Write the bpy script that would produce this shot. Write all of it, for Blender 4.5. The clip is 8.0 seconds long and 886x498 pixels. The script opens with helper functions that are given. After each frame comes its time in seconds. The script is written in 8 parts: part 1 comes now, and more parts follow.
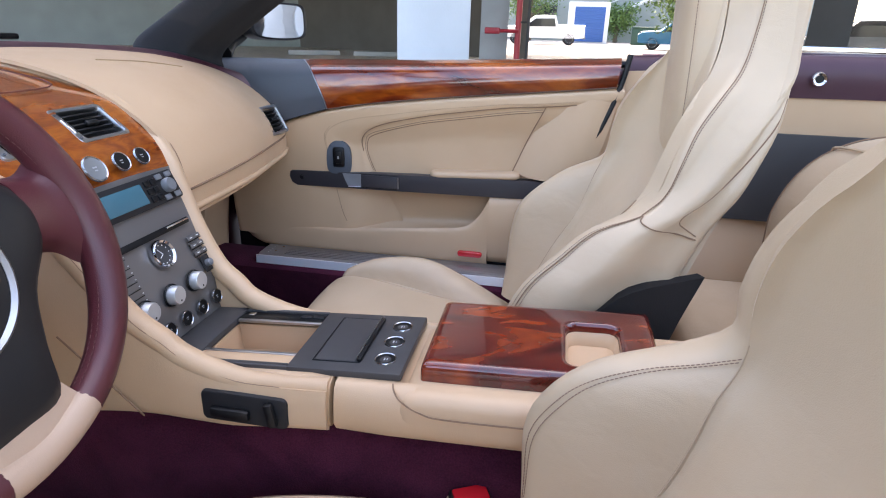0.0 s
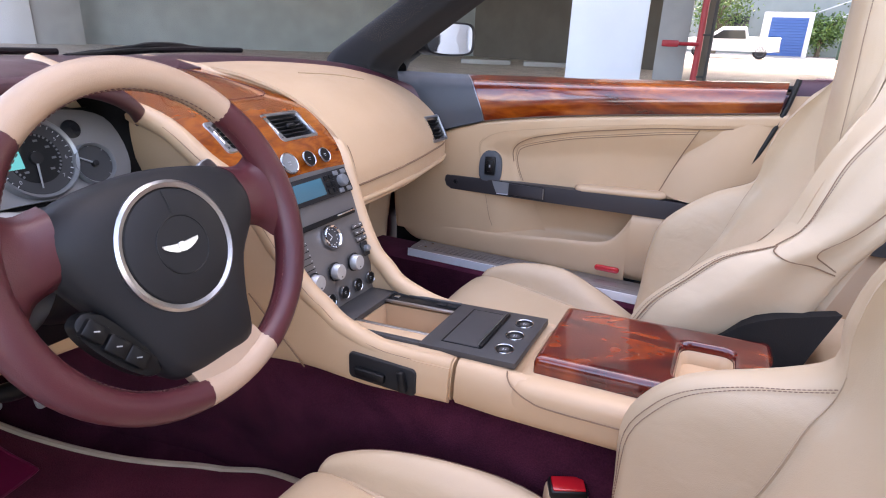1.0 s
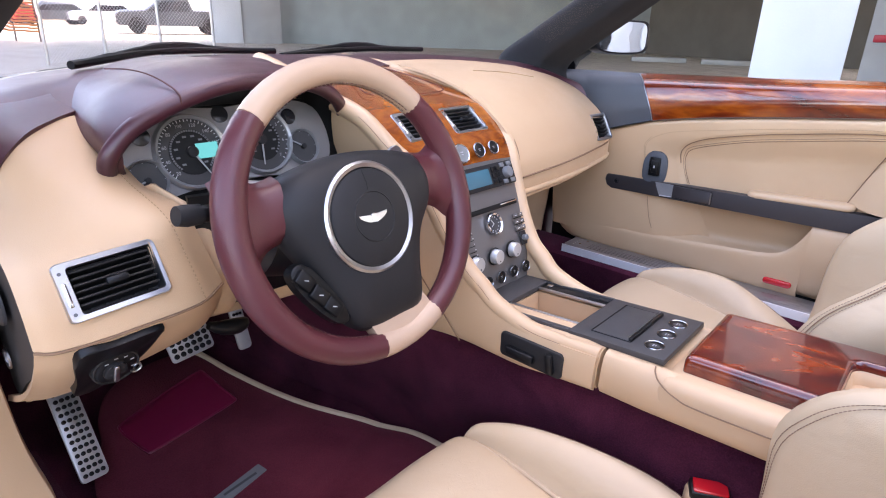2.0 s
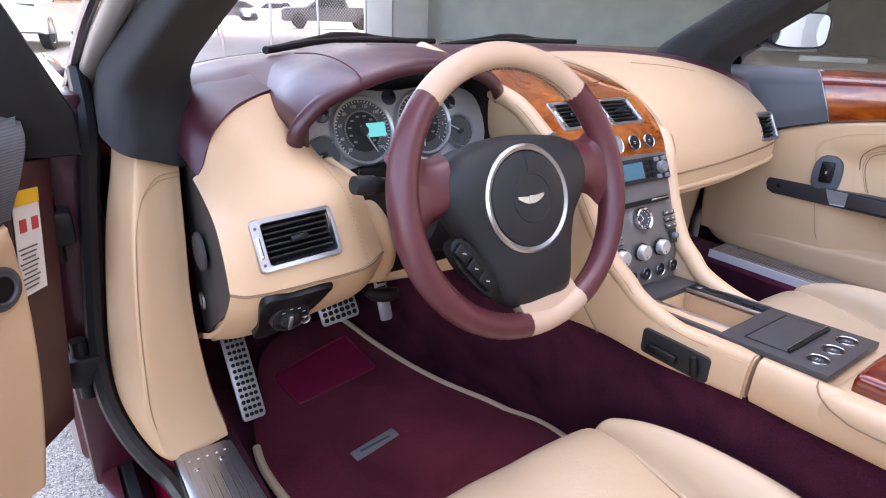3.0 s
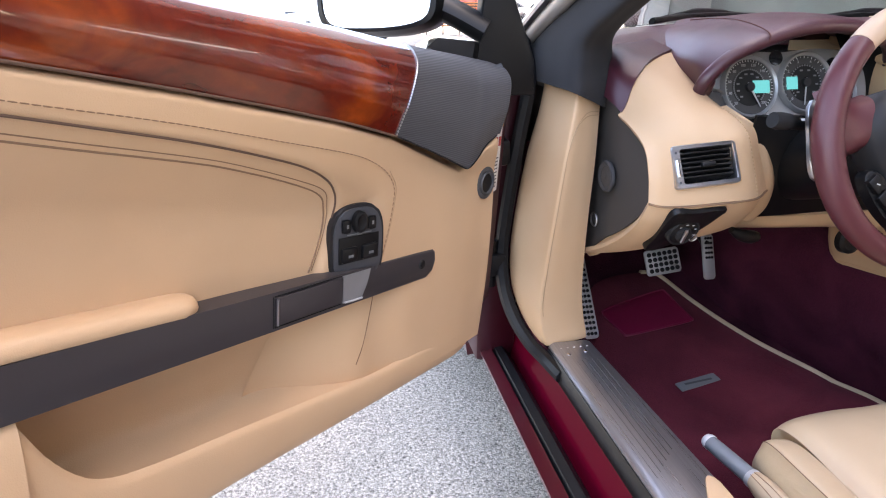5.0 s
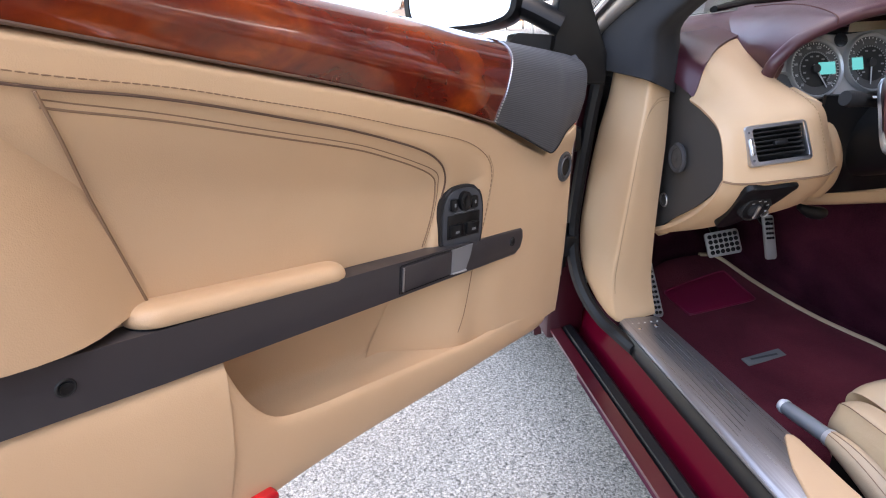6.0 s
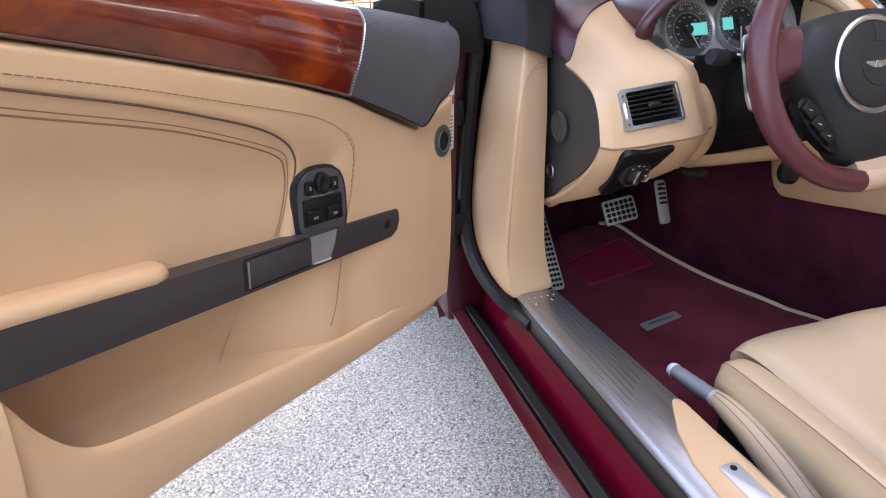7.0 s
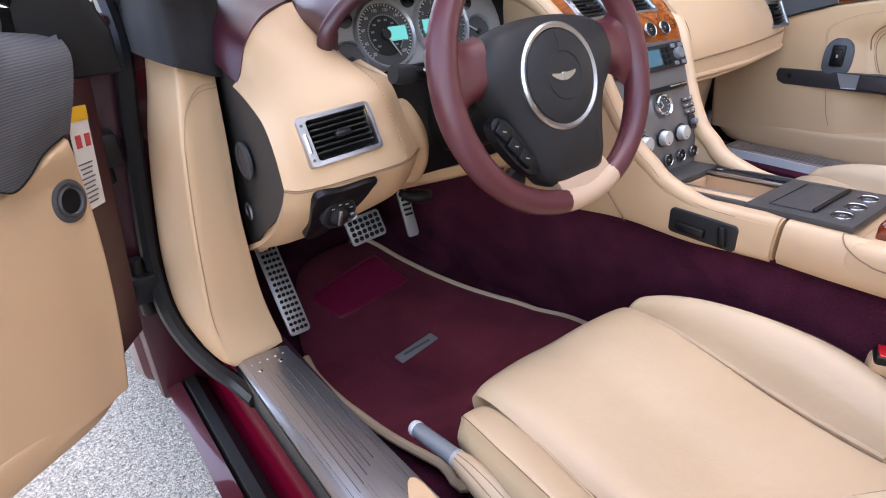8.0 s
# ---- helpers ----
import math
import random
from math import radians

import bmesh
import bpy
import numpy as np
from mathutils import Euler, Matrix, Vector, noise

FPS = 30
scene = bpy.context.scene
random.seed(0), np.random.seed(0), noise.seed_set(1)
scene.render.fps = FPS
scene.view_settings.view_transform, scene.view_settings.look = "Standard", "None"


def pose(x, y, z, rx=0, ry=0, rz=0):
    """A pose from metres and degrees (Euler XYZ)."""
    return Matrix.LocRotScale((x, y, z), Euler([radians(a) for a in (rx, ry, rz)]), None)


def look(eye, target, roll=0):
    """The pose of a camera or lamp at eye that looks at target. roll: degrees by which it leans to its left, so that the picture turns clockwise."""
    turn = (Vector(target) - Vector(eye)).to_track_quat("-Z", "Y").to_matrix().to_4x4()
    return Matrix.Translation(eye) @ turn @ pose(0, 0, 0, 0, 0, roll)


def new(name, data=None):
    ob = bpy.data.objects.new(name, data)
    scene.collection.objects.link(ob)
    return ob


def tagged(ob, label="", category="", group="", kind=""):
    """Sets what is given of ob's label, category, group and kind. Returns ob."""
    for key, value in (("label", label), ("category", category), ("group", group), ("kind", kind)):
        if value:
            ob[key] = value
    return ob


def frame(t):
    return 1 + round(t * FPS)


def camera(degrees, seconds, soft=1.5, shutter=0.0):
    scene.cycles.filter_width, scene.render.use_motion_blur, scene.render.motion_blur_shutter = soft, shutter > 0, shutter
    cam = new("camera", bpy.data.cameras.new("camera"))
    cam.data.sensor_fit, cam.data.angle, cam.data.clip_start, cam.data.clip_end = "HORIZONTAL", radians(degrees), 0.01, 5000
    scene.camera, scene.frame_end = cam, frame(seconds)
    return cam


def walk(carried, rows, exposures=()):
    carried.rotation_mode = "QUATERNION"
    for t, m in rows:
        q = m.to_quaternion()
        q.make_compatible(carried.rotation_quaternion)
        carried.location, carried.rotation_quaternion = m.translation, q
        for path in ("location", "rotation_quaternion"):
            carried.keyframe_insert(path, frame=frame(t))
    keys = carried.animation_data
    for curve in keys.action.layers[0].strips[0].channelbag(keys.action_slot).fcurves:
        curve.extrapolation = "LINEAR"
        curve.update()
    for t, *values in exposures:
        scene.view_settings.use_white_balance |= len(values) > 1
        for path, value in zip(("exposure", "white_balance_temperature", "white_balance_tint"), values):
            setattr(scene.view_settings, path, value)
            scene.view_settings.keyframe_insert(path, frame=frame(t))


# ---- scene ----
cam = camera(74.4, 8.0, 1.1)
PATH = [
    (0, (-0.681, -0.416, 1.023), (1.164, -0.089, 0.324), 1.7),
    (0.5, (-0.724, -0.446, 1.037), (1.059, 0.14, 0.345), 2.2),
    (1, (-0.759, -0.471, 1.047), (0.933, 0.344, 0.359), 2.3),
    (1.5, (-0.793, -0.495, 1.053), (0.767, 0.546, 0.357), 2.1),
    (2.8, (-0.854, -0.489, 1.043), (0.296, 0.974, 0.311), 1.5),
    (3, (-0.865, -0.491, 1.04), (0.221, 1.019, 0.305), 1.7),
    (3.5, (-0.915, -0.494, 1.028), (-0.023, 1.132, 0.278), 1.6),
    (4, (-1.0, -0.525, 1.018), (-0.292, 1.186, 0.262), 1.3),
    (4.5, (-1.104, -0.563, 1.0), (-0.591, 1.217, 0.245), 0.7),
    (5, (-1.173, -0.603, 0.991), (-0.813, 1.218, 0.247), -0.2),
    (5.2, (-1.197, -0.622, 0.996), (-0.894, 1.209, 0.252), -0.5),
    (6.3, (-1.284, -0.673, 0.995), (-1.03, 1.162, 0.241), -2.9),
    (6.5, (-1.267, -0.672, 0.996), (-0.978, 1.152, 0.228), -3.2),
    (7, (-1.181, -0.631, 0.969), (-0.712, 1.133, 0.151), -3.7),
    (7.5, (-1.073, -0.565, 0.951), (-0.352, 1.087, 0.084), -3.7),
    (8, (-0.948, -0.512, 0.982), (0.09, 0.941, 0.08), -3.0),
]
walk(cam, [(t, look(eye, target, roll)) for t, eye, target, roll in PATH], exposures=[(0, 3.22, 7050, 14), (1, 3.43, 7500, 22), (3.5, 3.72, 7550, 20), (5, 3.61, 7800, 17), (6.5, 3.43, 7700, 15), (8, 3.63, 7900, 17)])

# ---- sky, sun ----
SUN_EL, SUN_AZ = radians(52), radians(95)
world = bpy.data.worlds.new("sky")
scene.world = world
world.use_nodes = True
wn = world.node_tree
sky = wn.nodes.new("ShaderNodeTexSky")
sky.sky_type = "NISHITA"
sky.sun_disc = False
sky.sun_elevation = SUN_EL
sky.sun_rotation = SUN_AZ
sky.dust_density = 3.0
wn.links.new(sky.outputs[0], wn.nodes["Background"].inputs[0])
wn.nodes["Background"].inputs[1].default_value = 0.14
sun_data = bpy.data.lights.new("sun", "SUN")
sun_data.energy, sun_data.angle, sun_data.color = 0.5, radians(10), (1.0, 0.95, 0.88)
sun = new("sun", sun_data)
# the sun stands high behind the building's side
sun.matrix_world = look((0, 0, 30), (0 - math.sin(SUN_AZ) * math.cos(SUN_EL), 0 - math.cos(SUN_AZ) * math.cos(SUN_EL), 30 - math.sin(SUN_EL)))


# ---- materials ----
def mat(name, base, rough=0.5, metal=0.0, coat=0.0, sheen=0.0, spec=0.5):
    m = bpy.data.materials.new(name)
    m.use_nodes = True
    b = m.node_tree.nodes["Principled BSDF"]
    b.inputs["Base Color"].default_value = (*base, 1)
    b.inputs["Roughness"].default_value = rough
    b.inputs["Metallic"].default_value = metal
    b.inputs["Coat Weight"].default_value = coat
    b.inputs["Coat Roughness"].default_value = 0.04
    b.inputs["Sheen Weight"].default_value = sheen
    b.inputs["Specular IOR Level"].default_value = spec
    return m


def nodes_of(m):
    return m.node_tree.nodes, m.node_tree.links, m.node_tree.nodes["Principled BSDF"]


def coords(m, scale=(1, 1, 1)):
    n, l, b = nodes_of(m)
    tc, mp = n.new("ShaderNodeTexCoord"), n.new("ShaderNodeMapping")
    mp.inputs["Scale"].default_value = scale
    l.new(tc.outputs["Object"], mp.inputs["Vector"])
    return mp.outputs[0]


def noise_tex(m, scale, detail=4.0, distortion=0.0, vec=None, rough=0.5):
    n, l, b = nodes_of(m)
    t = n.new("ShaderNodeTexNoise")
    t.inputs["Scale"].default_value, t.inputs["Detail"].default_value = scale, detail
    t.inputs["Distortion"].default_value, t.inputs["Roughness"].default_value = distortion, rough
    l.new(vec if vec is not None else coords(m), t.inputs["Vector"])
    return t.outputs["Fac"]


def ramp(m, fac, stops):
    n, l, b = nodes_of(m)
    r = n.new("ShaderNodeValToRGB")
    while len(r.color_ramp.elements) < len(stops):
        r.color_ramp.elements.new(0.5)
    for e, (p, c) in zip(r.color_ramp.elements, stops):
        e.position, e.color = p, (*c, 1)
    l.new(fac, r.inputs[0])
    return r.outputs[0]


def mix(m, a, b_, fac, mode="MIX"):
    n, l, _ = nodes_of(m)
    x = n.new("ShaderNodeMix")
    x.data_type, x.blend_type = "RGBA", mode
    for sock, v in ((x.inputs[0], fac), (x.inputs[6], a), (x.inputs[7], b_)):
        if isinstance(v, (int, float)):
            sock.default_value = v
        elif isinstance(v, tuple):
            sock.default_value = (*v, 1)
        else:
            l.new(v, sock)
    return x.outputs[2]


def bump(m, height, strength=0.2, distance=0.001, under=None):
    n, l, b = nodes_of(m)
    x = n.new("ShaderNodeBump")
    x.inputs["Strength"].default_value, x.inputs["Distance"].default_value = strength, distance
    l.new(height, x.inputs["Height"])
    if under is not None:
        l.new(under, x.inputs["Normal"])
    l.new(x.outputs[0], b.inputs["Normal"])
    return x.outputs[0]


def cells(m, scale, vec=None, feature="F1"):
    n, l, b = nodes_of(m)
    t = n.new("ShaderNodeTexVoronoi")
    t.feature = feature
    t.inputs["Scale"].default_value = scale
    l.new(vec if vec is not None else coords(m), t.inputs["Vector"])
    return t


def colour(m, out):
    n, l, b = nodes_of(m)
    l.new(out, b.inputs["Base Color"])


def roughness(m, fac, lo, hi):
    n, l, b = nodes_of(m)
    r = n.new("ShaderNodeMapRange")
    r.inputs["To Min"].default_value, r.inputs["To Max"].default_value = lo, hi
    l.new(fac, r.inputs[0])
    l.new(r.outputs[0], b.inputs["Roughness"])


def n_ridge(m, vec):
    """Thin crease lines, only in patches."""
    a = ramp(m, noise_tex(m, 1.0, 3.0, 1.2, vec), [(0.46, (1, 1, 1)), (0.50, (0.2, 0.2, 0.2)), (0.54, (1, 1, 1))])
    p = ramp(m, noise_tex(m, 3.5, 2.0), [(0.52, (0, 0, 0)), (0.66, (1, 1, 1))])
    return mix(m, (1.0, 1.0, 1.0), a, p)


def leather(name, base, dark, rough=0.42, wrinkle=0.0):
    m = mat(name, base, rough)
    big = noise_tex(m, 5.0, 3.0)
    colour(m, ramp(m, big, [(0.3, dark), (0.7, base)]))
    grain = cells(m, 900.0)
    fine = bump(m, grain.outputs["Distance"], 0.22, 0.0005)
    pores = noise_tex(m, 260.0, 3.0)
    under = bump(m, pores, 0.16, 0.0007, fine)
    if wrinkle:
        folds = noise_tex(m, 1.0, 2.5, 0.5, coords(m, (10, 16, 26)))
        under = bump(m, folds, wrinkle, 0.008, under)
        worn = noise_tex(m, 1.0, 1.5, 0.3, coords(m, (5, 6, 9)))
        under = bump(m, worn, wrinkle * 1.3, 0.02, under)
        creases = n_ridge(m, coords(m, (30, 42, 70)))
        under = bump(m, creases, wrinkle * 0.45, 0.002, under)
    roughness(m, noise_tex(m, 22.0, 3.0), rough - 0.07, rough + 0.1)
    return m


TAN = leather("tan_leather", (0.600, 0.398, 0.236), (0.555, 0.360, 0.210))
TAN_SEAT = leather("tan_seat_leather", (0.570, 0.416, 0.268), (0.515, 0.372, 0.235), 0.40, 0.25)
CREAM_WHEEL = leather("cream_wheel_leather", (0.52, 0.355, 0.245), (0.47, 0.315, 0.21), 0.38)
BURG = leather("burgundy_leather", (0.098, 0.021, 0.025), (0.076, 0.016, 0.020), 0.36)
BURG_DASH = leather("burgundy_dash_leather", (0.066, 0.012, 0.021), (0.050, 0.009, 0.016), 0.40)
BURG_DASH.node_tree.nodes["Principled BSDF"].inputs["Specular IOR Level"].default_value = 0.75
BURG_REAR = leather("burgundy_panel_leather", (0.055, 0.012, 0.022), (0.043, 0.010, 0.017), 0.5)
THREAD = mat("brown_thread", (0.10, 0.035, 0.03), 0.8)
THREAD_SEAT = mat("faded_seat_thread", (0.20, 0.115, 0.075), 0.8)
THREAD_TAN = mat("tan_thread", (0.42, 0.28, 0.16), 0.8)
SEAT_CORD = leather("seat_cord_leather", (0.50, 0.365, 0.235), (0.45, 0.325, 0.205), 0.45)
# brown cords for seams, gaps and creases; the shade there is in their colour
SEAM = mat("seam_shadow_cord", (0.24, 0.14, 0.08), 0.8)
SEAM_DARK = mat("crease_shade_cord", (0.115, 0.062, 0.040), 0.7)


def carpet(name, base, dark):
    m = mat(name, base, 0.95, sheen=0.03, spec=0.05)
    a = noise_tex(m, 6.0, 5.0, 0.6)
    f = noise_tex(m, 420.0, 2.0)
    colour(m, mix(m, ramp(m, a, [(0.36, dark), (0.64, base)]), ramp(m, f, [(0.3, dark), (0.75, base)]), 0.4))
    u = bump(m, f, 0.7, 0.003)
    bump(m, noise_tex(m, 28.0, 4.0), 0.35, 0.006, u)
    return m


CARPET = carpet("burgundy_carpet", (0.108, 0.021, 0.040), (0.030, 0.006, 0.014))
MAT = carpet("burgundy_mat_pile", (0.180, 0.032, 0.048), (0.082, 0.013, 0.022))
BINDING = leather("tan_binding", (0.56, 0.42, 0.28), (0.50, 0.37, 0.24), 0.6)
HEEL = mat("burgundy_rubber", (0.200, 0.011, 0.042), 0.34)
bump(HEEL, noise_tex(HEEL, 300.0), 0.2, 0.0005)


def flame(name, lo, mid, hi, along):
    """Glossy figured veneer whose grain runs along the axes with small numbers."""
    m = mat(name, mid, 0.2, coat=1.0)
    fig = noise_tex(m, 1.0, 3.0, 1.6, coords(m, tuple(v * 9.0 for v in along)), 0.5)
    grain = noise_tex(m, 1.0, 5.0, 0.8, coords(m, tuple(v * 60.0 for v in along)), 0.6)
    c = ramp(m, fig, [(0.34, lo), (0.50, mid), (0.70, hi)])
    g = ramp(m, grain, [(0.35, (0.45, 0.40, 0.38)), (0.62, (1.0, 1.0, 1.0))])
    colour(m, mix(m, c, g, 0.45, "MULTIPLY"))
    return m


def burl(name, lo, mid, hi, scale=7.0):
    m = mat(name, mid, 0.22, coat=1.0)
    v = coords(m, (1.0, 1.0, 1.7))
    w = noise_tex(m, scale, 5.0, 2.2, v, 0.55)
    streak = noise_tex(m, 34.0, 4.0, 3.0, coords(m, (0.5, 0.5, 2.6)))
    c1 = ramp(m, w, [(0.28, lo), (0.5, mid), (0.72, hi)])
    c2 = ramp(m, streak, [(0.35, lo), (0.65, hi)])
    colour(m, mix(m, c1, c2, 0.32))
    return m


WOOD = burl("orange_burl_veneer", (0.12, 0.018, 0.004), (0.29, 0.058, 0.006), (0.50, 0.140, 0.012), 5.0)
WOOD_DARK = flame("red_burl_veneer", (0.090, 0.007, 0.004), (0.165, 0.016, 0.005), (0.35, 0.056, 0.007), (0.62, 0.62, 1.1))
WOOD_LID = flame("mahogany_veneer", (0.050, 0.003, 0.003), (0.112, 0.007, 0.004), (0.31, 0.046, 0.009), (1.5, 0.5, 1.1))

CHAR = mat("charcoal_satin_trim", (0.020, 0.019, 0.0195), 0.5, spec=0.24)
bump(CHAR, noise_tex(CHAR, 600.0), 0.05, 0.0003)
PLATE_GREY = mat("grey_console_plate", (0.062, 0.058, 0.057), 0.42, 0.2, spec=0.4)
roughness(PLATE_GREY, noise_tex(PLATE_GREY, 60.0), 0.38, 0.48)
BEZEL = mat("soft_chrome_bezel", (0.46, 0.46, 0.46), 0.22, 1.0)
BAR = mat("graphite_bar_paint", (0.038, 0.033, 0.035), 0.36, spec=0.5)
roughness(BAR, noise_tex(BAR, 30.0), 0.36, 0.46)
STACK = mat("graphite_stack_metal", (0.185, 0.172, 0.163), 0.40, 0.5)
roughness(STACK, noise_tex(STACK, 1.0, 4.0, 0.0, coords(STACK, (20, 400, 400))), 0.3, 0.46)
BLACK = mat("black_plastic", (0.006, 0.006, 0.0065), 0.40, spec=0.28)
bump(BLACK, noise_tex(BLACK, 500.0), 0.08, 0.0003)
DARKFAB = mat("dark_fabric", (0.019, 0.016, 0.014), 0.9, spec=0.2)
bump(DARKFAB, noise_tex(DARKFAB, 500.0), 0.4, 0.001)
RUBBER = mat("black_rubber_seal", (0.0075, 0.0075, 0.0085), 0.42, spec=0.34)
bump(RUBBER, noise_tex(RUBBER, 200.0), 0.1, 0.0008)
ALCANT = mat("charcoal_suede", (0.026, 0.025, 0.026), 0.95, sheen=0.05, spec=0.1)
bump(ALCANT, noise_tex(ALCANT, 500.0), 0.4, 0.001)
CHROME = mat("chrome", (0.78, 0.78, 0.79), 0.10, 1.0)
SATIN = mat("satin_silver", (0.52, 0.52, 0.53), 0.30, 1.0)
roughness(SATIN, noise_tex(SATIN, 90.0), 0.24, 0.38)
KNOB = mat("pale_silver_knob", (0.60, 0.60, 0.59), 0.36, 0.6)
ALU = mat("brushed_aluminium", (0.33, 0.32, 0.33), 0.34, 0.85)
colour(ALU, ramp(ALU, noise_tex(ALU, 1.0, 5.0, 0.0, coords(ALU, (420, 5, 420))), [(0.3, (0.36, 0.35, 0.36)), (0.7, (0.45, 0.44, 0.45))]))
roughness(ALU, noise_tex(ALU, 1.0, 4.0, 0.0, coords(ALU, (600, 6, 600))), 0.24, 0.34)
PAINT = mat("burgundy_paint", (0.075, 0.004, 0.010), 0.28, 0.25, 1.0)
PILLAR_PALE = mat("pale_pillar_trim", (0.36, 0.335, 0.31), 0.32, 0.3)
PAINT_D = mat("dark_burgundy_paint", (0.040, 0.003, 0.008), 0.4, 0.1, 0.15)
SILL_RED = mat("deep_red_sill_paint", (0.088, 0.0016, 0.010), 0.12, 0.0, 0.0, spec=0.035)
GROOVE = mat("groove_metal", (0.10, 0.098, 0.10), 0.4, 0.6)
EDGE = mat("bright_tread_edge", (0.86, 0.86, 0.87), 0.3, 0.25)
HANDLE_CUP = mat("grey_finger_cup", (0.27, 0.27, 0.275), 0.38, 0.4)
CUP = mat("bright_silver_cup", (0.56, 0.56, 0.57), 0.34, 0.5)
POD_BED = mat("slate_switch_bed", (0.050, 0.053, 0.060), 0.45)
GRIP = mat("satin_grey_grip", (0.27, 0.295, 0.315), 0.38, 0.35)
SLATE_FAB = mat("slate_trim", (0.052, 0.047, 0.044), 0.6)
RED = mat("red_lens", (0.55, 0.012, 0.018), 0.2, coat=0.6)
GLASS_DK = mat("smoked_lens", (0.02, 0.022, 0.025), 0.08, coat=0.5)
MIRROR = mat("mirror_glass", (0.9, 0.91, 0.92), 0.02, 1.0)
GREY_PL = mat("grey_plastic", (0.16, 0.165, 0.17), 0.45)
GAUGE = mat("gauge_face", (0.045, 0.044, 0.045), 0.5)
GAUGE_RIM = mat("gauge_surround", (0.32, 0.315, 0.31), 0.36, 0.35)
GAUGE_BAND = mat("gauge_ring_silver", (0.36, 0.36, 0.36), 0.30, 0.4)
TRUNK = mat("dark_trunk_plastic", (0.050, 0.050, 0.053), 0.45)
GREY_MK = mat("grey_marking", (0.40, 0.40, 0.40), 0.6)
WHITE_MK = mat("white_marking", (0.75, 0.75, 0.74), 0.6)
YELLOW = mat("yellow_label", (0.75, 0.42, 0.02), 0.6)
LABEL = mat("white_label", (0.72, 0.70, 0.66), 0.55)
LABEL_RED = mat("red_print", (0.5, 0.05, 0.05), 0.6)
INK = mat("grey_print", (0.10, 0.10, 0.11), 0.6)
RIBBED = mat("grey_ribbed_vinyl", (0.055, 0.056, 0.062), 0.55)
_n, _l, _b = nodes_of(RIBBED)
_w = _n.new("ShaderNodeTexWave")
_w.wave_type, _w.bands_direction = "BANDS", "Z"
_w.inputs["Scale"].default_value = 105.0
_l.new(coords(RIBBED), _w.inputs["Vector"])
bump(RIBBED, _w.outputs["Fac"], 0.35, 0.0010)
# rib shading put into the colour as well: grooves darker than crests
colour(RIBBED, ramp(RIBBED, _w.outputs["Fac"], [(0.0, (0.046, 0.047, 0.051)), (1.0, (0.078, 0.079, 0.085))]))
LCD = mat("lit_display", (0.02, 0.10, 0.11), 0.3)
LCD.node_tree.nodes["Principled BSDF"].inputs["Emission Color"].default_value = (0.10, 0.62, 0.68, 1)
LCD.node_tree.nodes["Principled BSDF"].inputs["Emission Strength"].default_value = 0.085
RADIO_LCD = mat("radio_display", (0.05, 0.15, 0.19), 0.22)
GLASS = mat("clear_glass", (1, 1, 1), 0.0)
GLASS.node_tree.nodes["Principled BSDF"].inputs["Transmission Weight"].default_value = 1.0
GLASS.node_tree.nodes["Principled BSDF"].inputs["IOR"].default_value = 1.12


def asphalt():
    m = mat("weathered_asphalt", (0.2, 0.2, 0.2), 0.9)
    st = cells(m, 150.0)
    edge = cells(m, 150.0, None, "DISTANCE_TO_EDGE")
    stone = ramp(m, st.outputs["Color"], [(0.08, (0.20, 0.175, 0.15)), (0.26, (0.50, 0.435, 0.36)), (0.55, (0.66, 0.575, 0.48)), (0.85, (0.84, 0.74, 0.62))])
    gap = ramp(m, edge.outputs["Distance"], [(0.01, (0.30, 0.27, 0.24)), (0.10, (1, 1, 1))])
    grit = noise_tex(m, 150.0, 4.0, 0.6, None, 0.62)
    speck = ramp(m, grit, [(0.41, (0.045, 0.038, 0.032)), (0.48, (0.36, 0.312, 0.255)), (0.55, (0.70, 0.608, 0.50)), (0.63, (0.94, 0.83, 0.70))])
    c = mix(m, mix(m, stone, gap, 0.85, "MULTIPLY"), speck, 0.45)
    patches = ramp(m, noise_tex(m, 1.6, 4.0), [(0.30, (0.66, 0.66, 0.67)), (0.58, (1, 1, 1))])
    colour(m, mix(m, c, patches, 0.6, "MULTIPLY"))
    u = bump(m, edge.outputs["Distance"], 0.7, 0.006)
    u = bump(m, grit, 0.8, 0.005, u)
    bump(m, noise_tex(m, 60.0), 0.5, 0.004, u)
    return m


ASPHALT = asphalt()


def plaster(name, base, k=0.85):
    m = mat(name, base, 0.85)
    d = tuple(v * k for v in base)
    colour(m, ramp(m, noise_tex(m, 1.3, 6.0), [(0.35, d), (0.65, base)]))
    bump(m, noise_tex(m, 40.0, 5.0), 0.25, 0.01)
    return m


WALL_GREY = plaster("grey_green_wall_paint", (0.30, 0.33, 0.32))
WALL_WHITE = plaster("white_render", (0.62, 0.63, 0.645), 0.93)
CONCRETE = plaster("bare_concrete", (0.36, 0.36, 0.35))
DARK_POST = plaster("dark_post_paint", (0.07, 0.065, 0.06))
RED_PIPE = mat("red_pipe_paint", (0.40, 0.02, 0.03), 0.4)
BLUE_DOOR = mat("blue_door_paint", (0.03, 0.10, 0.30), 0.5)
CAR_WHITE = mat("white_car_paint", (0.78, 0.78, 0.78), 0.25, coat=0.8)
CAR_BLUE = mat("blue_car_paint", (0.02, 0.13, 0.26), 0.25, 0.3, 0.8)
CAR_GREY = mat("grey_car_paint", (0.10, 0.105, 0.115), 0.3, 0.3, 0.8)
CAR_RED = mat("red_car_paint", (0.45, 0.02, 0.03), 0.3, 0.0, 0.8)
TYRE = mat("tyre_rubber", (0.015, 0.015, 0.016), 0.8)
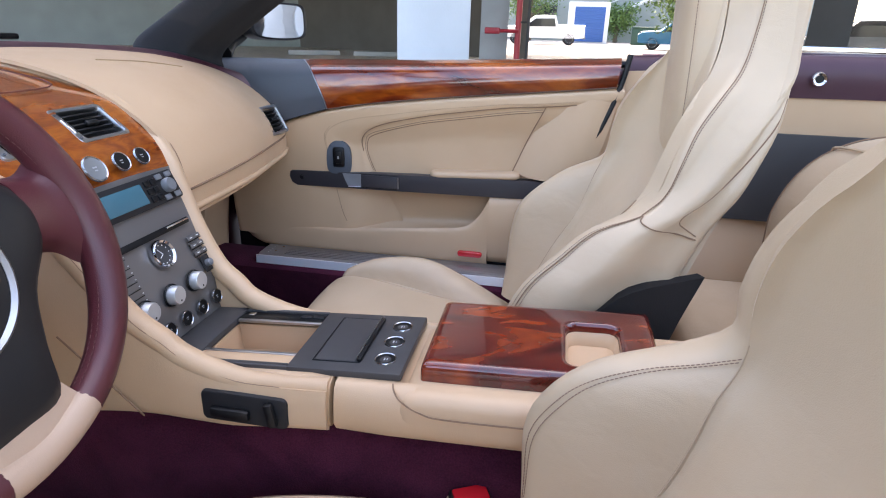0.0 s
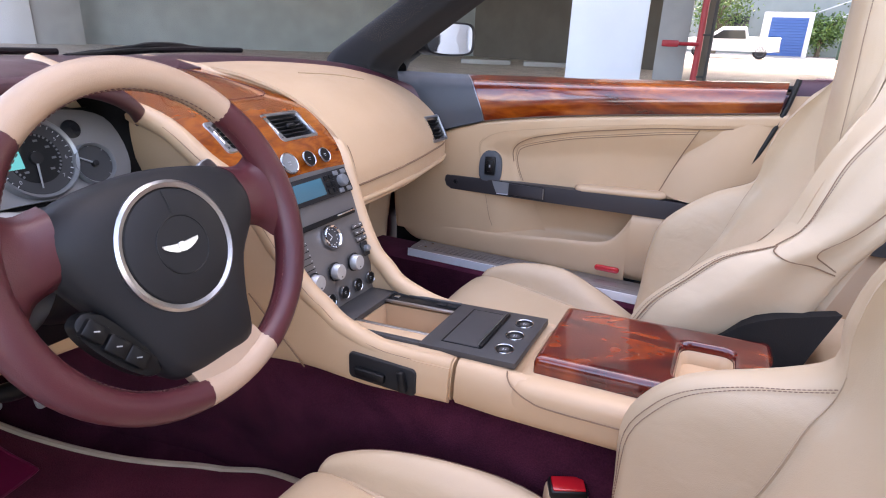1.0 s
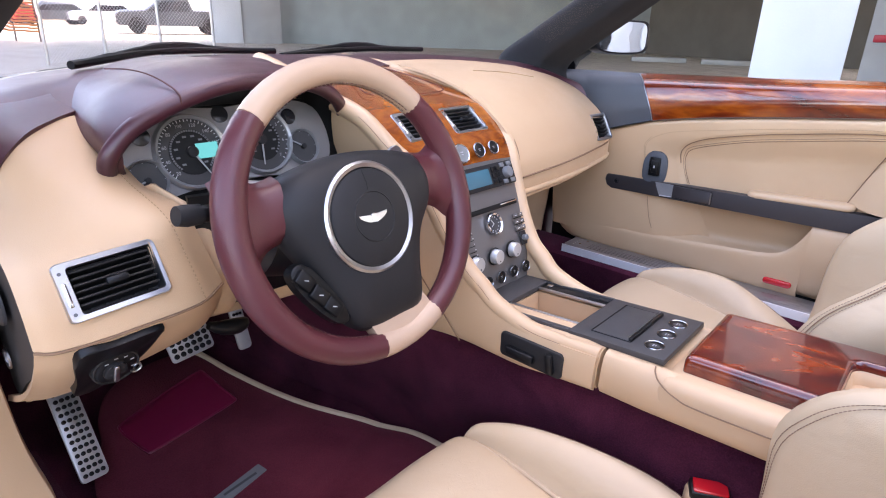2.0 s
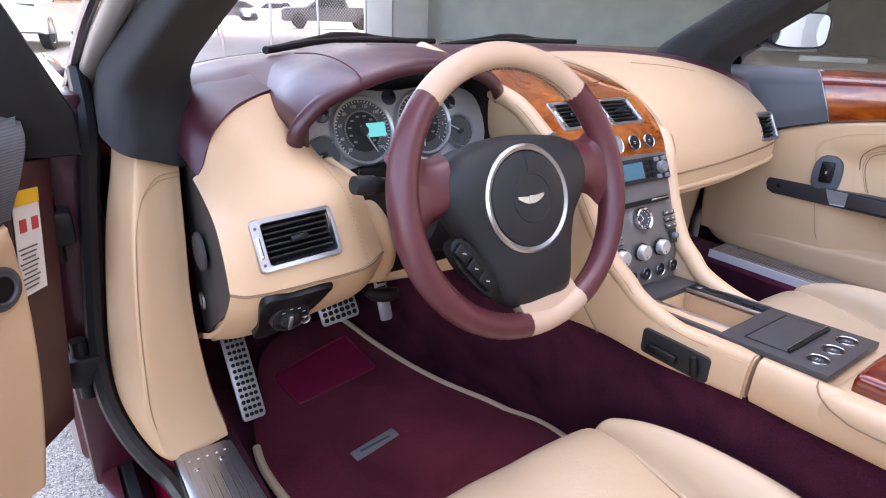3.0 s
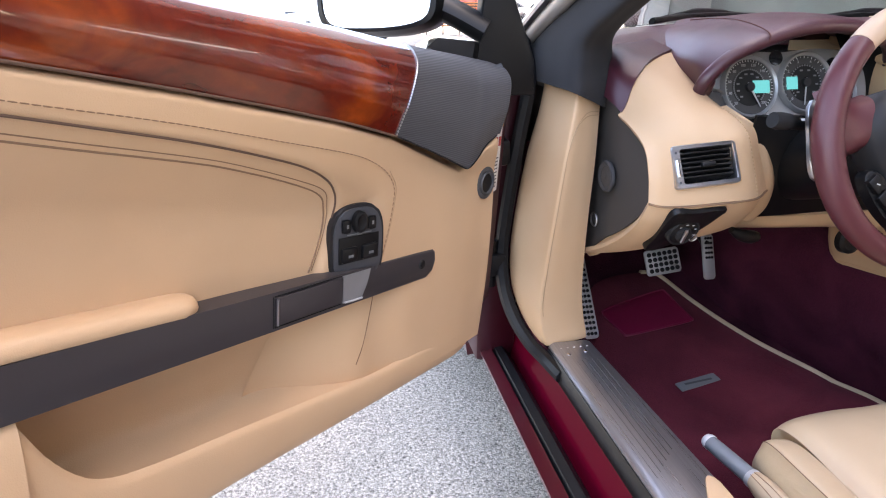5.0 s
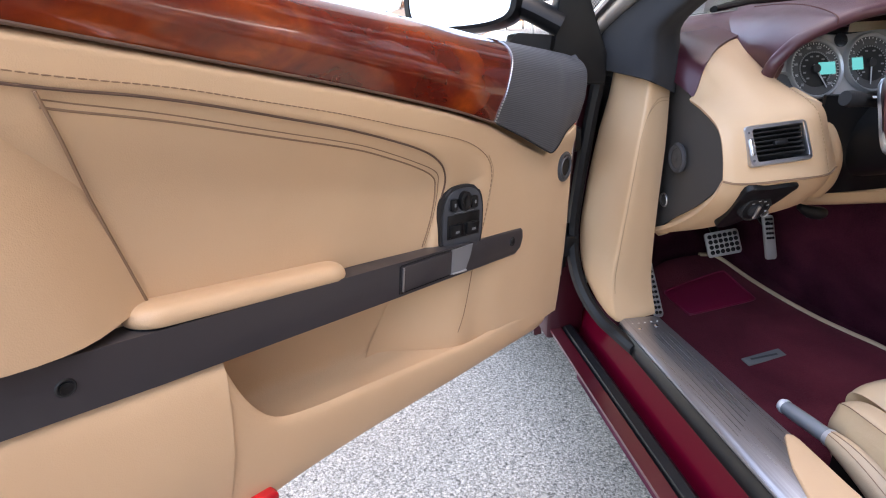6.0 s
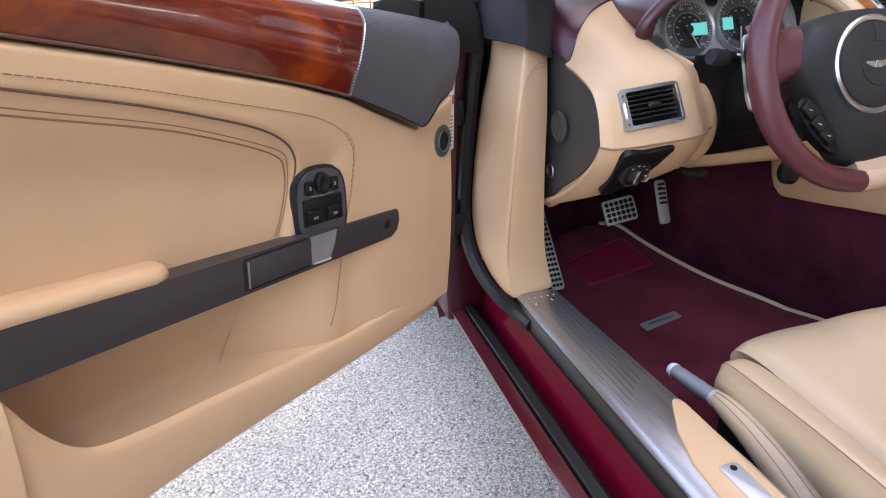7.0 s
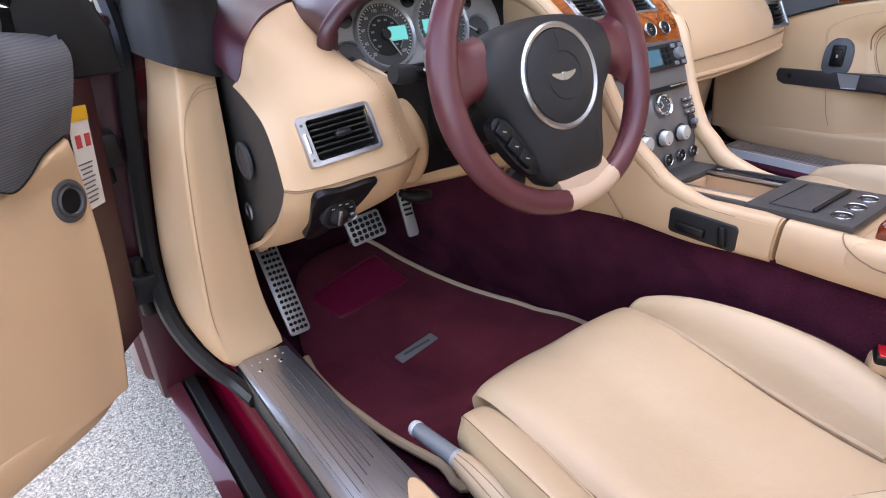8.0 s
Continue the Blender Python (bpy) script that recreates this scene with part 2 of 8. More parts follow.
LEAF = mat("green_leaf", (0.07, 0.14, 0.025), 0.6)
_oi = LEAF.node_tree.nodes.new("ShaderNodeNewGeometry")
colour(LEAF, ramp(LEAF, _oi.outputs["Random Per Island"], [(0.0, (0.035, 0.075, 0.012)), (1.0, (0.13, 0.22, 0.045))]))
BARK = plaster("bark", (0.12, 0.09, 0.06))
ORANGE = mat("orange_mesh_fence", (0.62, 0.22, 0.08), 0.8)
BINS = mat("green_bin_plastic", (0.02, 0.06, 0.04), 0.5)


# ---- shape helpers ----
V = Vector


def thing(name, label, category, at=(0, 0, 0), group="", kind=""):
    ob = new(name)
    ob.location = at
    ob.empty_display_size = 0.05
    return tagged(ob, label, category, group, kind)


def finish_mesh(name, bm, smooth=True, fix=True, angle=38):
    if fix:
        bmesh.ops.recalc_face_normals(bm, faces=bm.faces)
    me = bpy.data.meshes.new(name)
    bm.to_mesh(me)
    bm.free()
    if smooth:
        me.shade_smooth()
        me.set_sharp_from_angle(angle=radians(angle))
    return me


def part(name, bm, material, parent, label="", smooth=True, fix=True, angle=38):
    """One mesh, built in world places, under its thing."""
    ob = new(name, finish_mesh(name, bm, smooth, fix, angle))
    ob.data.materials.append(material)
    ob.parent = parent
    up = parent
    shift = Matrix.Identity(4)
    while up is not None:
        shift = up.matrix_basis @ shift
        up = up.parent
    ob.matrix_basis = shift.inverted()
    return tagged(ob, label)


def solid(name, bm, material, label, category="", kind="", smooth=True, fix=True, group=""):
    ob = new(name, finish_mesh(name, bm, smooth, fix))
    ob.data.materials.append(material)
    return tagged(ob, label, category, group, kind)


def bez(pts, n=8, closed=False):
    """Catmull-Rom through points, n steps a span."""
    p = [V(q) for q in pts]
    m = len(p)
    out = []
    for i in range(m if closed else m - 1):
        if closed:
            a, b, c, d = p[(i - 1) % m], p[i], p[(i + 1) % m], p[(i + 2) % m]
        else:
            b, c = p[i], p[i + 1]
            a = p[i - 1] if i else b * 2 - c
            d = p[i + 2] if i + 2 < m else c * 2 - b
        for k in range(n):
            t = k / n
            out.append(0.5 * (2 * b + (c - a) * t + (2 * a - 5 * b + 4 * c - d) * t * t + (3 * b - a - 3 * c + d) * t ** 3))
    if not closed:
        out.append(p[-1].copy())
    return out


def grid_faces(bm, rows, closed_u=False, closed_v=False, cap=False):
    """Faces through rows of points. closed_u: each row is a ring."""
    vs = [[bm.verts.new(q) for q in r] for r in rows]
    nr, nc = len(vs), len(vs[0])
    for i in range(nr if closed_v else nr - 1):
        for j in range(nc if closed_u else nc - 1):
            a, b = vs[i], vs[(i + 1) % nr]
            k = (j + 1) % nc
            bm.faces.new((a[j], a[k], b[k], b[j]))
    if cap:
        bm.faces.new(vs[0])
        bm.faces.new(list(reversed(vs[-1])))
    return vs


CABIN = V((-0.55, -0.45, 1.15))


def patch(net, nu=6, nv=6, thick=0.0, out=None):
    """A smooth sheet through a small net of places; its thickness lies behind it, away from out (the cabin's middle unless given)."""
    rows = [bez(r, nu) for r in net]
    cols = [bez([r[j] for r in rows], nv) for j in range(len(rows[0]))]
    pts = [[c[i] for c in cols] for i in range(len(cols[0]))]
    nr, nc = len(pts), len(pts[0])
    norms = []
    for i in range(nr):
        line = []
        for j in range(nc):
            du = pts[i][min(j + 1, nc - 1)] - pts[i][max(j - 1, 0)]
            dv = pts[min(i + 1, nr - 1)][j] - pts[max(i - 1, 0)][j]
            n = du.cross(dv)
            line.append(n.normalized() if n.length > 1e-12 else V((0, 0, 0)))
        norms.append(line)
    mid = sum((p for r in pts for p in r), V((0, 0, 0))) / (nr * nc)
    aim = (V(out) if out is not None else CABIN) - mid
    if sum(n.dot(aim) for r in norms for n in r) < 0:
        norms = [[-n for n in r] for r in norms]
    bm = bmesh.new()
    a = grid_faces(bm, pts)
    if thick:
        b = grid_faces(bm, [[p - n * thick for p, n in zip(r, m)] for r, m in zip(pts, norms)])
        for i in range(nr - 1):
            bm.faces.new((a[i][0], a[i + 1][0], b[i + 1][0], b[i][0]))
            bm.faces.new((a[i][-1], b[i][-1], b[i + 1][-1], a[i + 1][-1]))
        for j in range(nc - 1):
            bm.faces.new((a[0][j], b[0][j], b[0][j + 1], a[0][j + 1]))
            bm.faces.new((a[-1][j], a[-1][j + 1], b[-1][j + 1], b[-1][j]))
    return bm


def punch(bm, m, w, h, deep=0.03):
    """Opens a hole in a sheet where a vent sits."""
    inv = m.inverted()
    gone = []
    for f in bm.faces:
        q = inv @ f.calc_center_median()
        if abs(q.x) < w / 2 and abs(q.y) < h / 2 and abs(q.z) < deep:
            gone.append(f)
    bmesh.ops.delete(bm, geom=gone, context="FACES")
    return bm


def surf(net, nu=6, nv=6):
    """The points of such a sheet, as rows."""
    rows = [bez(r, nu) for r in net]
    cols = [bez([r[j] for r in rows], nv) for j in range(len(rows[0]))]
    return [[c[i] for c in cols] for i in range(len(cols[0]))]


def tube(bm, pts, r, n=8, closed=False, cap=True, flat=1.0, up=None):
    """A round or flattened tube along points; r may be a list."""
    p = [V(q) for q in pts]
    rs = r if isinstance(r, (list, tuple)) else [r] * len(p)
    rows = []
    ref = V(up) if up else V((0, 0, 1))
    prev = None
    for i, q in enumerate(p):
        if closed:
            d = p[(i + 1) % len(p)] - p[i - 1]
        else:
            d = p[min(i + 1, len(p) - 1)] - p[max(i - 1, 0)]
        d = d.normalized() if d.length > 1e-9 else V((0, 1, 0))
        a = ref.cross(d) if prev is None or up else prev - d * prev.dot(d)
        if a.length < 1e-5:
            a = V((1, 0, 0)).cross(d)
        a.normalize()
        prev = a
        b = d.cross(a)
        rows.append([q + (a * math.cos(2 * math.pi * k / n) + b * math.sin(2 * math.pi * k / n) * flat) * rs[i] for k in range(n)])
    grid_faces(bm, rows, closed_u=True, closed_v=closed, cap=cap and not closed)
    return bm


def seam(pts, r=0.0011, n=5):
    return tube(bmesh.new(), pts, r, n)


def stitches(pts, pitch=0.0065, size=0.0011, fill=0.62):
    """A row of separate stitches along points."""
    bm = bmesh.new()
    p = [V(q) for q in pts]
    lens = [0.0]
    for a, b in zip(p, p[1:]):
        lens.append(lens[-1] + (b - a).length)
    at = lambda s: _along(p, lens, s)
    s = 0.0
    while s + pitch * fill < lens[-1]:
        a, b = at(s), at(s + pitch * fill)
        tube(bm, [a, (a + b) / 2 + (b - a) * 0.0, b], [size * 0.7, size, size * 0.7], 5)
        s += pitch
    return bm


def _along(p, lens, s):
    for i in range(len(p) - 1):
        if lens[i + 1] >= s:
            f = (s - lens[i]) / max(lens[i + 1] - lens[i], 1e-9)
            return p[i].lerp(p[i + 1], f)
    return p[-1].copy()


def box(bm, c, size, bevel=0.0, m=None, seg=2):
    made = bmesh.ops.create_cube(bm, size=1.0, matrix=Matrix.Translation(c) @ Matrix.Diagonal((*size, 1)))
    vs = made["verts"]
    if bevel:
        es = list({e for v in vs for e in v.link_edges})
        r = bmesh.ops.bevel(bm, geom=es, offset=bevel, segments=seg, profile=0.5, affect="EDGES")
        vs = r["verts"] + [v for v in vs if v.is_valid]
        vs = list({v for v in vs if v.is_valid})
    if m is not None:
        bmesh.ops.transform(bm, matrix=m, verts=vs)
    return bm


def prism(poly, d0, d1, bevel=0.0, m=None, seg=2, bm=None):
    """A plate: polygon in (a, b), from depth d0 to d1 along c; the d1 rim is rounded. m lays (a, b, c) into the world."""
    own = bmesh.new()
    v0 = [own.verts.new((a, b, d0)) for a, b in poly]
    v1 = [own.verts.new((a, b, d1)) for a, b in poly]
    own.faces.new(list(reversed(v0)))
    top = own.faces.new(v1)
    for i in range(len(poly)):
        j = (i + 1) % len(poly)
        own.faces.new((v0[i], v0[j], v1[j], v1[i]))
    if bevel:
        bmesh.ops.bevel(own, geom=list(top.edges), offset=bevel, segments=seg, profile=0.5, affect="EDGES")
    if m is not None:
        bmesh.ops.transform(own, matrix=m, verts=own.verts)
    if bm is None:
        return own
    me = bpy.data.meshes.new("tmp")
    own.to_mesh(me)
    own.free()
    bm.from_mesh(me)
    bpy.data.meshes.remove(me)
    return bm


def round_poly(w, h, r, n=5, cx=0.0, cy=0.0):
    out = []
    for x, y, a0 in ((w / 2 - r, h / 2 - r, 0), (-w / 2 + r, h / 2 - r, 90), (-w / 2 + r, -h / 2 + r, 180), (w / 2 - r, -h / 2 + r, 270)):
        for k in range(n + 1):
            a = radians(a0 + 90 * k / n)
            out.append((cx + x + r * math.cos(a), cy + y + r * math.sin(a)))
    return out


def smooth_poly(pts, n=6):
    return [(q.x, q.y) for q in bez([(a, b, 0) for a, b in pts], n, True)]


def lathe(profile, n=32, m=None, bm=None):
    """Turns (radius, height) round the z axis."""
    bm = bm or bmesh.new()
    m = m or Matrix.Identity(4)
    rows = []
    for r, z in profile:
        rows.append([m @ V((max(r, 1e-5) * math.cos(2 * math.pi * k / n), max(r, 1e-5) * math.sin(2 * math.pi * k / n), z)) for k in range(n)])
    grid_faces(bm, rows, closed_u=True, cap=True)
    return bm


def frame_of(origin, a, b):
    """A pose whose x, y run along a and b (b is squared to a), z out of both."""
    x = V(a).normalized()
    z = x.cross(V(b)).normalized()
    y = z.cross(x)
    return Matrix(((x.x, y.x, z.x, origin[0]), (x.y, y.y, z.y, origin[1]), (x.z, y.z, z.z, origin[2]), (0, 0, 0, 1)))


def ring_loop(m, r_out, r_in, h=0.004, n=32, bm=None):
    """A true ring with a hole."""
    bm = bm or bmesh.new()
    prof = [(r_in, 0), (r_out, 0), (r_out, h * 0.6), (r_out * 0.6 + r_in * 0.4, h), (r_in, h * 0.7)]
    rows = [[m @ V((r * math.cos(2 * math.pi * k / n), r * math.sin(2 * math.pi * k / n), z)) for r, z in prof] for k in range(n)]
    grid_faces(bm, rows, closed_u=True, closed_v=True)
    return bm


def words(name, text, size, m, material, parent, thick=0.0003):
    """Lettering in the built-in face, as a mesh."""
    cu = bpy.data.curves.new(name, "FONT")
    cu.body, cu.size, cu.align_x, cu.align_y, cu.extrude = text, size, "CENTER", "CENTER", thick
    tmp = bpy.data.objects.new("tmp_text", cu)
    scene.collection.objects.link(tmp)
    bpy.context.view_layer.update()
    me = bpy.data.meshes.new_from_object(tmp.evaluated_get(bpy.context.evaluated_depsgraph_get()))
    bpy.data.objects.remove(tmp)
    bm = bmesh.new()
    bm.from_mesh(me)
    bmesh.ops.transform(bm, matrix=m, verts=bm.verts)
    return part(name, bm, material, parent, smooth=False, fix=False)


# ---- ground and surroundings ----
def rise(x, y):
    return 0.0105 * max(0.0, math.hypot(x, y) - 4.0) if math.hypot(x, y) < 70 else 0.693


bm = bmesh.new()
rads = [0.0, 0.5, 1, 1.5, 2, 3, 4, 6, 9, 13, 18, 25, 35, 50, 70, 200, 2000]
rows = [[(r * math.cos(a * math.pi / 24), r * math.sin(a * math.pi / 24), rise(r, 0)) for a in range(48)] for r in rads[1:]]
vs = grid_faces(bm, rows, closed_u=True)
mid = bm.verts.new((0, 0, 0))
for k in range(48):
    bm.faces.new((vs[0][k], vs[0][(k + 1) % 48], mid))
solid("ground", bm, ASPHALT, "pale weathered asphalt with exposed light stones", "ground", "structure")


def polar(az, r, z=None):
    """A place by compass bearing from the driver's door (0 ahead, 90 to the car's right)."""
    x, y = -0.8 + r * math.sin(radians(az)), -0.47 + r * math.cos(radians(az))
    return V((x, y, rise(x, y) if z is None else z))


def stand(az, r, turn=0.0):
    """A pose on the ground at that bearing, facing the camera's spot, then turned."""
    return Matrix.Translation(polar(az, r)) @ pose(0, 0, 0, 0, 0, -az + turn)


# the building that shades the car: grey wall, white pillars, slab above
def wall_piece(name, a, b, z0, z1, thick, material, label):
    a, b = V((*a, 0)), V((*b, 0))
    d = (b - a).normalized()
    n = V((d.y, -d.x, 0)) * thick
    bm = bmesh.new()
    base = [a, b, b + n, a + n]
    rows = [[V((p.x, p.y, z)) for p in base] for z in (z0, z1)]
    grid_faces(bm, rows, closed_u=True, cap=True)
    return solid(name, bm, material, label, "wall", "structure", smooth=False)


A_, B_ = polar(33.4, 27), polar(66.4, 27)
wall_piece("wall_east", (A_.x, A_.y), (B_.x, B_.y), -0.2, 8.0, -0.3, WALL_GREY, "grey-green painted parking building wall")

# closes the gap between pillars; the garage's inner shade is in its colour
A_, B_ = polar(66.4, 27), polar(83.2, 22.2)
WALL_INNER_SHADE = plaster("shade_dark_inner_wall", (0.125, 0.110, 0.095))
wall_piece("wall_inner", (A_.x, A_.y), (B_.x, B_.y), -0.2, 8.0, -0.3, WALL_INNER_SHADE, "brown-grey wall deep inside the parking building, darkened for its shade")
for az in (67.6, 73.4):
    ws_ = thing("wheel_stop", "pale concrete wheel stop on the garage floor", "wheel stop", polar(az, 21))
    bm = bmesh.new()
    box(bm, (0, 0, 0.07), (1.7, 0.16, 0.16), 0.03, stand(az, 21, 8))
    part("block", bm, CONCRETE, ws_)


def pillar(az0, az1, r, material, label, depth=0.5, zt=6.3, skew=0.0):
    p, q = polar(az0, r), polar(az1, r + skew)
    w = (q - p).length
    m = Matrix.Translation((p + q) / 2) @ pose(0, 0, 0, 0, 0, math.degrees(math.atan2(q.y - p.y, q.x - p.x)))
    bm = bmesh.new()
    box(bm, (0, depth / 2, zt / 2 - 0.3), (w, depth, zt + 0.6), 0.02, m)
    return solid("pillar", bm, material, label, "pillar", "structure")


pillar(75.0, 81.6, 9, WALL_WHITE, "white rendered square building pillar")
pillar(82.6, 85.1, 13, CONCRETE, "grey concrete building pillar", 0.4)
BROWN_POST = plaster("brown_post_paint", (0.17, 0.145, 0.115))
pillar(85.95, 86.9, 13.6, BROWN_POST, "brown painted steel post behind the red pipe", 0.3)
# floor slab whose dark colour carries the shade under the building
FLOOR_SHADE = plaster("shade_dark_garage_concrete", (0.13, 0.13, 0.135))
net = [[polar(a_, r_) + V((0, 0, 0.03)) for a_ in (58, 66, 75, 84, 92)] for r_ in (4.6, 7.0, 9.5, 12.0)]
solid("garage_floor", patch(net, 3, 4, 0.025), FLOOR_SHADE, "smooth concrete floor of the parking building, coloured dark for its shade", "floor", "structure")
pillar(27.8, 30.3, 26, WALL_WHITE, "white rendered pillar at the wall's end", 0.6)
pillar(30.3, 33.6, 26.1, CONCRETE, "pale concrete pier beside the wall", 0.6)
pillar(109.3, 112.2, 14, DARK_POST, "dark painted steel post", 0.4)
for x, y in ((4.4, -4.6), (4.4, -8.4), (4.4, -12.4), (0.6, -15.0), (1.9, -15.0), (3.1, -15.0)):
    bm = bmesh.new()
    box(bm, (x, y, 2.9), (0.7, 0.7, 6.4), 0.02)
    solid("pillar", bm, WALL_WHITE, "white rendered pillar of the colonnade", "pillar", "structure")
pillar(100.1, 101.8, 33, DARK_POST, "dark brown tree-shaded post", 0.4, 3.4)

# unseen upper storey over the pillars, added to block the passenger side's sky
bm = bmesh.new()
box(bm, (19.0, -1.0, 9.2), (21.5, 30.0, 6.0), 0.05)
solid("sky_blocking_storey", bm, WALL_GREY, "unseen grey upper storey added to shade the passenger side", "building", "structure", smooth=False)

# red sprinkler pipe with its valve arm
pipe = thing("sprinkler_pipe", "red painted sprinkler riser pipe with valve arm", "pipe", polar(86.0, 12.6))
bm = bmesh.new()
q = polar(86.0, 12.6)
tube(bm, [q + V((0, 0, -0.3)), q + V((0.06, 0, 1.2)), q + V((0.06, 0, 6))], 0.06, 12)
part("pipe", bm, RED_PIPE, pipe)
bm = bmesh.new()
d = (polar(82.9, 12.4) - polar(86.0, 12.4))
q2 = polar(86.0, 12.5) + V((0, 0, 1.02 - rise(0, 12.5) + 0.05))
tube(bm, [q2, q2 + V((d.x, d.y, 0)) * 0.85], 0.035, 8)
box(bm, q2 + V((d.x, d.y, 0)) * 0.75, (0.1, 0.3, 0.12), 0.02)
part("valve_arm", bm, RED_PIPE, pipe)
bm = bmesh.new()
for z in (0.4, 1.15, 2.4):
    p0, p1 = polar(86.9, 12.6), polar(86.2, 12.6)
    tube(bm, [p0 + V((0, 0, z)), p1 + V((0, 0, z))], 0.02, 6)
p0 = polar(86.9, 12.6)
tube(bm, [p0 + V((0, 0, 0.0)), p0 + V((0, 0, 2.4))], 0.03, 6)
part("bracket", bm, DARK_POST, pipe, "dark steel pipe guard bracket")


# far buildings
def far_building(az0, az1, r, h, material, label, wins=()):
    th = thing("far_building", label, "building", polar((az0 + az1) / 2, r))
    p, q = polar(az0, r), polar(az1, r)
    w = (q - p).length
    m = Matrix.Translation((p + q) / 2) @ pose(0, 0, 0, 0, 0, math.degrees(math.atan2(q.y - p.y, q.x - p.x)))
    bm = bmesh.new()
    box(bm, (0, 4, h / 2), (w, 8, h), 0.03, m)
    part("wall", bm, material, th)
    bm = bmesh.new()
    box(bm, (0, 4, h + 0.1), (w + 0.3, 8.3, 0.2), 0.03, m)
    part("roof", bm, CONCRETE, th)
    for x, z, ww, hh, mt in wins:
        bm = bmesh.new()
        box(bm, (x, -0.03, z), (ww, 0.1, hh), 0.01, m)
        part("window" if mt is GLASS_DK else "door", bm, mt, th)
    return th, m


FAR_PALE = plaster("pale_green_render", (0.27, 0.305, 0.285), 0.93)
b1, m1 = far_building(83, 112, 58, 9.0, FAR_PALE, "pale green rendered commercial building", [(-9.0, 2.4, 2.2, 1.0, GLASS_DK), (12.5, 4.6, 3.0, 1.2, GLASS_DK), (2.6, 1.1, 1.2, 2.1, WALL_WHITE)])
bm = bmesh.new()
tube(bm, [m1 @ V((-3.5, -1.2, 2.0)), m1 @ V((1.8, -1.2, 4.2)), m1 @ V((6, -1.2, 4.2))], 0.16, 6)
tube(bm, [m1 @ V((-3.5, -1.2, 3.0)), m1 @ V((1.8, -1.2, 5.2)), m1 @ V((6, -1.2, 5.2))], 0.05, 6)
part("stair", bm, WALL_WHITE, b1, "white outside stair with rail")
far_building(-40, 26, 75, 6.0, plaster("tan_render", (0.55, 0.47, 0.38)), "low tan building across the lot", [(-14, 2.2, 3, 1.6, GLASS_DK), (-4, 2.2, 3, 1.6, GLASS_DK), (8, 2.2, 3, 1.6, GLASS_DK)])

blue = thing("storage_container", "white storage container with blue roller door", "container", polar(92.3, 48))
m = stand(92.3, 48)
bm = bmesh.new()
box(bm, (0, 1.2, 1.45), (3.0, 2.4, 2.9), 0.04, m)
part("body", bm, WALL_WHITE, blue)
bm = bmesh.new()
box(bm, (0.1, -0.01, 1.34), (2.2, 0.04, 2.44), 0, m)
rd_ = part("roller_door", bm, BLUE_DOOR, blue, "blue slatted roller door")
for k in range(14):
    bm = bmesh.new()
    box(bm, (0.1, -0.04, 0.2 + k * 0.175), (2.2, 0.05, 0.165), 0.02, m, 1)
    part("slat", bm, BLUE_DOOR, rd_)


# parked vehicles
def wheel_parts(th, m, x, y, r, w=0.2):
    wm = m @ Matrix.Translation((x, y, r)) @ pose(0, 0, 0, 90, 0, 0)
    bm = lathe([(r * 0.6, -w / 2), (r * 0.92, -w / 2), (r, -w * 0.35), (r, w * 0.35), (r * 0.92, w / 2), (r * 0.6, w / 2)], 24, wm)
    wh = part("wheel", bm, TYRE, th)
    bm = lathe([(r * 0.62, -w * 0.52), (r * 0.62, w * 0.52), (r * 0.5, w * 0.4), (r * 0.2, w * 0.45), (0.01, w * 0.5)], 20, wm)
    part("rim", bm, SATIN, wh)


def vehicle(name, label, m, material, length, height, width, body, glass, wheels, r=0.36):
    """A car from its side outline: body and glass are (along, up) outlines in metres; it is laid across the width with rounded shoulders."""
    th = thing(name, label, "car", m.translation)
    lay = m @ Matrix(((1, 0, 0, 0), (0, 0, 1, 0), (0, 1, 0, 0), (0, 0, 0, 1)))
    bm = bmesh.new()
    secs = []
    for f, k in ((-0.5, 0.90), (-0.46, 0.97), (-0.3, 1.0), (0.3, 1.0), (0.46, 0.97), (0.5, 0.90)):
        secs.append([lay @ V((a * (0.985 if abs(f) > 0.45 else 1), 0.25 + (b - 0.25) * k, f * width)) for a, b in body])
    grid_faces(bm, secs, closed_u=True, cap=True)
    part("body", bm, material, th)
    bm = bmesh.new()
    secs = []
    for f, k in ((-0.508, 0.90), (-0.40, 0.985), (0.40, 0.985), (0.508, 0.90)):
        secs.append([lay @ V((a, b * k, f * width)) for a, b in glass])
    grid_faces(bm, secs, closed_u=True, cap=True)
    part("side_glass", bm, GLASS_DK, th)
    for x in wheels:
        for s in (-1, 1):
            wheel_parts(th, m, x, s * (width / 2 - 0.1), r)
    for s in (-1, 1):
        bm = bmesh.new()
        box(bm, (length / 2 - 0.12, s * (width / 2 - 0.14), 0.95), (0.12, 0.2, 0.34), 0.02, m)
        part("tail_light", bm, RED, th)
        bm = bmesh.new()
        box(bm, (-length / 2 + 0.16, s * (width / 2 - 0.22), 0.85), (0.14, 0.34, 0.2), 0.03, m)
        part("headlight", bm, GLASS_DK, th)
        bm = bmesh.new()
        box(bm, (length / 2 - 0.05, 0.0, 0.5), (0.14, width * 0.95, 0.2), 0.04, m)
    part("bumper", bm, GREY_PL, th)
    return th


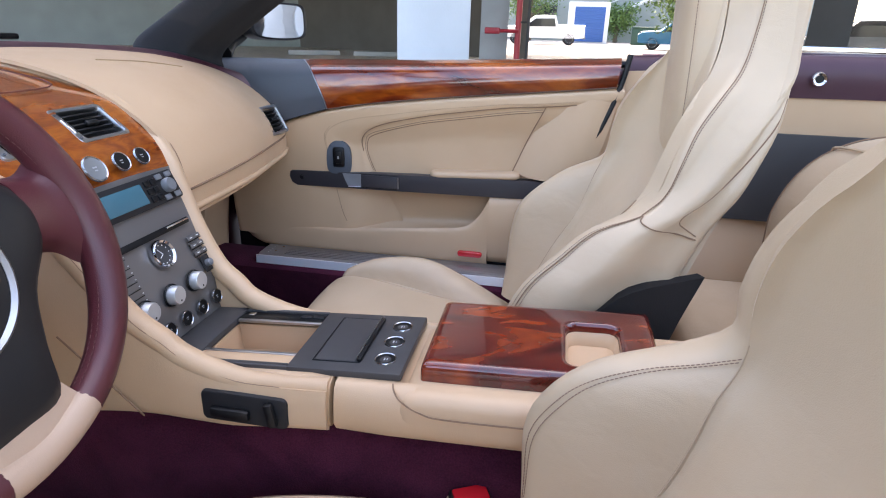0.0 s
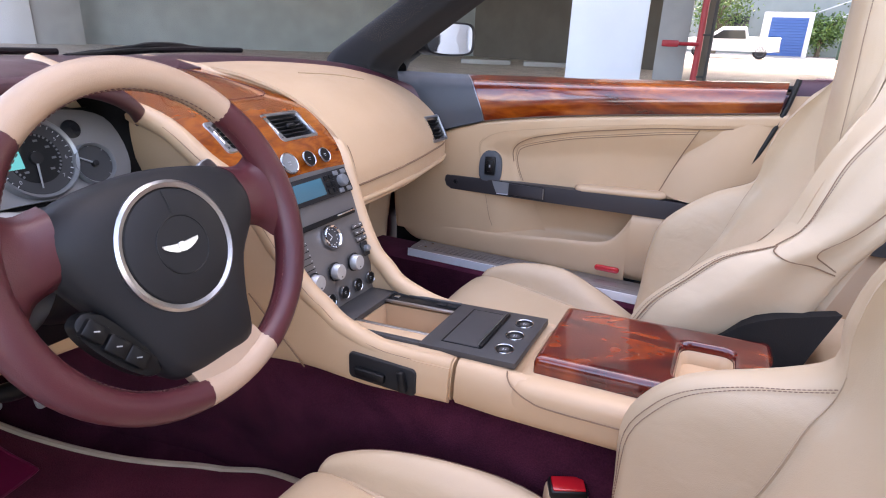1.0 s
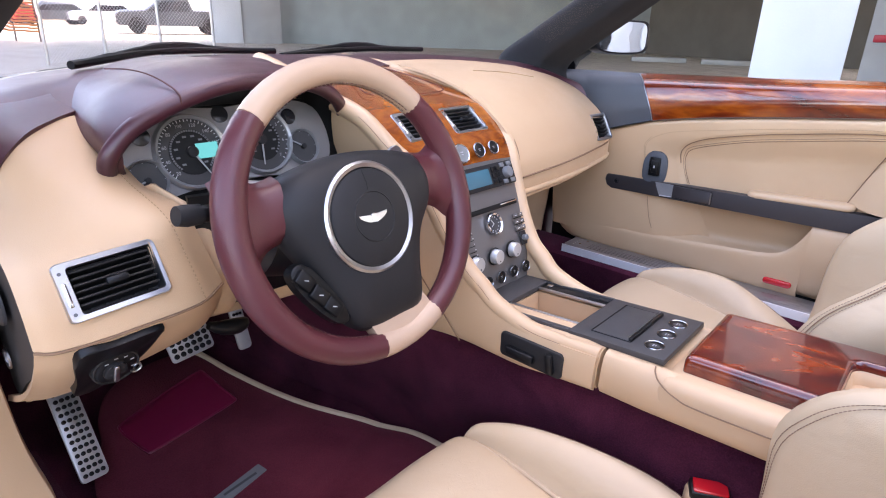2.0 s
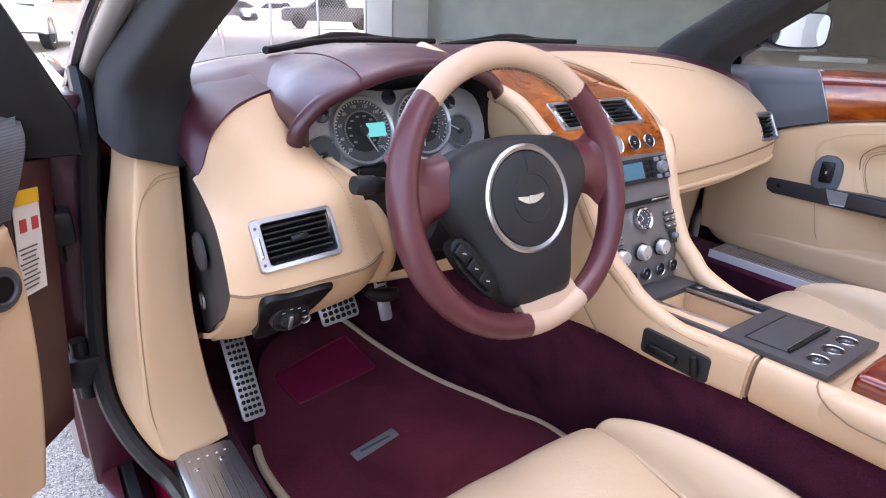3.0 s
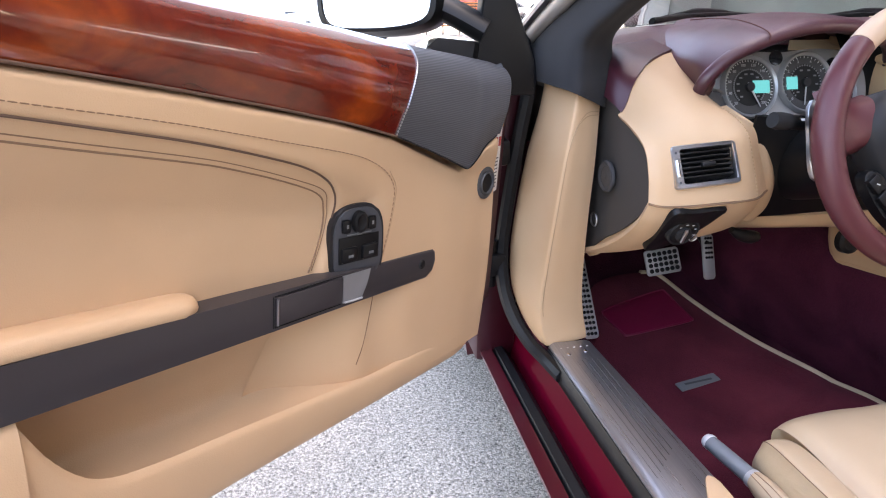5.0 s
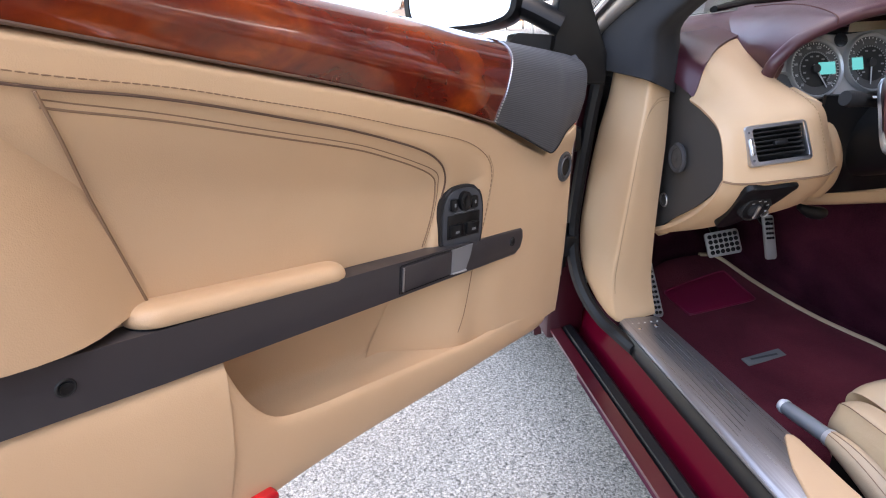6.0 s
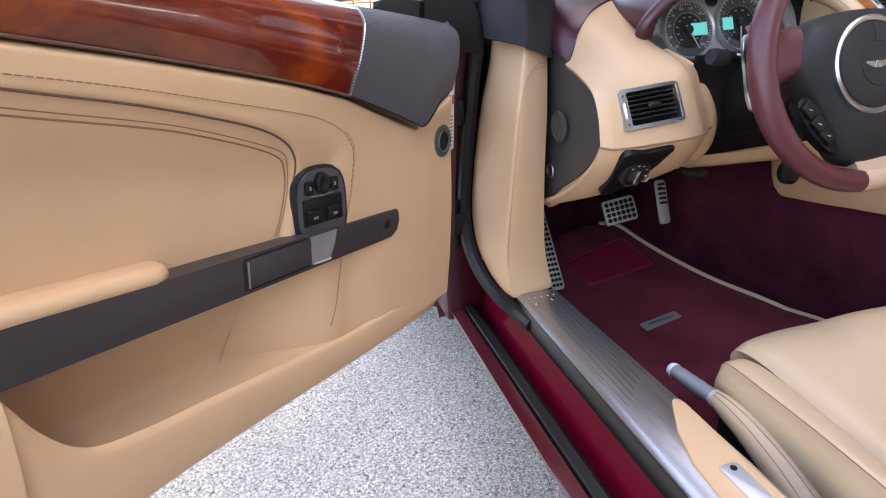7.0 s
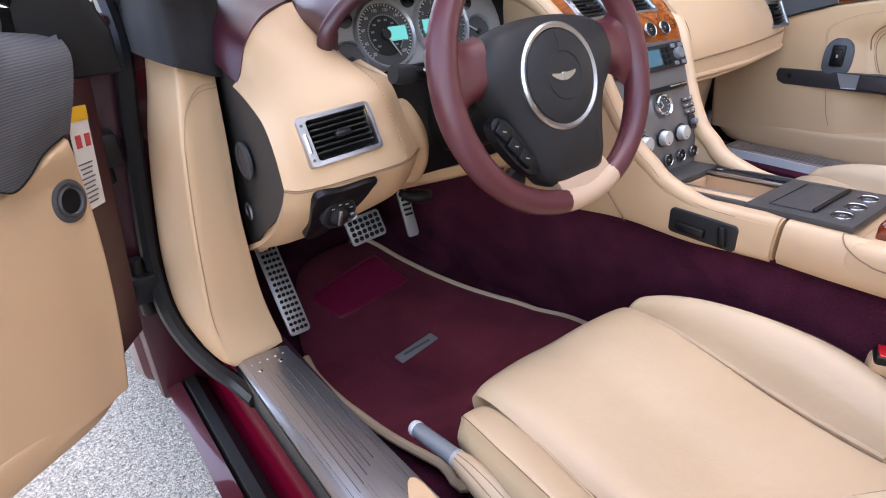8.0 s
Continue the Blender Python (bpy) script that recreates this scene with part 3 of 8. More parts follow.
PICKUP = [(-2.7, 0.45), (-2.72, 0.95), (-2.55, 1.1), (-1.35, 1.18), (-0.55, 1.78), (0.75, 1.82), (0.95, 1.25), (2.68, 1.25), (2.7, 0.5), (2.3, 0.42), (-2.3, 0.42)]
PICKUP_G = [(-1.2, 1.2), (-0.5, 1.74), (0.68, 1.77), (0.8, 1.24)]
SUV = [(-2.3, 0.4), (-2.33, 0.85), (-2.1, 1.0), (-1.1, 1.08), (-0.45, 1.62), (1.5, 1.66), (2.2, 1.15), (2.3, 0.9), (2.28, 0.45), (2.0, 0.35), (-2.0, 0.35)]
SUV_G = [(-0.95, 1.1), (-0.4, 1.56), (1.45, 1.59), (1.95, 1.14)]
vehicle("pickup_truck", "white crew-cab pickup truck parked in the sunny lot", stand(88.4, 42, 0), CAR_WHITE, 5.4, 1.8, 1.9, PICKUP, PICKUP_G, (-1.75, 1.7))
vehicle("suv", "blue compact suv parked beside a tree", stand(100.2, 38, 0), CAR_BLUE, 4.6, 1.66, 1.85, SUV, SUV_G, (-1.45, 1.4))
vehicle("pickup_truck", "dark grey pickup truck parked beyond the fence", stand(24.8, 36, 4), CAR_GREY, 5.4, 1.8, 1.9, PICKUP, PICKUP_G, (-1.75, 1.7), 0.42)
vehicle("suv", "white suv parked across the lot, seen from behind", stand(1.0, 18, 74), CAR_WHITE, 4.6, 1.66, 1.9, SUV, SUV_G, (-1.45, 1.4))
for az, r, mt, tx in ((-13.5, 52, CAR_RED, "red"), (-22, 55, CAR_WHITE, "white"), (-17.5, 58, CAR_WHITE, "white"), (-29, 54, CAR_RED, "red"), (-9, 56, CAR_RED, "red"), (19.5, 55, CAR_WHITE, "white"), (16, 56, CAR_GREY, "dark grey"), (12.5, 50, CAR_RED, "red"), (113.5, 30, CAR_GREY, "dark grey")):
    vehicle("suv", f"{tx} suv parked far across the lot", stand(az, r, 8), mt, 4.6, 1.66, 1.85, SUV, SUV_G, (-1.45, 1.4))

# orange barrier fence across the lot
fence = thing("barrier_fence", "orange mesh barrier fence on thin posts", "fence", polar(9, 26))
for k in range(9):
    bm = bmesh.new()
    p = polar(3 + k * 1.5, 26)
    tube(bm, [p, p + V((0, 0, 1.9))], 0.03, 6)
    part("post", bm, DARK_POST, fence)
for k in range(16):
    bm = bmesh.new()
    tube(bm, [polar(3 + j, 26) + V((0, 0, 0.35 + k * 0.1)) for j in range(13)], 0.035, 5)
    part("strand", bm, ORANGE, fence)

chain = thing("chain_link_fence", "grey chain-link fence panel on steel posts", "fence", polar(23, 14))
for k in range(4):
    bm = bmesh.new()
    p = polar(15.2 + k * 4.2, 15)
    tube(bm, [p, p + V((0, 0, 2.2))], 0.035, 8)
    part("post", bm, SATIN, chain)
bm = bmesh.new()
for k in range(-16, 66):
    for s in (1, -1):
        a0, a1 = 15.2 + k * 0.25, 15.2 + k * 0.25 + s * 6
        pts = []
        for j in range(7):
            a = a0 + (a1 - a0) * j / 6
            if 15.2 <= a <= 27.8:
                pts.append(polar(a, 15) + V((0, 0, 0.05 + 2.0 * j / 6)))
        if len(pts) > 1:
            tube(bm, pts, 0.0028, 3, cap=False)
tagged(part("mesh", bm, SATIN, chain), kind="stuff")


# trees: tapered trunk, limbs, many small leaves
def tree(az, r, h, crown, label, seed):
    rnd = random.Random(seed)
    base = polar(az, r)
    th = thing("tree", label, "tree", base)
    bm = bmesh.new()
    tube(bm, [base + V((0, 0, -0.1)), base + V((0.05, 0, h * 0.3)), base + V((0, 0.1, h * 0.62))], [0.2, 0.14, 0.08], 8)
    tips = []
    for k in range(9):
        a = k * 2.4
        p0 = base + V((0, 0, h * (0.25 + 0.04 * k)))
        p1 = p0 + V((math.cos(a) * crown * 0.75, math.sin(a) * crown * 0.75, h * 0.2 + 0.1 * k))
        tube(bm, [p0, p0.lerp(p1, 0.5) + V((0, 0, 0.15)), p1], [0.07, 0.05, 0.02], 6)
        tips += [p1, p0.lerp(p1, 0.6)]
    part("trunk", bm, BARK, th)
    bm = bmesh.new()
    for k in range(2600):
        c = rnd.choice(tips)
        d = V((rnd.gauss(0, 1), rnd.gauss(0, 1), rnd.gauss(0, 0.8))) * crown * 0.27
        u = V((rnd.gauss(0, 1), rnd.gauss(0, 1), rnd.gauss(0, 1))).normalized()
        w = u.cross(V((rnd.gauss(0, 1), rnd.gauss(0, 1), rnd.gauss(0, 1)))).normalized()
        s = rnd.uniform(0.08, 0.16)
        q = c + d
        vs = [bm.verts.new(q + u * s), bm.verts.new(q + w * s * 0.5), bm.verts.new(q - u * s), bm.verts.new(q - w * s * 0.5)]
        bm.faces.new(vs)
    part("crown", bm, LEAF, th, smooth=False, fix=False)
    return th


tree(100.4, 34, 5.2, 2.3, "green leafy street tree shading the lot", 3)
tree(87.2, 52, 5.5, 2.2, "pale green street tree beside the building", 5)
tree(94.8, 54, 2.6, 1.3, "low leafy shrub against the building", 7)
for az in (96.6, 98.0, 97.3):
    b = thing("refuse_bin", "dark green wheeled refuse bin", "bin", polar(az, 46))
    bm = bmesh.new()
    box(bm, (0, 0, 0.6), (0.75, 0.75, 1.1), 0.05, stand(az, 46))
    part("body", bm, BINS, b)
    bm = bmesh.new()
    box(bm, (0, -0.03, 1.2), (0.82, 0.84, 0.1), 0.03, stand(az, 46))
    part("lid", bm, BINS, b)

# building added behind the car to block rear sky light, seen in the mirrors
rb, rbm = far_building(150, 196, 19, 10.0, WALL_WHITE, "white building added behind the parked car to cut rear sky light", [(-4.0, 1.6, 1.6, 2.4, GLASS_DK), (0.0, 1.6, 1.6, 2.4, GLASS_DK), (4.0, 1.6, 1.6, 2.4, GLASS_DK), (-4.0, 5.4, 1.6, 1.6, GLASS_DK), (0.0, 5.4, 1.6, 1.6, GLASS_DK), (4.0, 5.4, 1.6, 1.6, GLASS_DK)])

# unseen overhanging building mass, added to keep the sun off the car
bm = bmesh.new()
box(bm, (15.8, 2.0, 9.2), (24.4, 48.0, 6.4), 0.05)
solid("sun_blocking_storeys", bm, CONCRETE, "unseen grey building mass added to keep the sun off the car", "building", "structure", smooth=False)


# ---- the car's body: sills, floor, posts, screen ----
car = thing("car_body", "burgundy convertible body with open driver's door", "car body")


P_UP = 0.055  # the car leans on the sloping lot: its far side stands a little higher


def strip(profile, y0, y1, s=1, ny=10, bend=lambda y: 0.0):
    up = 0.0 if s > 0 else P_UP
    """A long member: (x, z) outline drawn out along y, on the driver's side (s=1) or the other."""
    bm = bmesh.new()
    rows = []
    for k in range(ny + 1):
        y = y0 + (y1 - y0) * k / ny
        rows.append([V(((x + bend(y)) * s, y, z + up)) for x, z in profile])
    grid_faces(bm, rows, closed_u=True, cap=True)
    return bm


for s, tag in ((1, "driver"), (-1, "passenger")):
    out = lambda y: 0.0
    rock = strip([(-0.73, 0.17), (-0.79, 0.262), (-0.866, 0.282), (-0.875, 0.290), (-0.875, 0.297), (-0.850, 0.301), (-0.846, 0.27), (-0.77, 0.20)], -1.3, 0.55, s)
    part("sill_outer", rock, PAINT, car)
    part("sill_seal", strip([(-0.848, 0.272), (-0.849, 0.290), (-0.842, 0.303), (-0.826, 0.305), (-0.809, 0.286), (-0.812, 0.255)], -1.3, 0.53, s), RUBBER, car, "black rubber sill seal")
    part("sill_step", strip([(-0.76, 0.21), (-0.829, 0.256), (-0.829, 0.262), (-0.814, 0.268), (-0.802, 0.290), (-0.783, 0.343), (-0.774, 0.356), (-0.752, 0.36), (-0.74, 0.21)], -1.3, 0.5, s), SILL_RED, car, "glossy burgundy painted inner sill")
    part("door_seal", strip([(-0.774, 0.33), (-0.7825, 0.350), (-0.7815, 0.371), (-0.776, 0.379), (-0.766, 0.376), (-0.762, 0.33)], -0.62, 0.335, s), RUBBER, car, "black rubber door seal")
    if s < 0:
        part("door_gap_seal", strip([(-0.80, 0.30), (-0.80, 0.445), (-0.86, 0.445), (-0.86, 0.30)], -0.62, 0.45, s), RUBBER, car, "black rubber gap seal")
    if s < 0:
        part("tread_edge", strip([(-0.6855, 0.362), (-0.6855, 0.3865), (-0.6815, 0.3865), (-0.6800, 0.362)], -0.62, 0.34, s), EDGE, car, "bright metal tread edge")
    part("sill_base", strip([(-0.775, 0.10), (-0.775, 0.374), (-0.69, 0.372), (-0.668, 0.355), (-0.655, 0.10)], -0.60, 0.55, s), CARPET, car, "burgundy carpeted sill inner side")

# aluminium tread plate with raised ribs, leather insert
for s in (1, -1):
    up = 0.0 if s > 0 else P_UP
    bm = strip([(-0.775, 0.372), (-0.774, 0.383), (-0.765, 0.389), (-0.698, 0.3875), (-0.688, 0.383), (-0.686, 0.372)], -0.62, 0.338, s, 24)
    if s > 0:
        for v in bm.verts:
            if v.co.x > -0.71:
                v.co.x += min(0.022, max(0.0, 0.042 * (0.33 - v.co.y)))
    plate = part("tread_plate", bm, ALU, car, "brushed aluminium tread plate")
    for k in range(6):
        x = -0.756 + k * 0.0105
        bm = bmesh.new()
        tube(bm, [V((x * s, -0.035 + 0.010 * k, 0.3884 + up)), V((x * s, 0.268, 0.3880 + up))], 0.0007, 5)
        part("tread_groove", bm, GROOVE, plate)
    for k in range(5):
        bm = bmesh.new()
        box(bm, ((-0.758 + k * 0.0135) * s, 0.315, 0.3885 + up), (0.0036, 0.0026, 0.0012), 0.0004)
        part("etched_mark", bm, WHITE_MK, plate)
    for x, y in ((-0.752, 0.292), (-0.715, 0.298)):
        part("plate_screw", lathe([(0.004, 0), (0.004, 0.0016), (0.0025, 0.0026), (0, 0.0026)], 12, Matrix.Translation((x * s, y, 0.3875 + up))), CHROME, plate)
    if s < 0:
        continue
    pts = [(-0.6765, -0.062), (-0.679, -0.051), (-0.686, -0.046), (-0.692, -0.050), (-0.705, -0.073), (-0.724, -0.108), (-0.742, -0.16), (-0.750, -0.24), (-0.756, -0.61), (-0.676, -0.61)]
    ins = part("tread_insert", prism([(x * s, y) for x, y in pts], 0.386 + up, 0.3925 + up, 0.002), TAN, plate, "tan leather tread insert")
    bm = bmesh.new()
    prism(round_poly(0.027, 0.070, 0.004, 4, -0.706 * s, -0.216), 0.392 + up, 0.3955 + up, 0.001, None, 2, bm)
    part("name_plate", bm, CUP, ins, "small satin metal plate")
    part("plate_screw", lathe([(0.0045, 0), (0.0045, 0.001), (0, 0.0012)], 12, Matrix.Translation((-0.704 * s, -0.19, 0.3953 + up))), BLACK, ins)

# floor: carpet pan with raised front, tunnel, and the mats
fl = patch([[(x, y, z + (0.02 if abs(x) > 0.6 else 0)) for x in (-0.675, -0.6, -0.4, -0.2, 0.0, 0.2, 0.4, 0.6, 0.675)] for y, z in ((-1.2, 0.2), (-0.4, 0.195), (0.0, 0.195), (0.3, 0.2), (0.5, 0.235), (0.7, 0.285), (0.83, 0.36), (0.93, 0.52), (0.98, 0.72), (0.98, 0.9))], 3, 4, 0.012)
part("floor_carpet", fl, CARPET, car, "dark burgundy pile carpet", angle=80)
tn = bmesh.new()
rows = []
for y, w, zt in ((-1.2, 0.09, 0.56), (-0.4, 0.088, 0.555), (0.0, 0.085, 0.53), (0.2, 0.088, 0.52), (0.4, 0.11, 0.54), (0.6, 0.16, 0.57), (0.75, 0.20, 0.60), (0.97, 0.24, 0.66)):
    in_ = 0.045 if y < 0.5 else 0.0
    rows.append([V((-w - 0.015 + in_, y, 0.18)), V((-w - 0.006 + in_ * 0.8, y, 0.24)), V((-w - 0.003 + in_ * 0.2, y, 0.36)), V((-w, y, zt - 0.04)), V((-w + 0.03, y, zt)), V((w - 0.03, y, zt)), V((w, y, zt - 0.04)), V((w + 0.003, y, 0.36)), V((w + 0.006, y, 0.24)), V((w + 0.015, y, 0.18))])
grid_faces(tn, rows, closed_u=True, cap=True)
part("tunnel_carpet", tn, CARPET, car, "dark burgundy carpeted tunnel side", angle=80)


def mat_z(y):
    return 0.218 + (0.0 if y < 0.3 else 0.16 * (y - 0.3) + 0.12 * (y - 0.3) ** 2) + (0.5 * (y - 0.62) ** 2 if y > 0.62 else 0)


floor_mat = thing("floor_mat", "burgundy carpet floor mat with tan leather binding", "floor mat", (-0.4, 0.3, 0.2))
MAT_EDGE = bez([(-0.54, 0.0, 0), (-0.557, 0.074, 0), (-0.588, 0.18, 0), (-0.607, 0.285, 0), (-0.620, 0.36, 0), (-0.622, 0.43, 0), (-0.60, 0.525, 0), (-0.562, 0.59, 0), (-0.545, 0.65, 0), (-0.50, 0.71, 0), (-0.42, 0.735, 0), (-0.335, 0.735, 0), (-0.300, 0.71, 0), (-0.269, 0.624, 0), (-0.237, 0.54, 0), (-0.20, 0.46, 0), (-0.165, 0.40, 0), (-0.130, 0.345, 0), (-0.10, 0.285, 0), (-0.075, 0.23, 0), (-0.065, 0.16, 0), (-0.07, 0.05, 0), (-0.10, 0.0, 0), (-0.3, -0.02, 0)], 4, True)
bm = bmesh.new()
rings = []
for f, up in ((1.0, 0.0), (1.0, 0.010), (0.985, 0.0125), (0.8, 0.0125), (0.6, 0.0125), (0.4, 0.0125), (0.2, 0.0125), (0.02, 0.0125)):
    rings.append([V((-0.385 + (p.x + 0.385) * f, 0.34 + (p.y - 0.34) * f, mat_z(0.34 + (p.y - 0.34) * f) + up)) for p in MAT_EDGE])
grid_faces(bm, rings, closed_u=True, cap=True)
part("carpet_pad", bm, MAT, floor_mat, angle=80)
bm = bmesh.new()
tube(bm, [V((p.x, p.y, mat_z(p.y) + 0.009)) for p in MAT_EDGE[43:] + MAT_EDGE[:22]], 0.0085, 8)
part("binding", bm, BINDING, floor_mat, "tan leather bound edge")
heel = [(-0.518, 0.560), (-0.525, 0.598), (-0.510, 0.612), (-0.42, 0.640), (-0.335, 0.660), (-0.322, 0.650), (-0.316, 0.60), (-0.309, 0.552), (-0.318, 0.540), (-0.41, 0.526), (-0.495, 0.514), (-0.507, 0.520)]
bm = bmesh.new()
rings = []
hc = V((-0.415, 0.585, 0))
for f, up in ((1.0, 0.010), (1.0, 0.0155), (0.96, 0.0165), (0.6, 0.0165), (0.2, 0.0165)):
    rings.append([V((hc.x + (a.x - hc.x) * f, hc.y + (a.y - hc.y) * f, mat_z(hc.y + (a.y - hc.y) * f) + up)) for a in bez([(x, y, 0) for x, y in heel], 3, True)])
grid_faces(bm, rings, closed_u=True, cap=True)
edge_ = bez([(x, y, 0) for x, y in heel], 3, True)
part("heel_border", tube(bmesh.new(), [V((p.x, p.y, mat_z(p.y) + 0.0162)) for p in edge_], 0.0026, 6, True), HEEL, floor_mat)
part("heel_pad", bm, HEEL, floor_mat, "shiny burgundy rubber heel pad")
bm = bmesh.new()
bd = Matrix.Translation((-0.413, 0.351, mat_z(0.351) + 0.0115)) @ pose(0, 0, 0, 9, 0, 11)
prism(round_poly(0.109, 0.0245, 0.002, 3), 0.0, 0.003, 0.0008, bd, 2, bm)
badge = part("badge", bm, mat("grey_metal_badge", (0.24, 0.255, 0.26), 0.5, 0.4), floor_mat, "grey metal mat badge")
bm = bmesh.new()
box(bm, (0, 0, 0.0034), (0.072, 0.005, 0.0006), 0, bd @ pose(0, 0, 0, 0, 0, -4))
part("worn_mark", bm, mat("dark_badge_mark", (0.10, 0.105, 0.11), 0.5, 0.3), badge, smooth=False)

# pedals and foot rest
def drilled_pad(name, label, m, w, h, nx, ny, r, plain=0.0):
    # plain: the share of its height, from the foot, that carries no studs
    th = thing(name, label, "pedal", m.translation)
    bm = prism(round_poly(w, h, 0.008), 0.0, 0.006, 0.0015, m)
    pad = part("pad", bm, CUP, th)
    for i in range(nx):
        for j in range(ny):
            x, y = (i + 0.5) / nx * (w - 0.008) - (w - 0.008) / 2, (plain + (1 - plain) * (j + 0.5) / ny) * (h - 0.01) - (h - 0.01) / 2
            part("grip_stud", lathe([(r, 0.0062), (r, 0.0085), (r * 0.6, 0.0095), (0, 0.0095)], 10, m @ Matrix.Translation((x, y, 0))), BLACK, pad)
    return th


rest = drilled_pad("foot_rest", "silver drilled metal foot rest with black rubber studs", frame_of((-0.604, 0.568, 0.368), (1, 0.10, -0.06), (0.065, 0.60, 0.80)), 0.047, 0.215, 4, 16, 0.0040)
br = drilled_pad("brake_pedal", "silver drilled metal brake pedal with black rubber studs", frame_of((-0.345, 0.655, 0.395), (1, 0.02, 0.08), (0, 0.45, 0.9)), 0.095, 0.066, 6, 4, 0.0058)
bm = bmesh.new()
tube(bm, [(-0.345, 0.665, 0.395), (-0.345, 0.76, 0.46), (-0.345, 0.80, 0.6)], 0.012, 8)
part("arm", bm, BLACK, br)
ac = drilled_pad("accelerator_pedal", "silver drilled metal accelerator pedal", frame_of((-0.252, 0.605, 0.421), (1, 0.05, -0.05), (-0.06, 0.4, 0.92)), 0.031, 0.115, 3, 5, 0.0034, 0.42)
bm = bmesh.new()
tube(bm, [(-0.254, 0.615, 0.45), (-0.256, 0.72, 0.5), (-0.26, 0.78, 0.62)], 0.010, 8)
part("arm", bm, BLACK, ac)

# screen pillars: suede inner trim, rubber seal, painted outside, and glass
for s in (1, -1):
    base = [(-0.783, 0.445), (-0.782, 0.370), (-0.778, 0.322), (-0.764, 0.306), (-0.735, 0.324), (-0.703, 0.344), (-0.672, 0.385), (-0.658, 0.430), (-0.658, 0.50), (-0.668, 0.60), (-0.72, 0.63), (-0.768, 0.60)]
    rings = []
    for dx, dy, z0, z1, f in ((-0.002, 0.0, 0.846, 0.0, 1.0), (0.001, 0.004, 0.895, 0.0, 1.0), (0.004, 0.012, 0.925, 0.0, 0.97), (0.008, 0.0, 0.965, 0.0, 0.90), (0.030, -0.09, 1.02, 0.0, 0.82), (0.075, -0.27, 1.12, 0.0, 0.74), (0.14, -0.50, 1.25, 0.0, 0.68)):
        c = V((-0.71, 0.50, 0))
        slim = (lambda y: y) if s > 0 else (lambda y: y if y > 0.47 else 0.47 - (0.47 - y) * 0.35)
        rings.append([V(((c.x + (x - c.x) * f + dx) * s, c.y + (slim(y) - c.y) * f + dy, z0 + (0.10 * (y - 0.41) if z0 > 0.9 else 0.42 * (-0.708 - min(x, -0.69)) if z0 < 0.86 else 0.19 * (y - 0.38)))) for x, y in base])
    bm = bmesh.new()
    rows = [bez(r, 4, True) for r in rings]
    cols = [bez([r[j] for r in rows], 4) for j in range(len(rows[0]))]
    grid_faces(bm, [[c[i] for c in cols] for i in range(len(cols[0]))], closed_u=True, cap=True)
    part("pillar_trim", bm, ALCANT, car, "charcoal suede screen pillar trim")
    bm = bmesh.new()
    tube(bm, bez([(-0.785 * s, 0.62, 0.90), (-0.775 * s, 0.55, 0.945), (-0.755 * s, 0.40, 1.025), (-0.705 * s, 0.18, 1.14), (-0.63 * s, -0.06, 1.265)], 6), 0.016, 10)
    part("pillar_outer", bm, PILLAR_PALE, car, "pale silver screen pillar edge")
    bm = bmesh.new()
    tube(bm, bez([(-0.802 * s, 0.61, 0.922), (-0.792 * s, 0.54, 0.967), (-0.772 * s, 0.39, 1.047), (-0.722 * s, 0.17, 1.162), (-0.647 * s, -0.07, 1.287)], 6), 0.0085, 8)
    part("bright_strip", bm, SATIN, car, "bright metal screen strip")

# windscreen
net = []
for f in (0.0, 0.5, 1.0):
    net.append([V((x * (1 - 0.12 * f), y - 0.62 * f, z + 0.325 * f)) for x, y, z in ((-0.69, 0.49, 0.955), (-0.5, 0.68, 0.965), (-0.2, 0.80, 0.975), (0.2, 0.80, 0.975), (0.5, 0.68, 0.965), (0.69, 0.49, 0.955))])
ws = part("windscreen", patch(net, 5, 4, 0.004), GLASS, car, "clear curved windscreen")
ws.visible_shadow = False
hd = bmesh.new()
tube(hd, bez([(-0.6, -0.13, 1.28), (-0.44, 0.06, 1.29), (-0.18, 0.18, 1.3), (0.18, 0.18, 1.3), (0.44, 0.06, 1.29), (0.6, -0.13, 1.28)], 6), 0.025, 8)
part("screen_header", hd, ALCANT, car, "charcoal screen header rail")

# bonnet seen through the screen, cowl and wipers
net = [[(x, y - 0.12 * (x / 0.75) ** 2 * (1 if y < 1.2 else 0.3), z - 0.10 * (abs(x) / 0.8) ** 3) for x in (-0.82, -0.6, -0.3, 0.0, 0.3, 0.6, 0.82)] for y, z in ((0.80, 0.945), (0.95, 0.935), (1.3, 0.89), (1.8, 0.79), (2.1, 0.66))]
part("bonnet", patch(net, 4, 5, 0.01), PAINT, car, "burgundy painted bonnet")
for s, x0, x1 in ((1, -0.47, -0.02), (-1, 0.02, 0.50)):
    wp = bmesh.new()
    tube(wp, bez([(x0, 0.78 - 0.2 * x0 * x0 / 0.3, 0.976), ((x0 + x1) / 2, 0.81, 0.998), (x1, 0.86, 0.985)], 8), [0.006] * 7 + [0.009] * 5 + [0.006] * 5, 8)
    tube(wp, bez([(x0 - 0.02, 0.74 - 0.2 * x0 * x0 / 0.3, 0.978), ((x0 + x1) / 2, 0.78, 0.990), (x1 + 0.05, 0.82, 0.986)], 8), 0.007, 8)
    part("wiper", wp, BLACK, car, "black wiper arm and blade")

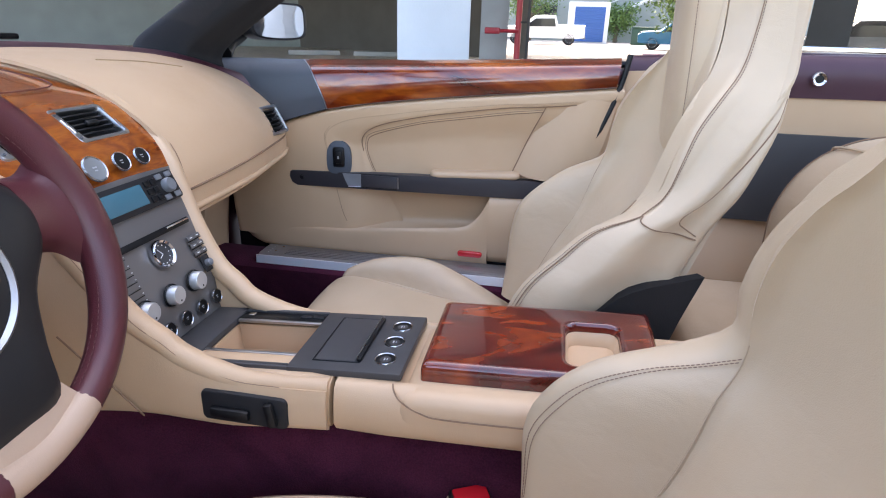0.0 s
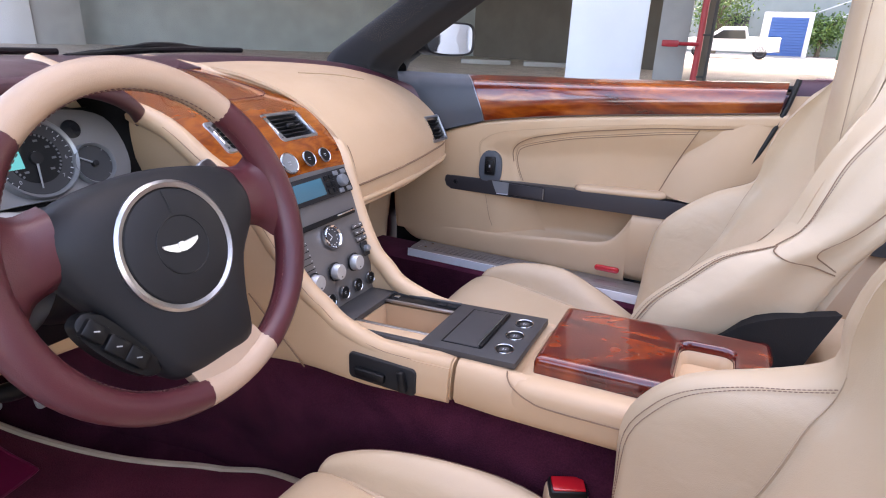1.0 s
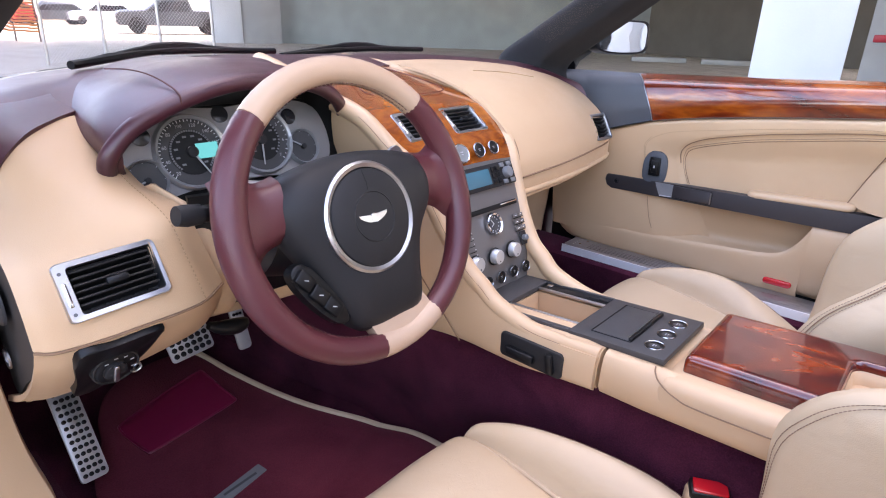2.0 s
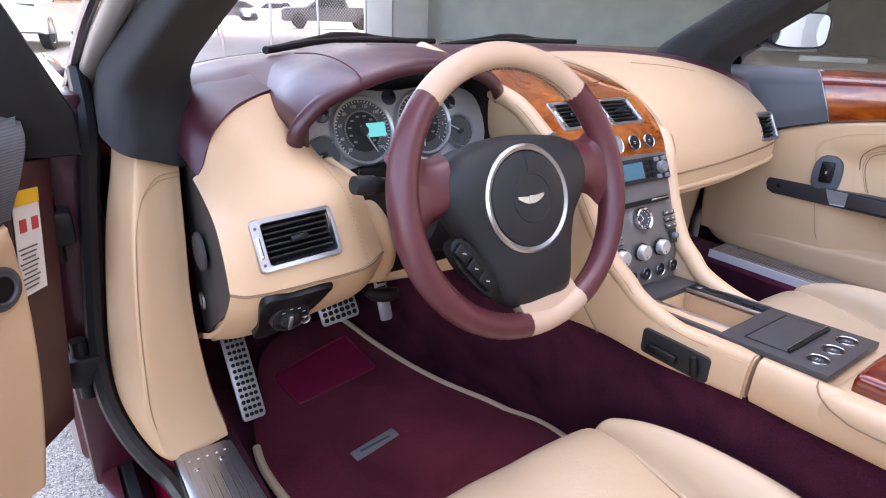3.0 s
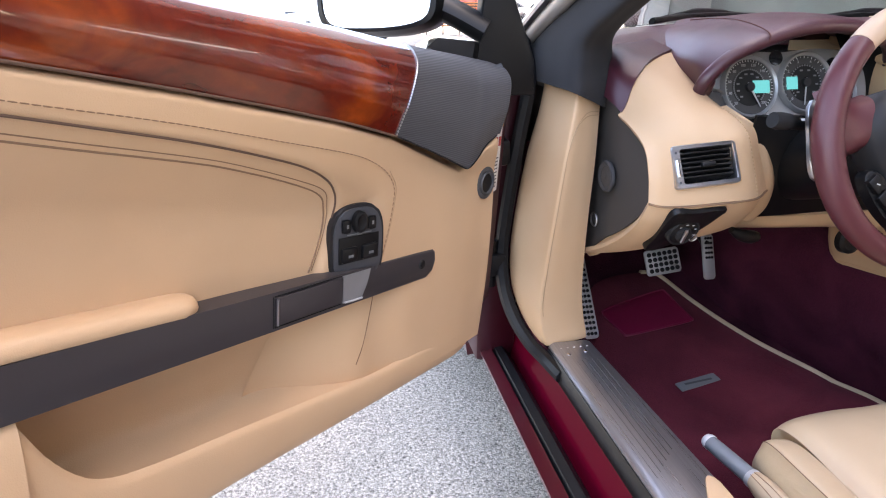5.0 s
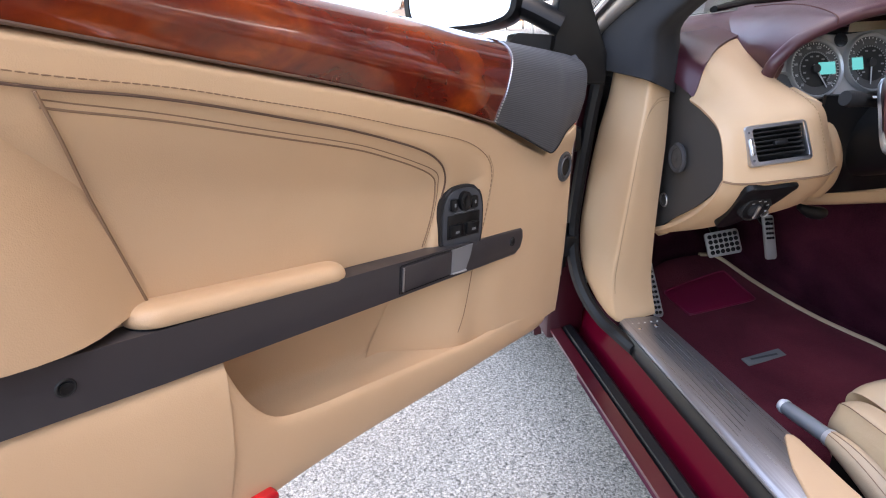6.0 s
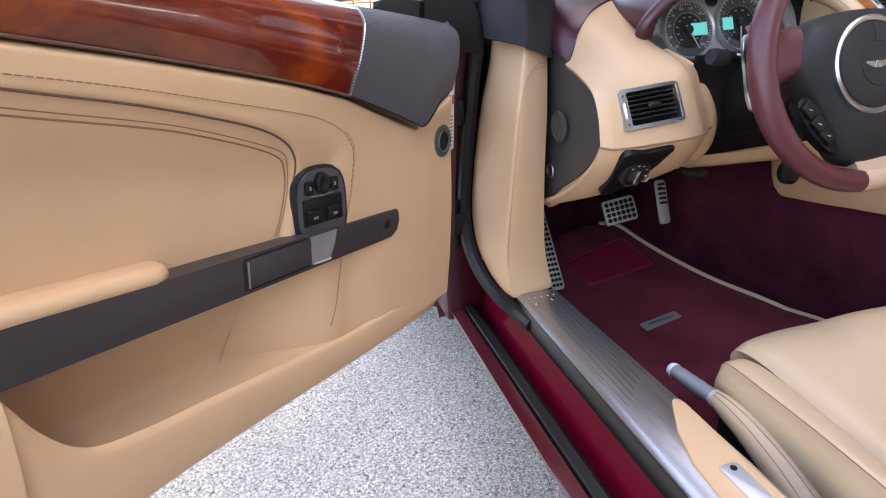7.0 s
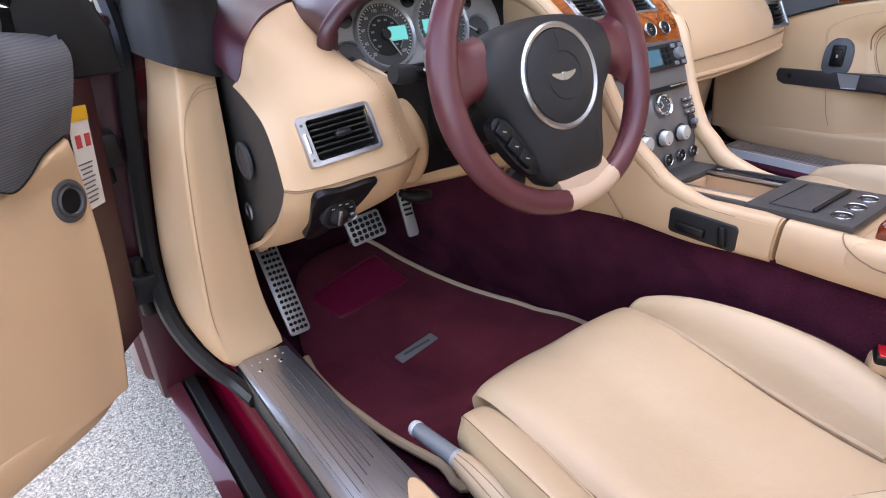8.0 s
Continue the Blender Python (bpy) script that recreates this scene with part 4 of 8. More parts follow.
# driver's front door post: tan leather cover with a ridge between its outer and rear faces
net = []
for z, xl, yl, xc, yc, xr, yr in ((0.383, -0.780, 0.346, -0.776, 0.338, -0.690, 0.353), (0.398, -0.797, 0.360, -0.786, 0.333, -0.691, 0.356), (0.43, -0.815, 0.390, -0.795, 0.332, -0.697, 0.360), (0.48, -0.828, 0.420, -0.802, 0.330, -0.706, 0.356), (0.55, -0.826, 0.445, -0.801, 0.320, -0.714, 0.345), (0.65, -0.813, 0.453, -0.796, 0.307, -0.720, 0.332), (0.75, -0.797, 0.450, -0.785, 0.306, -0.715, 0.336), (0.83, -0.778, 0.450, -0.770, 0.317, -0.709, 0.350), (0.89, -0.766, 0.460, -0.756, 0.335, -0.702, 0.366)):
    a_, c_, e_ = V((xl, yl, z)), V((xc, yc, z)), V((xr, yr, z))
    net.append([a_ + V((0.012, 0.03, 0)), a_, a_.lerp(c_, 0.5) + V((-0.003, 0, 0)), a_.lerp(c_, 0.9), c_.lerp(e_, 0.10), c_.lerp(e_, 0.5) + V((0.0, -0.002, 0)), c_.lerp(e_, 0.93), e_ + V((0.004, 0.012, 0)), e_ + V((0.006, 0.09, 0))])
for s in (1, -1):
    n2 = [[(p[0] * s, p[1] + (0.0 if s > 0 else 0.15), p[2]) for p in r] for r in net]
    post = part("door_post_cover", patch(n2, 4, 4, 0.006), TAN, car, "tan leather door post cover")
    S = surf(n2, 4, 4)
    for g in (0.0, 0.006):
        line = [S[i][15].lerp(S[i][16], 0.5) + V((0, -0.0008, 0)) for i in range(10, 26)] + [S[27][17] + V((0, -0.001, g * 0.3)), S[28][20] + V((0, -0.001, g)), S[28][24] + V((0, -0.001, g)), S[28][27] + V((0, -0.001, g))]
        part("post_stitch", seam(bez(line, 3), 0.0006), THREAD_TAN, post)
    bm = bmesh.new()
    tube(bm, bez([(-0.790 * s, 0.54, 0.955), (-0.795 * s, 0.472, 0.88), (-0.812 * s, 0.462, 0.78), (-0.829 * s, 0.464, 0.65), (-0.841 * s, 0.456, 0.55), (-0.843 * s, 0.428, 0.48), (-0.830 * s, 0.398, 0.425), (-0.808 * s, 0.360, 0.384), (-0.788 * s, 0.32, 0.366), (-0.776 * s, 0.26, 0.362)], 6), 0.014, 8)
    part("door_seal", bm, RUBBER, car, "black rubber door seal")
    # painted jamb with hinge
    bm = bmesh.new()
    box(bm, (-0.84 * s, 0.53, 0.60), (0.09, 0.10, 0.66), 0.01)
    part("hinge_post", bm, PAINT_D, car, "dark burgundy hinge post")
    bm = bmesh.new()
    box(bm, (-0.88 * s, 0.86, 0.55), (0.05, 0.55, 0.62), 0.03)
    part("front_wing", bm, PAINT, car, "burgundy painted front wing")
    for z in (0.52, 0.75):
        bm = bmesh.new()
        box(bm, (-0.862 * s, 0.46, z), (0.05, 0.05, 0.05), 0.008)
        tube(bm, [(-0.865 * s, 0.455, z - 0.05), (-0.865 * s, 0.455, z + 0.05)], 0.012, 10)
        part("hinge", bm, BLACK, car, "black door hinge")

# rear side panel behind the passenger door, deck and back seat
rp = thing("rear_side_panel", "tan leather rear quarter panel with burgundy top", "car trim", (0.83, -1.0, 0.6))
bm = patch([[(0.79, -0.60, 0.22), (0.80, -0.9, 0.22), (0.79, -1.3, 0.22), (0.74, -1.6, 0.22)], [(0.80, -0.60, 0.42), (0.80, -0.9, 0.42), (0.80, -1.3, 0.42), (0.75, -1.6, 0.42)], [(0.85, -0.60, 0.60), (0.85, -0.9, 0.60), (0.83, -1.3, 0.60), (0.77, -1.6, 0.6)], [(0.85, -0.60, 0.78), (0.85, -0.9, 0.78), (0.83, -1.3, 0.78), (0.77, -1.6, 0.78)], [(0.85, -0.585, 0.895), (0.84, -0.9, 0.90), (0.82, -1.3, 0.905), (0.76, -1.6, 0.905)]], 5, 4, 0.02)
part("lower_panel", bm, TAN, rp)
bm = patch([[(0.836, -0.70, 0.60), (0.836, -0.95, 0.60), (0.816, -1.3, 0.60)], [(0.838, -0.70, 0.72), (0.836, -0.95, 0.72), (0.818, -1.3, 0.72)], [(0.838, -0.70, 0.815), (0.834, -0.95, 0.817), (0.814, -1.3, 0.82)]], 4, 4, 0.008)
part("guide_panel", bm, SLATE_FAB, rp, "slate grey belt guide panel")
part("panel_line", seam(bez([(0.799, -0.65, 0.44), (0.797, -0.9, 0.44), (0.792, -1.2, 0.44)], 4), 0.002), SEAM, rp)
bm = patch([[(0.845, -0.585, 0.895), (0.835, -0.9, 0.90), (0.815, -1.3, 0.905), (0.75, -1.6, 0.905)], [(0.84, -0.585, 0.94), (0.83, -0.9, 0.955), (0.81, -1.3, 0.96), (0.745, -1.6, 0.96)], [(0.86, -0.585, 0.975), (0.85, -0.9, 0.99), (0.83, -1.3, 0.995), (0.765, -1.6, 0.995)], [(0.90, -0.585, 0.98), (0.89, -0.9, 0.995), (0.87, -1.3, 1.0), (0.80, -1.6, 1.0)]], 5, 4, 0.02)
part("upper_panel", bm, BURG_REAR, rp, "burgundy leather upper panel")
km = Matrix.Translation((0.825, -1.0, 0.945)) @ pose(0, 0, 0, 0, -90, 0)
kb = part("release_knob", ring_loop(km, 0.017, 0.009, 0.012), CHROME, rp, "chrome ring knob")
part("knob_core", lathe([(0.009, 0), (0.009, 0.008), (0.0, 0.008)], 16, km), BLACK, kb)
bm = bmesh.new()
box(bm, (0.88, -1.2, 1.005), (0.035, 0.62, 0.02), 0.006)
part("bright_strip", bm, CHROME, rp, "bright waist strip")
net = [[(x, y, z - 0.05 * (x / 0.8) ** 4) for x in (-0.80, -0.6, -0.3, 0.0, 0.3, 0.6, 0.80)] for y, z in ((-1.50, 0.985), (-1.75, 0.99), (-2.1, 0.97), (-2.45, 0.90), (-2.55, 0.72), (-2.52, 0.40))]
part("rear_deck", patch(net, 4, 4, 0.02, (0, 0, 4)), PAINT, car, "burgundy painted rear deck")
for s in (1, -1):
    # bulging rear quarter and its lower edge
    net = [[(-s * x, y, z) for x, z in ((0.895 - t, 0.985), (0.93 - t, 0.93), (0.945 - t, 0.75), (0.935 - t, 0.55), (0.88 - t, 0.20))] for y, t in ((-0.62, 0.0), (-0.9, -0.01), (-1.4, 0.0), (-1.9, 0.03), (-2.3, 0.07), (-2.52, 0.14))]
    part("rear_wing", patch(net, 4, 4, 0.02, (-s * 4, -1.2, 0.8)), PAINT, car, "burgundy painted rear wing")
    net = [[(-s * x, y, z) for x, z in ((0.80 - t, 0.93 - 0.9 * t), (0.88 - t, 0.88 - 0.8 * t), (0.915 - t, 0.70), (0.905 - t, 0.48), (0.87 - t, 0.20))] for y, t in ((0.62, 0.0), (0.9, -0.005), (1.4, 0.0), (1.8, 0.05), (2.1, 0.16))]
    part("front_wing_skin", patch(net, 4, 4, 0.02, (-s * 4, 1.2, 0.8)), PAINT, car, "burgundy painted front wing")
    for y in (1.36, -1.38):
        wm0 = Matrix.Translation((-s * 0.80, y, 0.34)) @ pose(0, 0, 0, 0, 90 * -s, 0)
        wl = part("wheel", lathe([(0.20, -0.10), (0.31, -0.11), (0.34, -0.08), (0.342, 0.08), (0.31, 0.125), (0.235, 0.12), (0.225, 0.10)], 40, wm0), TYRE, car, "black road tyre")
        part("rim", lathe([(0.226, 0.105), (0.21, 0.085), (0.06, 0.06), (0.0, 0.065)], 40, wm0), SATIN, wl, "silver wheel rim")
net = [[(x, 2.1 + 0.12 * (1 - (x / 0.75) ** 2), z) for x in (-0.75, -0.4, 0.0, 0.4, 0.75)] for z in (0.68, 0.5, 0.32, 0.18)]
part("nose", patch(net, 4, 4, 0.02, (0, 5, 0.5)), PAINT, car, "burgundy painted nose")
bs = thing("rear_bench", "tan leather rear bench", "car seat", (0.0, -1.2, 0.4))
bm = bmesh.new()
box(bm, (0, -1.09, 0.33), (1.56, 0.76, 0.28), 0.05, None, 3)
part("cushion", bm, TAN_SEAT, bs)
for s in (1, -1):
    net = []
    for x, dy, dz in ((0.08, -0.09, -0.10), (0.11, -0.03, -0.03), (0.20, -0.02, 0.0), (0.40, -0.08, 0.0), (0.56, -0.03, 0.0), (0.65, -0.018, -0.010), (0.705, -0.045, -0.035), (0.735, -0.12, -0.10)):
        net.append([(s * x, -0.885 + dy, 0.42), (s * x, -0.885 + dy, 0.60), (s * x, -0.888 + dy, 0.68 + dz * 0.4), (s * x, -0.923 + dy * 0.9, 0.765 + dz * 0.7), (s * x, -0.985 + dy * 0.8, 0.826 + dz), (s * x, -1.08 + dy * 0.5, 0.856 + dz), (s * x, -1.25, 0.862 + dz), (s * x, -1.45, 0.80)])
    bk_ = part("back_cushion", patch(net, 5, 5, 0.03, (s * 0.4, 1, 2)), TAN_SEAT, bs, "tan leather rear back cushion", angle=70)
    part("piping", seam(bez([V(r[4]) + V((0, 0.004, 0.004)) for r in net[1:7]], 6), 0.003), TAN_SEAT, bk_)
    part("cushion_seam", seam(bez([V(r) + V((0, 0.003, 0.002)) for r in net[5][:7]], 6), 0.0015), SEAM, bk_)


# ---- dashboard ----
dash = thing("dashboard", "tan and burgundy leather dashboard with burl wood centre", "dashboard", (0, 0.4, 0.7))

# burgundy top sheet below the screen
net = []
for x, yf, zf, yb, zb in ((-0.700, 0.41, 0.900, 0.47, 0.945), (-0.60, 0.42, 0.925, 0.60, 0.955), (-0.53, 0.44, 0.935, 0.66, 0.962), (-0.40, 0.42, 0.955, 0.72, 0.968), (-0.15, 0.47, 0.955, 0.79, 0.978), (0.10, 0.52, 0.965, 0.80, 0.978), (0.30, 0.55, 0.968, 0.77, 0.975), (0.50, 0.52, 0.963, 0.68, 0.966), (0.64, 0.44, 0.938, 0.57, 0.955), (0.735, 0.33, 0.86, 0.45, 0.93)):
    net.append([(x, yf, zf), (x, yf * 0.75 + yb * 0.25, zf * 0.5 + zb * 0.5 + 0.008), (x, (yf + yb) / 2, (zf + 2 * zb) / 3 + 0.010), (x, yb, zb)])
part("top_cover", patch(net, 4, 5, 0.012), BURG_DASH, dash, "burgundy leather dash top")

# passenger side: tan padded front
PB = [(0.148, [(0.150, 0.738), (0.150, 0.772), (0.163, 0.812), (0.210, 0.870), (0.30, 0.925), (0.42, 0.958), (0.56, 0.973)]),
      (0.30, [(0.166, 0.733), (0.166, 0.770), (0.178, 0.812), (0.222, 0.872), (0.305, 0.925), (0.42, 0.958), (0.56, 0.974)]),
      (0.45, [(0.191, 0.727), (0.191, 0.767), (0.203, 0.810), (0.246, 0.869), (0.32, 0.920), (0.42, 0.950), (0.535, 0.968)]),
      (0.58, [(0.218, 0.724), (0.218, 0.765), (0.230, 0.808), (0.268, 0.861), (0.33, 0.905), (0.40, 0.932), (0.485, 0.955)]),
      (0.68, [(0.240, 0.722), (0.240, 0.764), (0.250, 0.805), (0.283, 0.848), (0.33, 0.885), (0.38, 0.912), (0.435, 0.932)]),
      (0.742, [(0.262, 0.722), (0.262, 0.764), (0.272, 0.803), (0.300, 0.838), (0.335, 0.866), (0.365, 0.885), (0.39, 0.897)]),
      (0.762, [(0.32, 0.728), (0.32, 0.768), (0.328, 0.798), (0.342, 0.825), (0.36, 0.845), (0.375, 0.86), (0.39, 0.868)])]
PV = frame_of((0.646, 0.243, 0.812), (1, -0.02, 0.0), (0.0, 0.48, 0.87))
part("passenger_pad", punch(patch([[(x, y, z) for y, z in pr] for x, pr in PB], 12, 12, 0.006), PV, 0.066, 0.058), TAN, dash, "tan leather padded dash front")
lip = [V((x, pr[1][0] - 0.002, pr[1][1])) for x, pr in PB[:-1]]
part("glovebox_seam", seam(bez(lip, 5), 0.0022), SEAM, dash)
lip2 = [V((x, pr[0][0] - 0.003, pr[0][1] + 0.012)) for x, pr in PB[:-1]]
part("glovebox_lip", tube(bmesh.new(), bez([p + V((0, 0.001, -0.010)) for p in lip2], 5), 0.0055, 10), TAN, dash)
part("crease_seam", seam(bez([(0.30, 0.41, 0.957), (0.42, 0.40, 0.949), (0.52, 0.385, 0.935)], 5), 0.0013), THREAD_TAN, dash)
# underside towards the footwell
net = [[(0.165, 0.155, 0.736), (0.40, 0.188, 0.728), (0.72, 0.26, 0.721)], [(0.165, 0.25, 0.70), (0.42, 0.28, 0.69), (0.72, 0.33, 0.70)], [(0.17, 0.55, 0.60), (0.42, 0.55, 0.62), (0.70, 0.55, 0.64)]]
part("footwell_cover", patch(net, 4, 4, 0.01), TAN, dash)


def vent(name, m, w, h, slats, parent, label, wheel_left=True):
    """A grille: bright frame, dark box, slats, vane and thumb wheel; m lays x along the width, y up, z out."""
    outer, inner = round_poly(w, h, 0.007), round_poly(w - 0.020, h - 0.014, 0.004, 5, 0.004 if wheel_left else -0.004)
    bm = bmesh.new()
    n = len(outer)
    rows = [[m @ V((a, b, z)) for a, b in pl] for pl, z in ((outer, -0.006), (outer, 0.0005), ([(a * 0.98, b * 0.97) for a, b in outer], 0.0022), ([(a * 1.025, b * 1.025) for a, b in inner], 0.0018), (inner, 0.0), (inner, -0.02))]
    grid_faces(bm, rows, closed_u=True)
    v = part(name, bm, SATIN, parent, label, fix=True)
    bm = bmesh.new()
    box(bm, (0.003, 0, -0.022), (w - 0.02, h - 0.016, 0.006), 0, m)
    part("back", bm, BLACK, v)
    for k in range(slats):
        y = -(h - 0.022) / 2 + (k + 0.5) * (h - 0.022) / slats
        bm = bmesh.new()
        box(bm, (0.003, 0, 0), (w - 0.024, 0.0032, 0.013), 0.001, m @ Matrix.Translation((0, y, -0.007)) @ pose(0, 0, 0, -22, 0, 0), 1)
        part("slat", bm, BLACK, v)
    for k in range(5):
        x = -(w - 0.03) / 2 + (k + 0.5) * (w - 0.03) / 5 + 0.003
        bm = bmesh.new()
        box(bm, (x, 0, -0.015), (0.002, h - 0.02, 0.008), 0, m)
        part("vane", bm, BLACK, v)
    bm = bmesh.new()
    box(bm, (0.004, 0, 0.0), (0.024, 0.009, 0.008), 0.003, m)
    part("tab", bm, BLACK, v)
    bm = bmesh.new()
    x = -w / 2 + 0.0065
    box(bm, (x, -0.002, 0.002), (0.005, h * 0.42, 0.005), 0.002, m)
    part("thumb_wheel", bm, CHROME, v)
    for yy in (h * 0.33, -h * 0.36):
        part("vent_symbol", lathe([(0.002, 0), (0.002, 0.0030), (0, 0.0030)], 8, m @ Matrix.Translation((x, yy, 0))), INK, v)
    return v


vent("side_vent", PV, 0.084, 0.073, 6, dash, "dark slatted vent with satin frame")

# centre: cowl sides in tan, burl wood face, graphite stack
RAIL = [(0.020, 0.618, 0.080), (0.050, 0.642, 0.083), (0.082, 0.668, 0.087), (0.118, 0.722, 0.097), (0.150, 0.785, 0.110), (0.163, 0.815, 0.118)]
ST = [(0.080, 0.596, 0.086), (0.085, 0.620, 0.087), (0.091, 0.662, 0.088), (0.114, 0.716, 0.097), (0.147, 0.782, 0.110), (0.163, 0.815, 0.118)]
WD = [(0.163, 0.815, 0.119), (0.180, 0.836, 0.128), (0.210, 0.860, 0.142), (0.272, 0.906, 0.152), (0.36, 0.930, 0.155), (0.46, 0.952, 0.145), (0.56, 0.968, 0.125), (0.66, 0.978, 0.10)]
CX = 0.005


def sheet(profile, k0=1.0, lift=0.0, n=7):
    return [[(CX + w * k0 * (2 * i / (n - 1) - 1), y - lift * 0.6, z + lift * 0.6 + 0.004 * (1 - (2 * i / (n - 1) - 1) ** 2)) for i in range(n)] for y, z, w in profile]


VL = frame_of((-0.062, 0.2395, 0.8845), (1, 0.03, 0), (0, 0.79, 0.61))
VR = frame_of((0.064, 0.2395, 0.8845), (1, 0.018, 0), (0, 0.79, 0.61))
part("wood_face", punch(punch(patch(sheet(WD), 9, 14, 0.006), VL, 0.084, 0.054), VR, 0.092, 0.054), WOOD, dash, "glossy orange burl wood veneer")
part("stack_face", patch(sheet(ST), 3, 5, 0.008), STACK, dash, "graphite metal control stack")
for s in (1, -1):
    path = [V((CX + s * (w + 0.012), y + 0.006, z - 0.004)) for y, z, w in RAIL + WD[1:]]
    path = [V((CX + s * 0.0905, -0.171, 0.5975)), V((CX + s * 0.0905, -0.10, 0.592)), V((CX + s * 0.0915, -0.04, 0.5935))] + path
    thin = [0.0165] * (len(path) - 3) if s < 0 else [0.0165] * 5 + [0.015, 0.0135] + [0.0125] * (len(path) - 10)
    size = [v.x for v in bez([(r, 0, 0) for r in [0.0125, 0.0135, 0.0155] + thin], 4)]
    bm = bmesh.new()
    tube(bm, bez(path, 4), size, 12)
    part("cowl_rail", bm, TAN, dash, "tan leather cowl edge")
    part("cowl_stitch", seam(bez([p + V((s * 0.0135, -0.008, 0.004)) for p in path[1:]], 4), 0.0007), SEAM, dash)
    # leather side of the centre cowl, from the rail down to the tunnel
    net = []
    for y, zu, w, zl in ((-0.171, 0.600, 0.083, 0.540), (-0.10, 0.596, 0.083, 0.533), (-0.04, 0.598, 0.083, 0.526), (0.02, 0.616, 0.083, 0.526), (0.05, 0.640, 0.085, 0.527), (0.082, 0.668, 0.088, 0.527), (0.118, 0.720, 0.097, 0.525), (0.15, 0.782, 0.108, 0.522), (0.180, 0.828, 0.128, 0.518), (0.21, 0.852, 0.142, 0.514), (0.27, 0.897, 0.152, 0.505), (0.35, 0.922, 0.155, 0.495), (0.385, 0.930, 0.153, 0.492), (0.41, 0.934, 0.151, 0.53), (0.43, 0.938, 0.149, 0.60), (0.62, 0.962, 0.112, 0.66)):
        x0, x1 = CX + s * (w + 0.0225), CX + s * (0.1085 + 0.03 * max(0.0, y - 0.2))
        net.append([(x0, y, zu), (x0 * 0.7 + x1 * 0.3 + s * 0.003, y, zu * 0.7 + zl * 0.3), (x0 * 0.3 + x1 * 0.7 + s * 0.003, y, zu * 0.3 + zl * 0.7), (x1, y, zl + 0.006), (x1 - s * 0.008, y, zl)])
    part("cowl_side", patch(net, 4, 3, 0.008, (s * 3, 0, 0.6)), TAN, dash, "tan leather centre cowl side")
    net = [[(CX + s * (w + 0.006), y, z + 0.004), (CX + s * (w + 0.004), y + 0.05, z - 0.01), (CX + s * (w + 0.004), y + 0.09, z - 0.03)] for y, z, w in [(-0.05, 0.598, 0.080)] + RAIL[:5]]
    part("cowl_inner", patch(net, 3, 3, 0.006, (CX, -0.5, 1.5)), TAN, dash, "tan leather cowl inner face")
    part("cowl_seam", seam(bez([(CX + s * 0.1290, 0.179, 0.645), (CX + s * 0.1195, 0.126, 0.579), (CX + s * 0.1135, 0.085, 0.529)], 6), 0.0012), SEAM, dash)
# storage lid line in the wood
lid_l = [V((-0.085, 0.33, 0.931)), V((-0.07, 0.40, 0.949)), V((-0.045, 0.50, 0.967)), V((0.06, 0.50, 0.968)), V((0.105, 0.39, 0.946)), V((0.095, 0.325, 0.929)), V((-0.085, 0.33, 0.931))]
part("lid_line", seam(bez(lid_l[:-1], 5, True), 0.0012), THREAD, dash)



def _stack_at(x, f, prof=None):
    """A place on the stack face: f from 0 (bottom) to 1 (top), with x across; its pose has y up the face, z out."""
    prof = prof or ST
    t = f * (len(prof) - 1)
    i = min(int(t), len(prof) - 2)
    a, b = V((0, *prof[i][:2])), V((0, *prof[i + 1][:2]))
    p = a.lerp(b, t - i)
    return frame_of((x, p.y - 0.003, p.z + 0.004), (1, 0, 0), b - a)


vent("centre_vent", VL, 0.092, 0.067, 5, dash, "dark slatted vent with chrome frame")
vent("centre_vent", VR, 0.100, 0.067, 5, dash, "dark slatted vent with chrome frame")


def dial_button(m, r, parent, core=BLACK, name="round_button", label="chrome-ringed round button"):
    b = part(name, ring_loop(m, r, r * 0.86, 0.0035), BEZEL, parent, label)
    part("cap", lathe([(r * 0.87, 0), (r * 0.86, 0.0026), (r * 0.5, 0.0018), (0, 0.0015)], 24, m), core, b)
    bm = bmesh.new()
    box(bm, (0, r * 0.10, 0.0021), (r * 0.38, r * 0.10, 0.0005), 0, m)
    box(bm, (0, -r * 0.14, 0.0021), (r * 0.24, r * 0.08, 0.0005), 0, m)
    part("symbol", bm, GREY_MK, b, smooth=False)
    return b


GLASSY = mat("crystal_button", (0.24, 0.245, 0.24), 0.15, 0.0, 0.6)
for x, r, c in ((-0.072, 0.0125, BLACK), (-0.026, 0.0185, GLASSY), (0.024, 0.0145, BLACK), (0.066, 0.0135, BLACK)):
    dial_button(frame_of((x, 0.166, 0.841), (1, 0, 0), (0, 0.5, 0.86)), r, dash, c)

# radio with display
rm = _stack_at(CX, 0.84)
bm = prism(round_poly(0.205, 0.045, 0.004), 0.0, 0.004, 0.001, rm)
radio = part("radio", bm, CHAR, dash, "dark radio panel with display")
bm = prism(round_poly(0.115, 0.030, 0.002, 3, -0.03, 0.0), 0.004, 0.0055, 0.0005, rm)
part("display", bm, RADIO_LCD, radio, "pale blue radio display")
for x in (0.052, 0.066):
    for y in (-0.012, 0.0, 0.012):
        bm = bmesh.new()
        box(bm, (x - 0.012, y, 0.005), (0.011, 0.009, 0.003), 0.001, rm)
        part("key", bm, BLACK, radio)
part("volume_knob", lathe([(0.011, 0.003), (0.011, 0.012), (0.0095, 0.014), (0, 0.014)], 24, rm @ Matrix.Translation((0.078, 0.0, 0))), GREY_PL, radio)
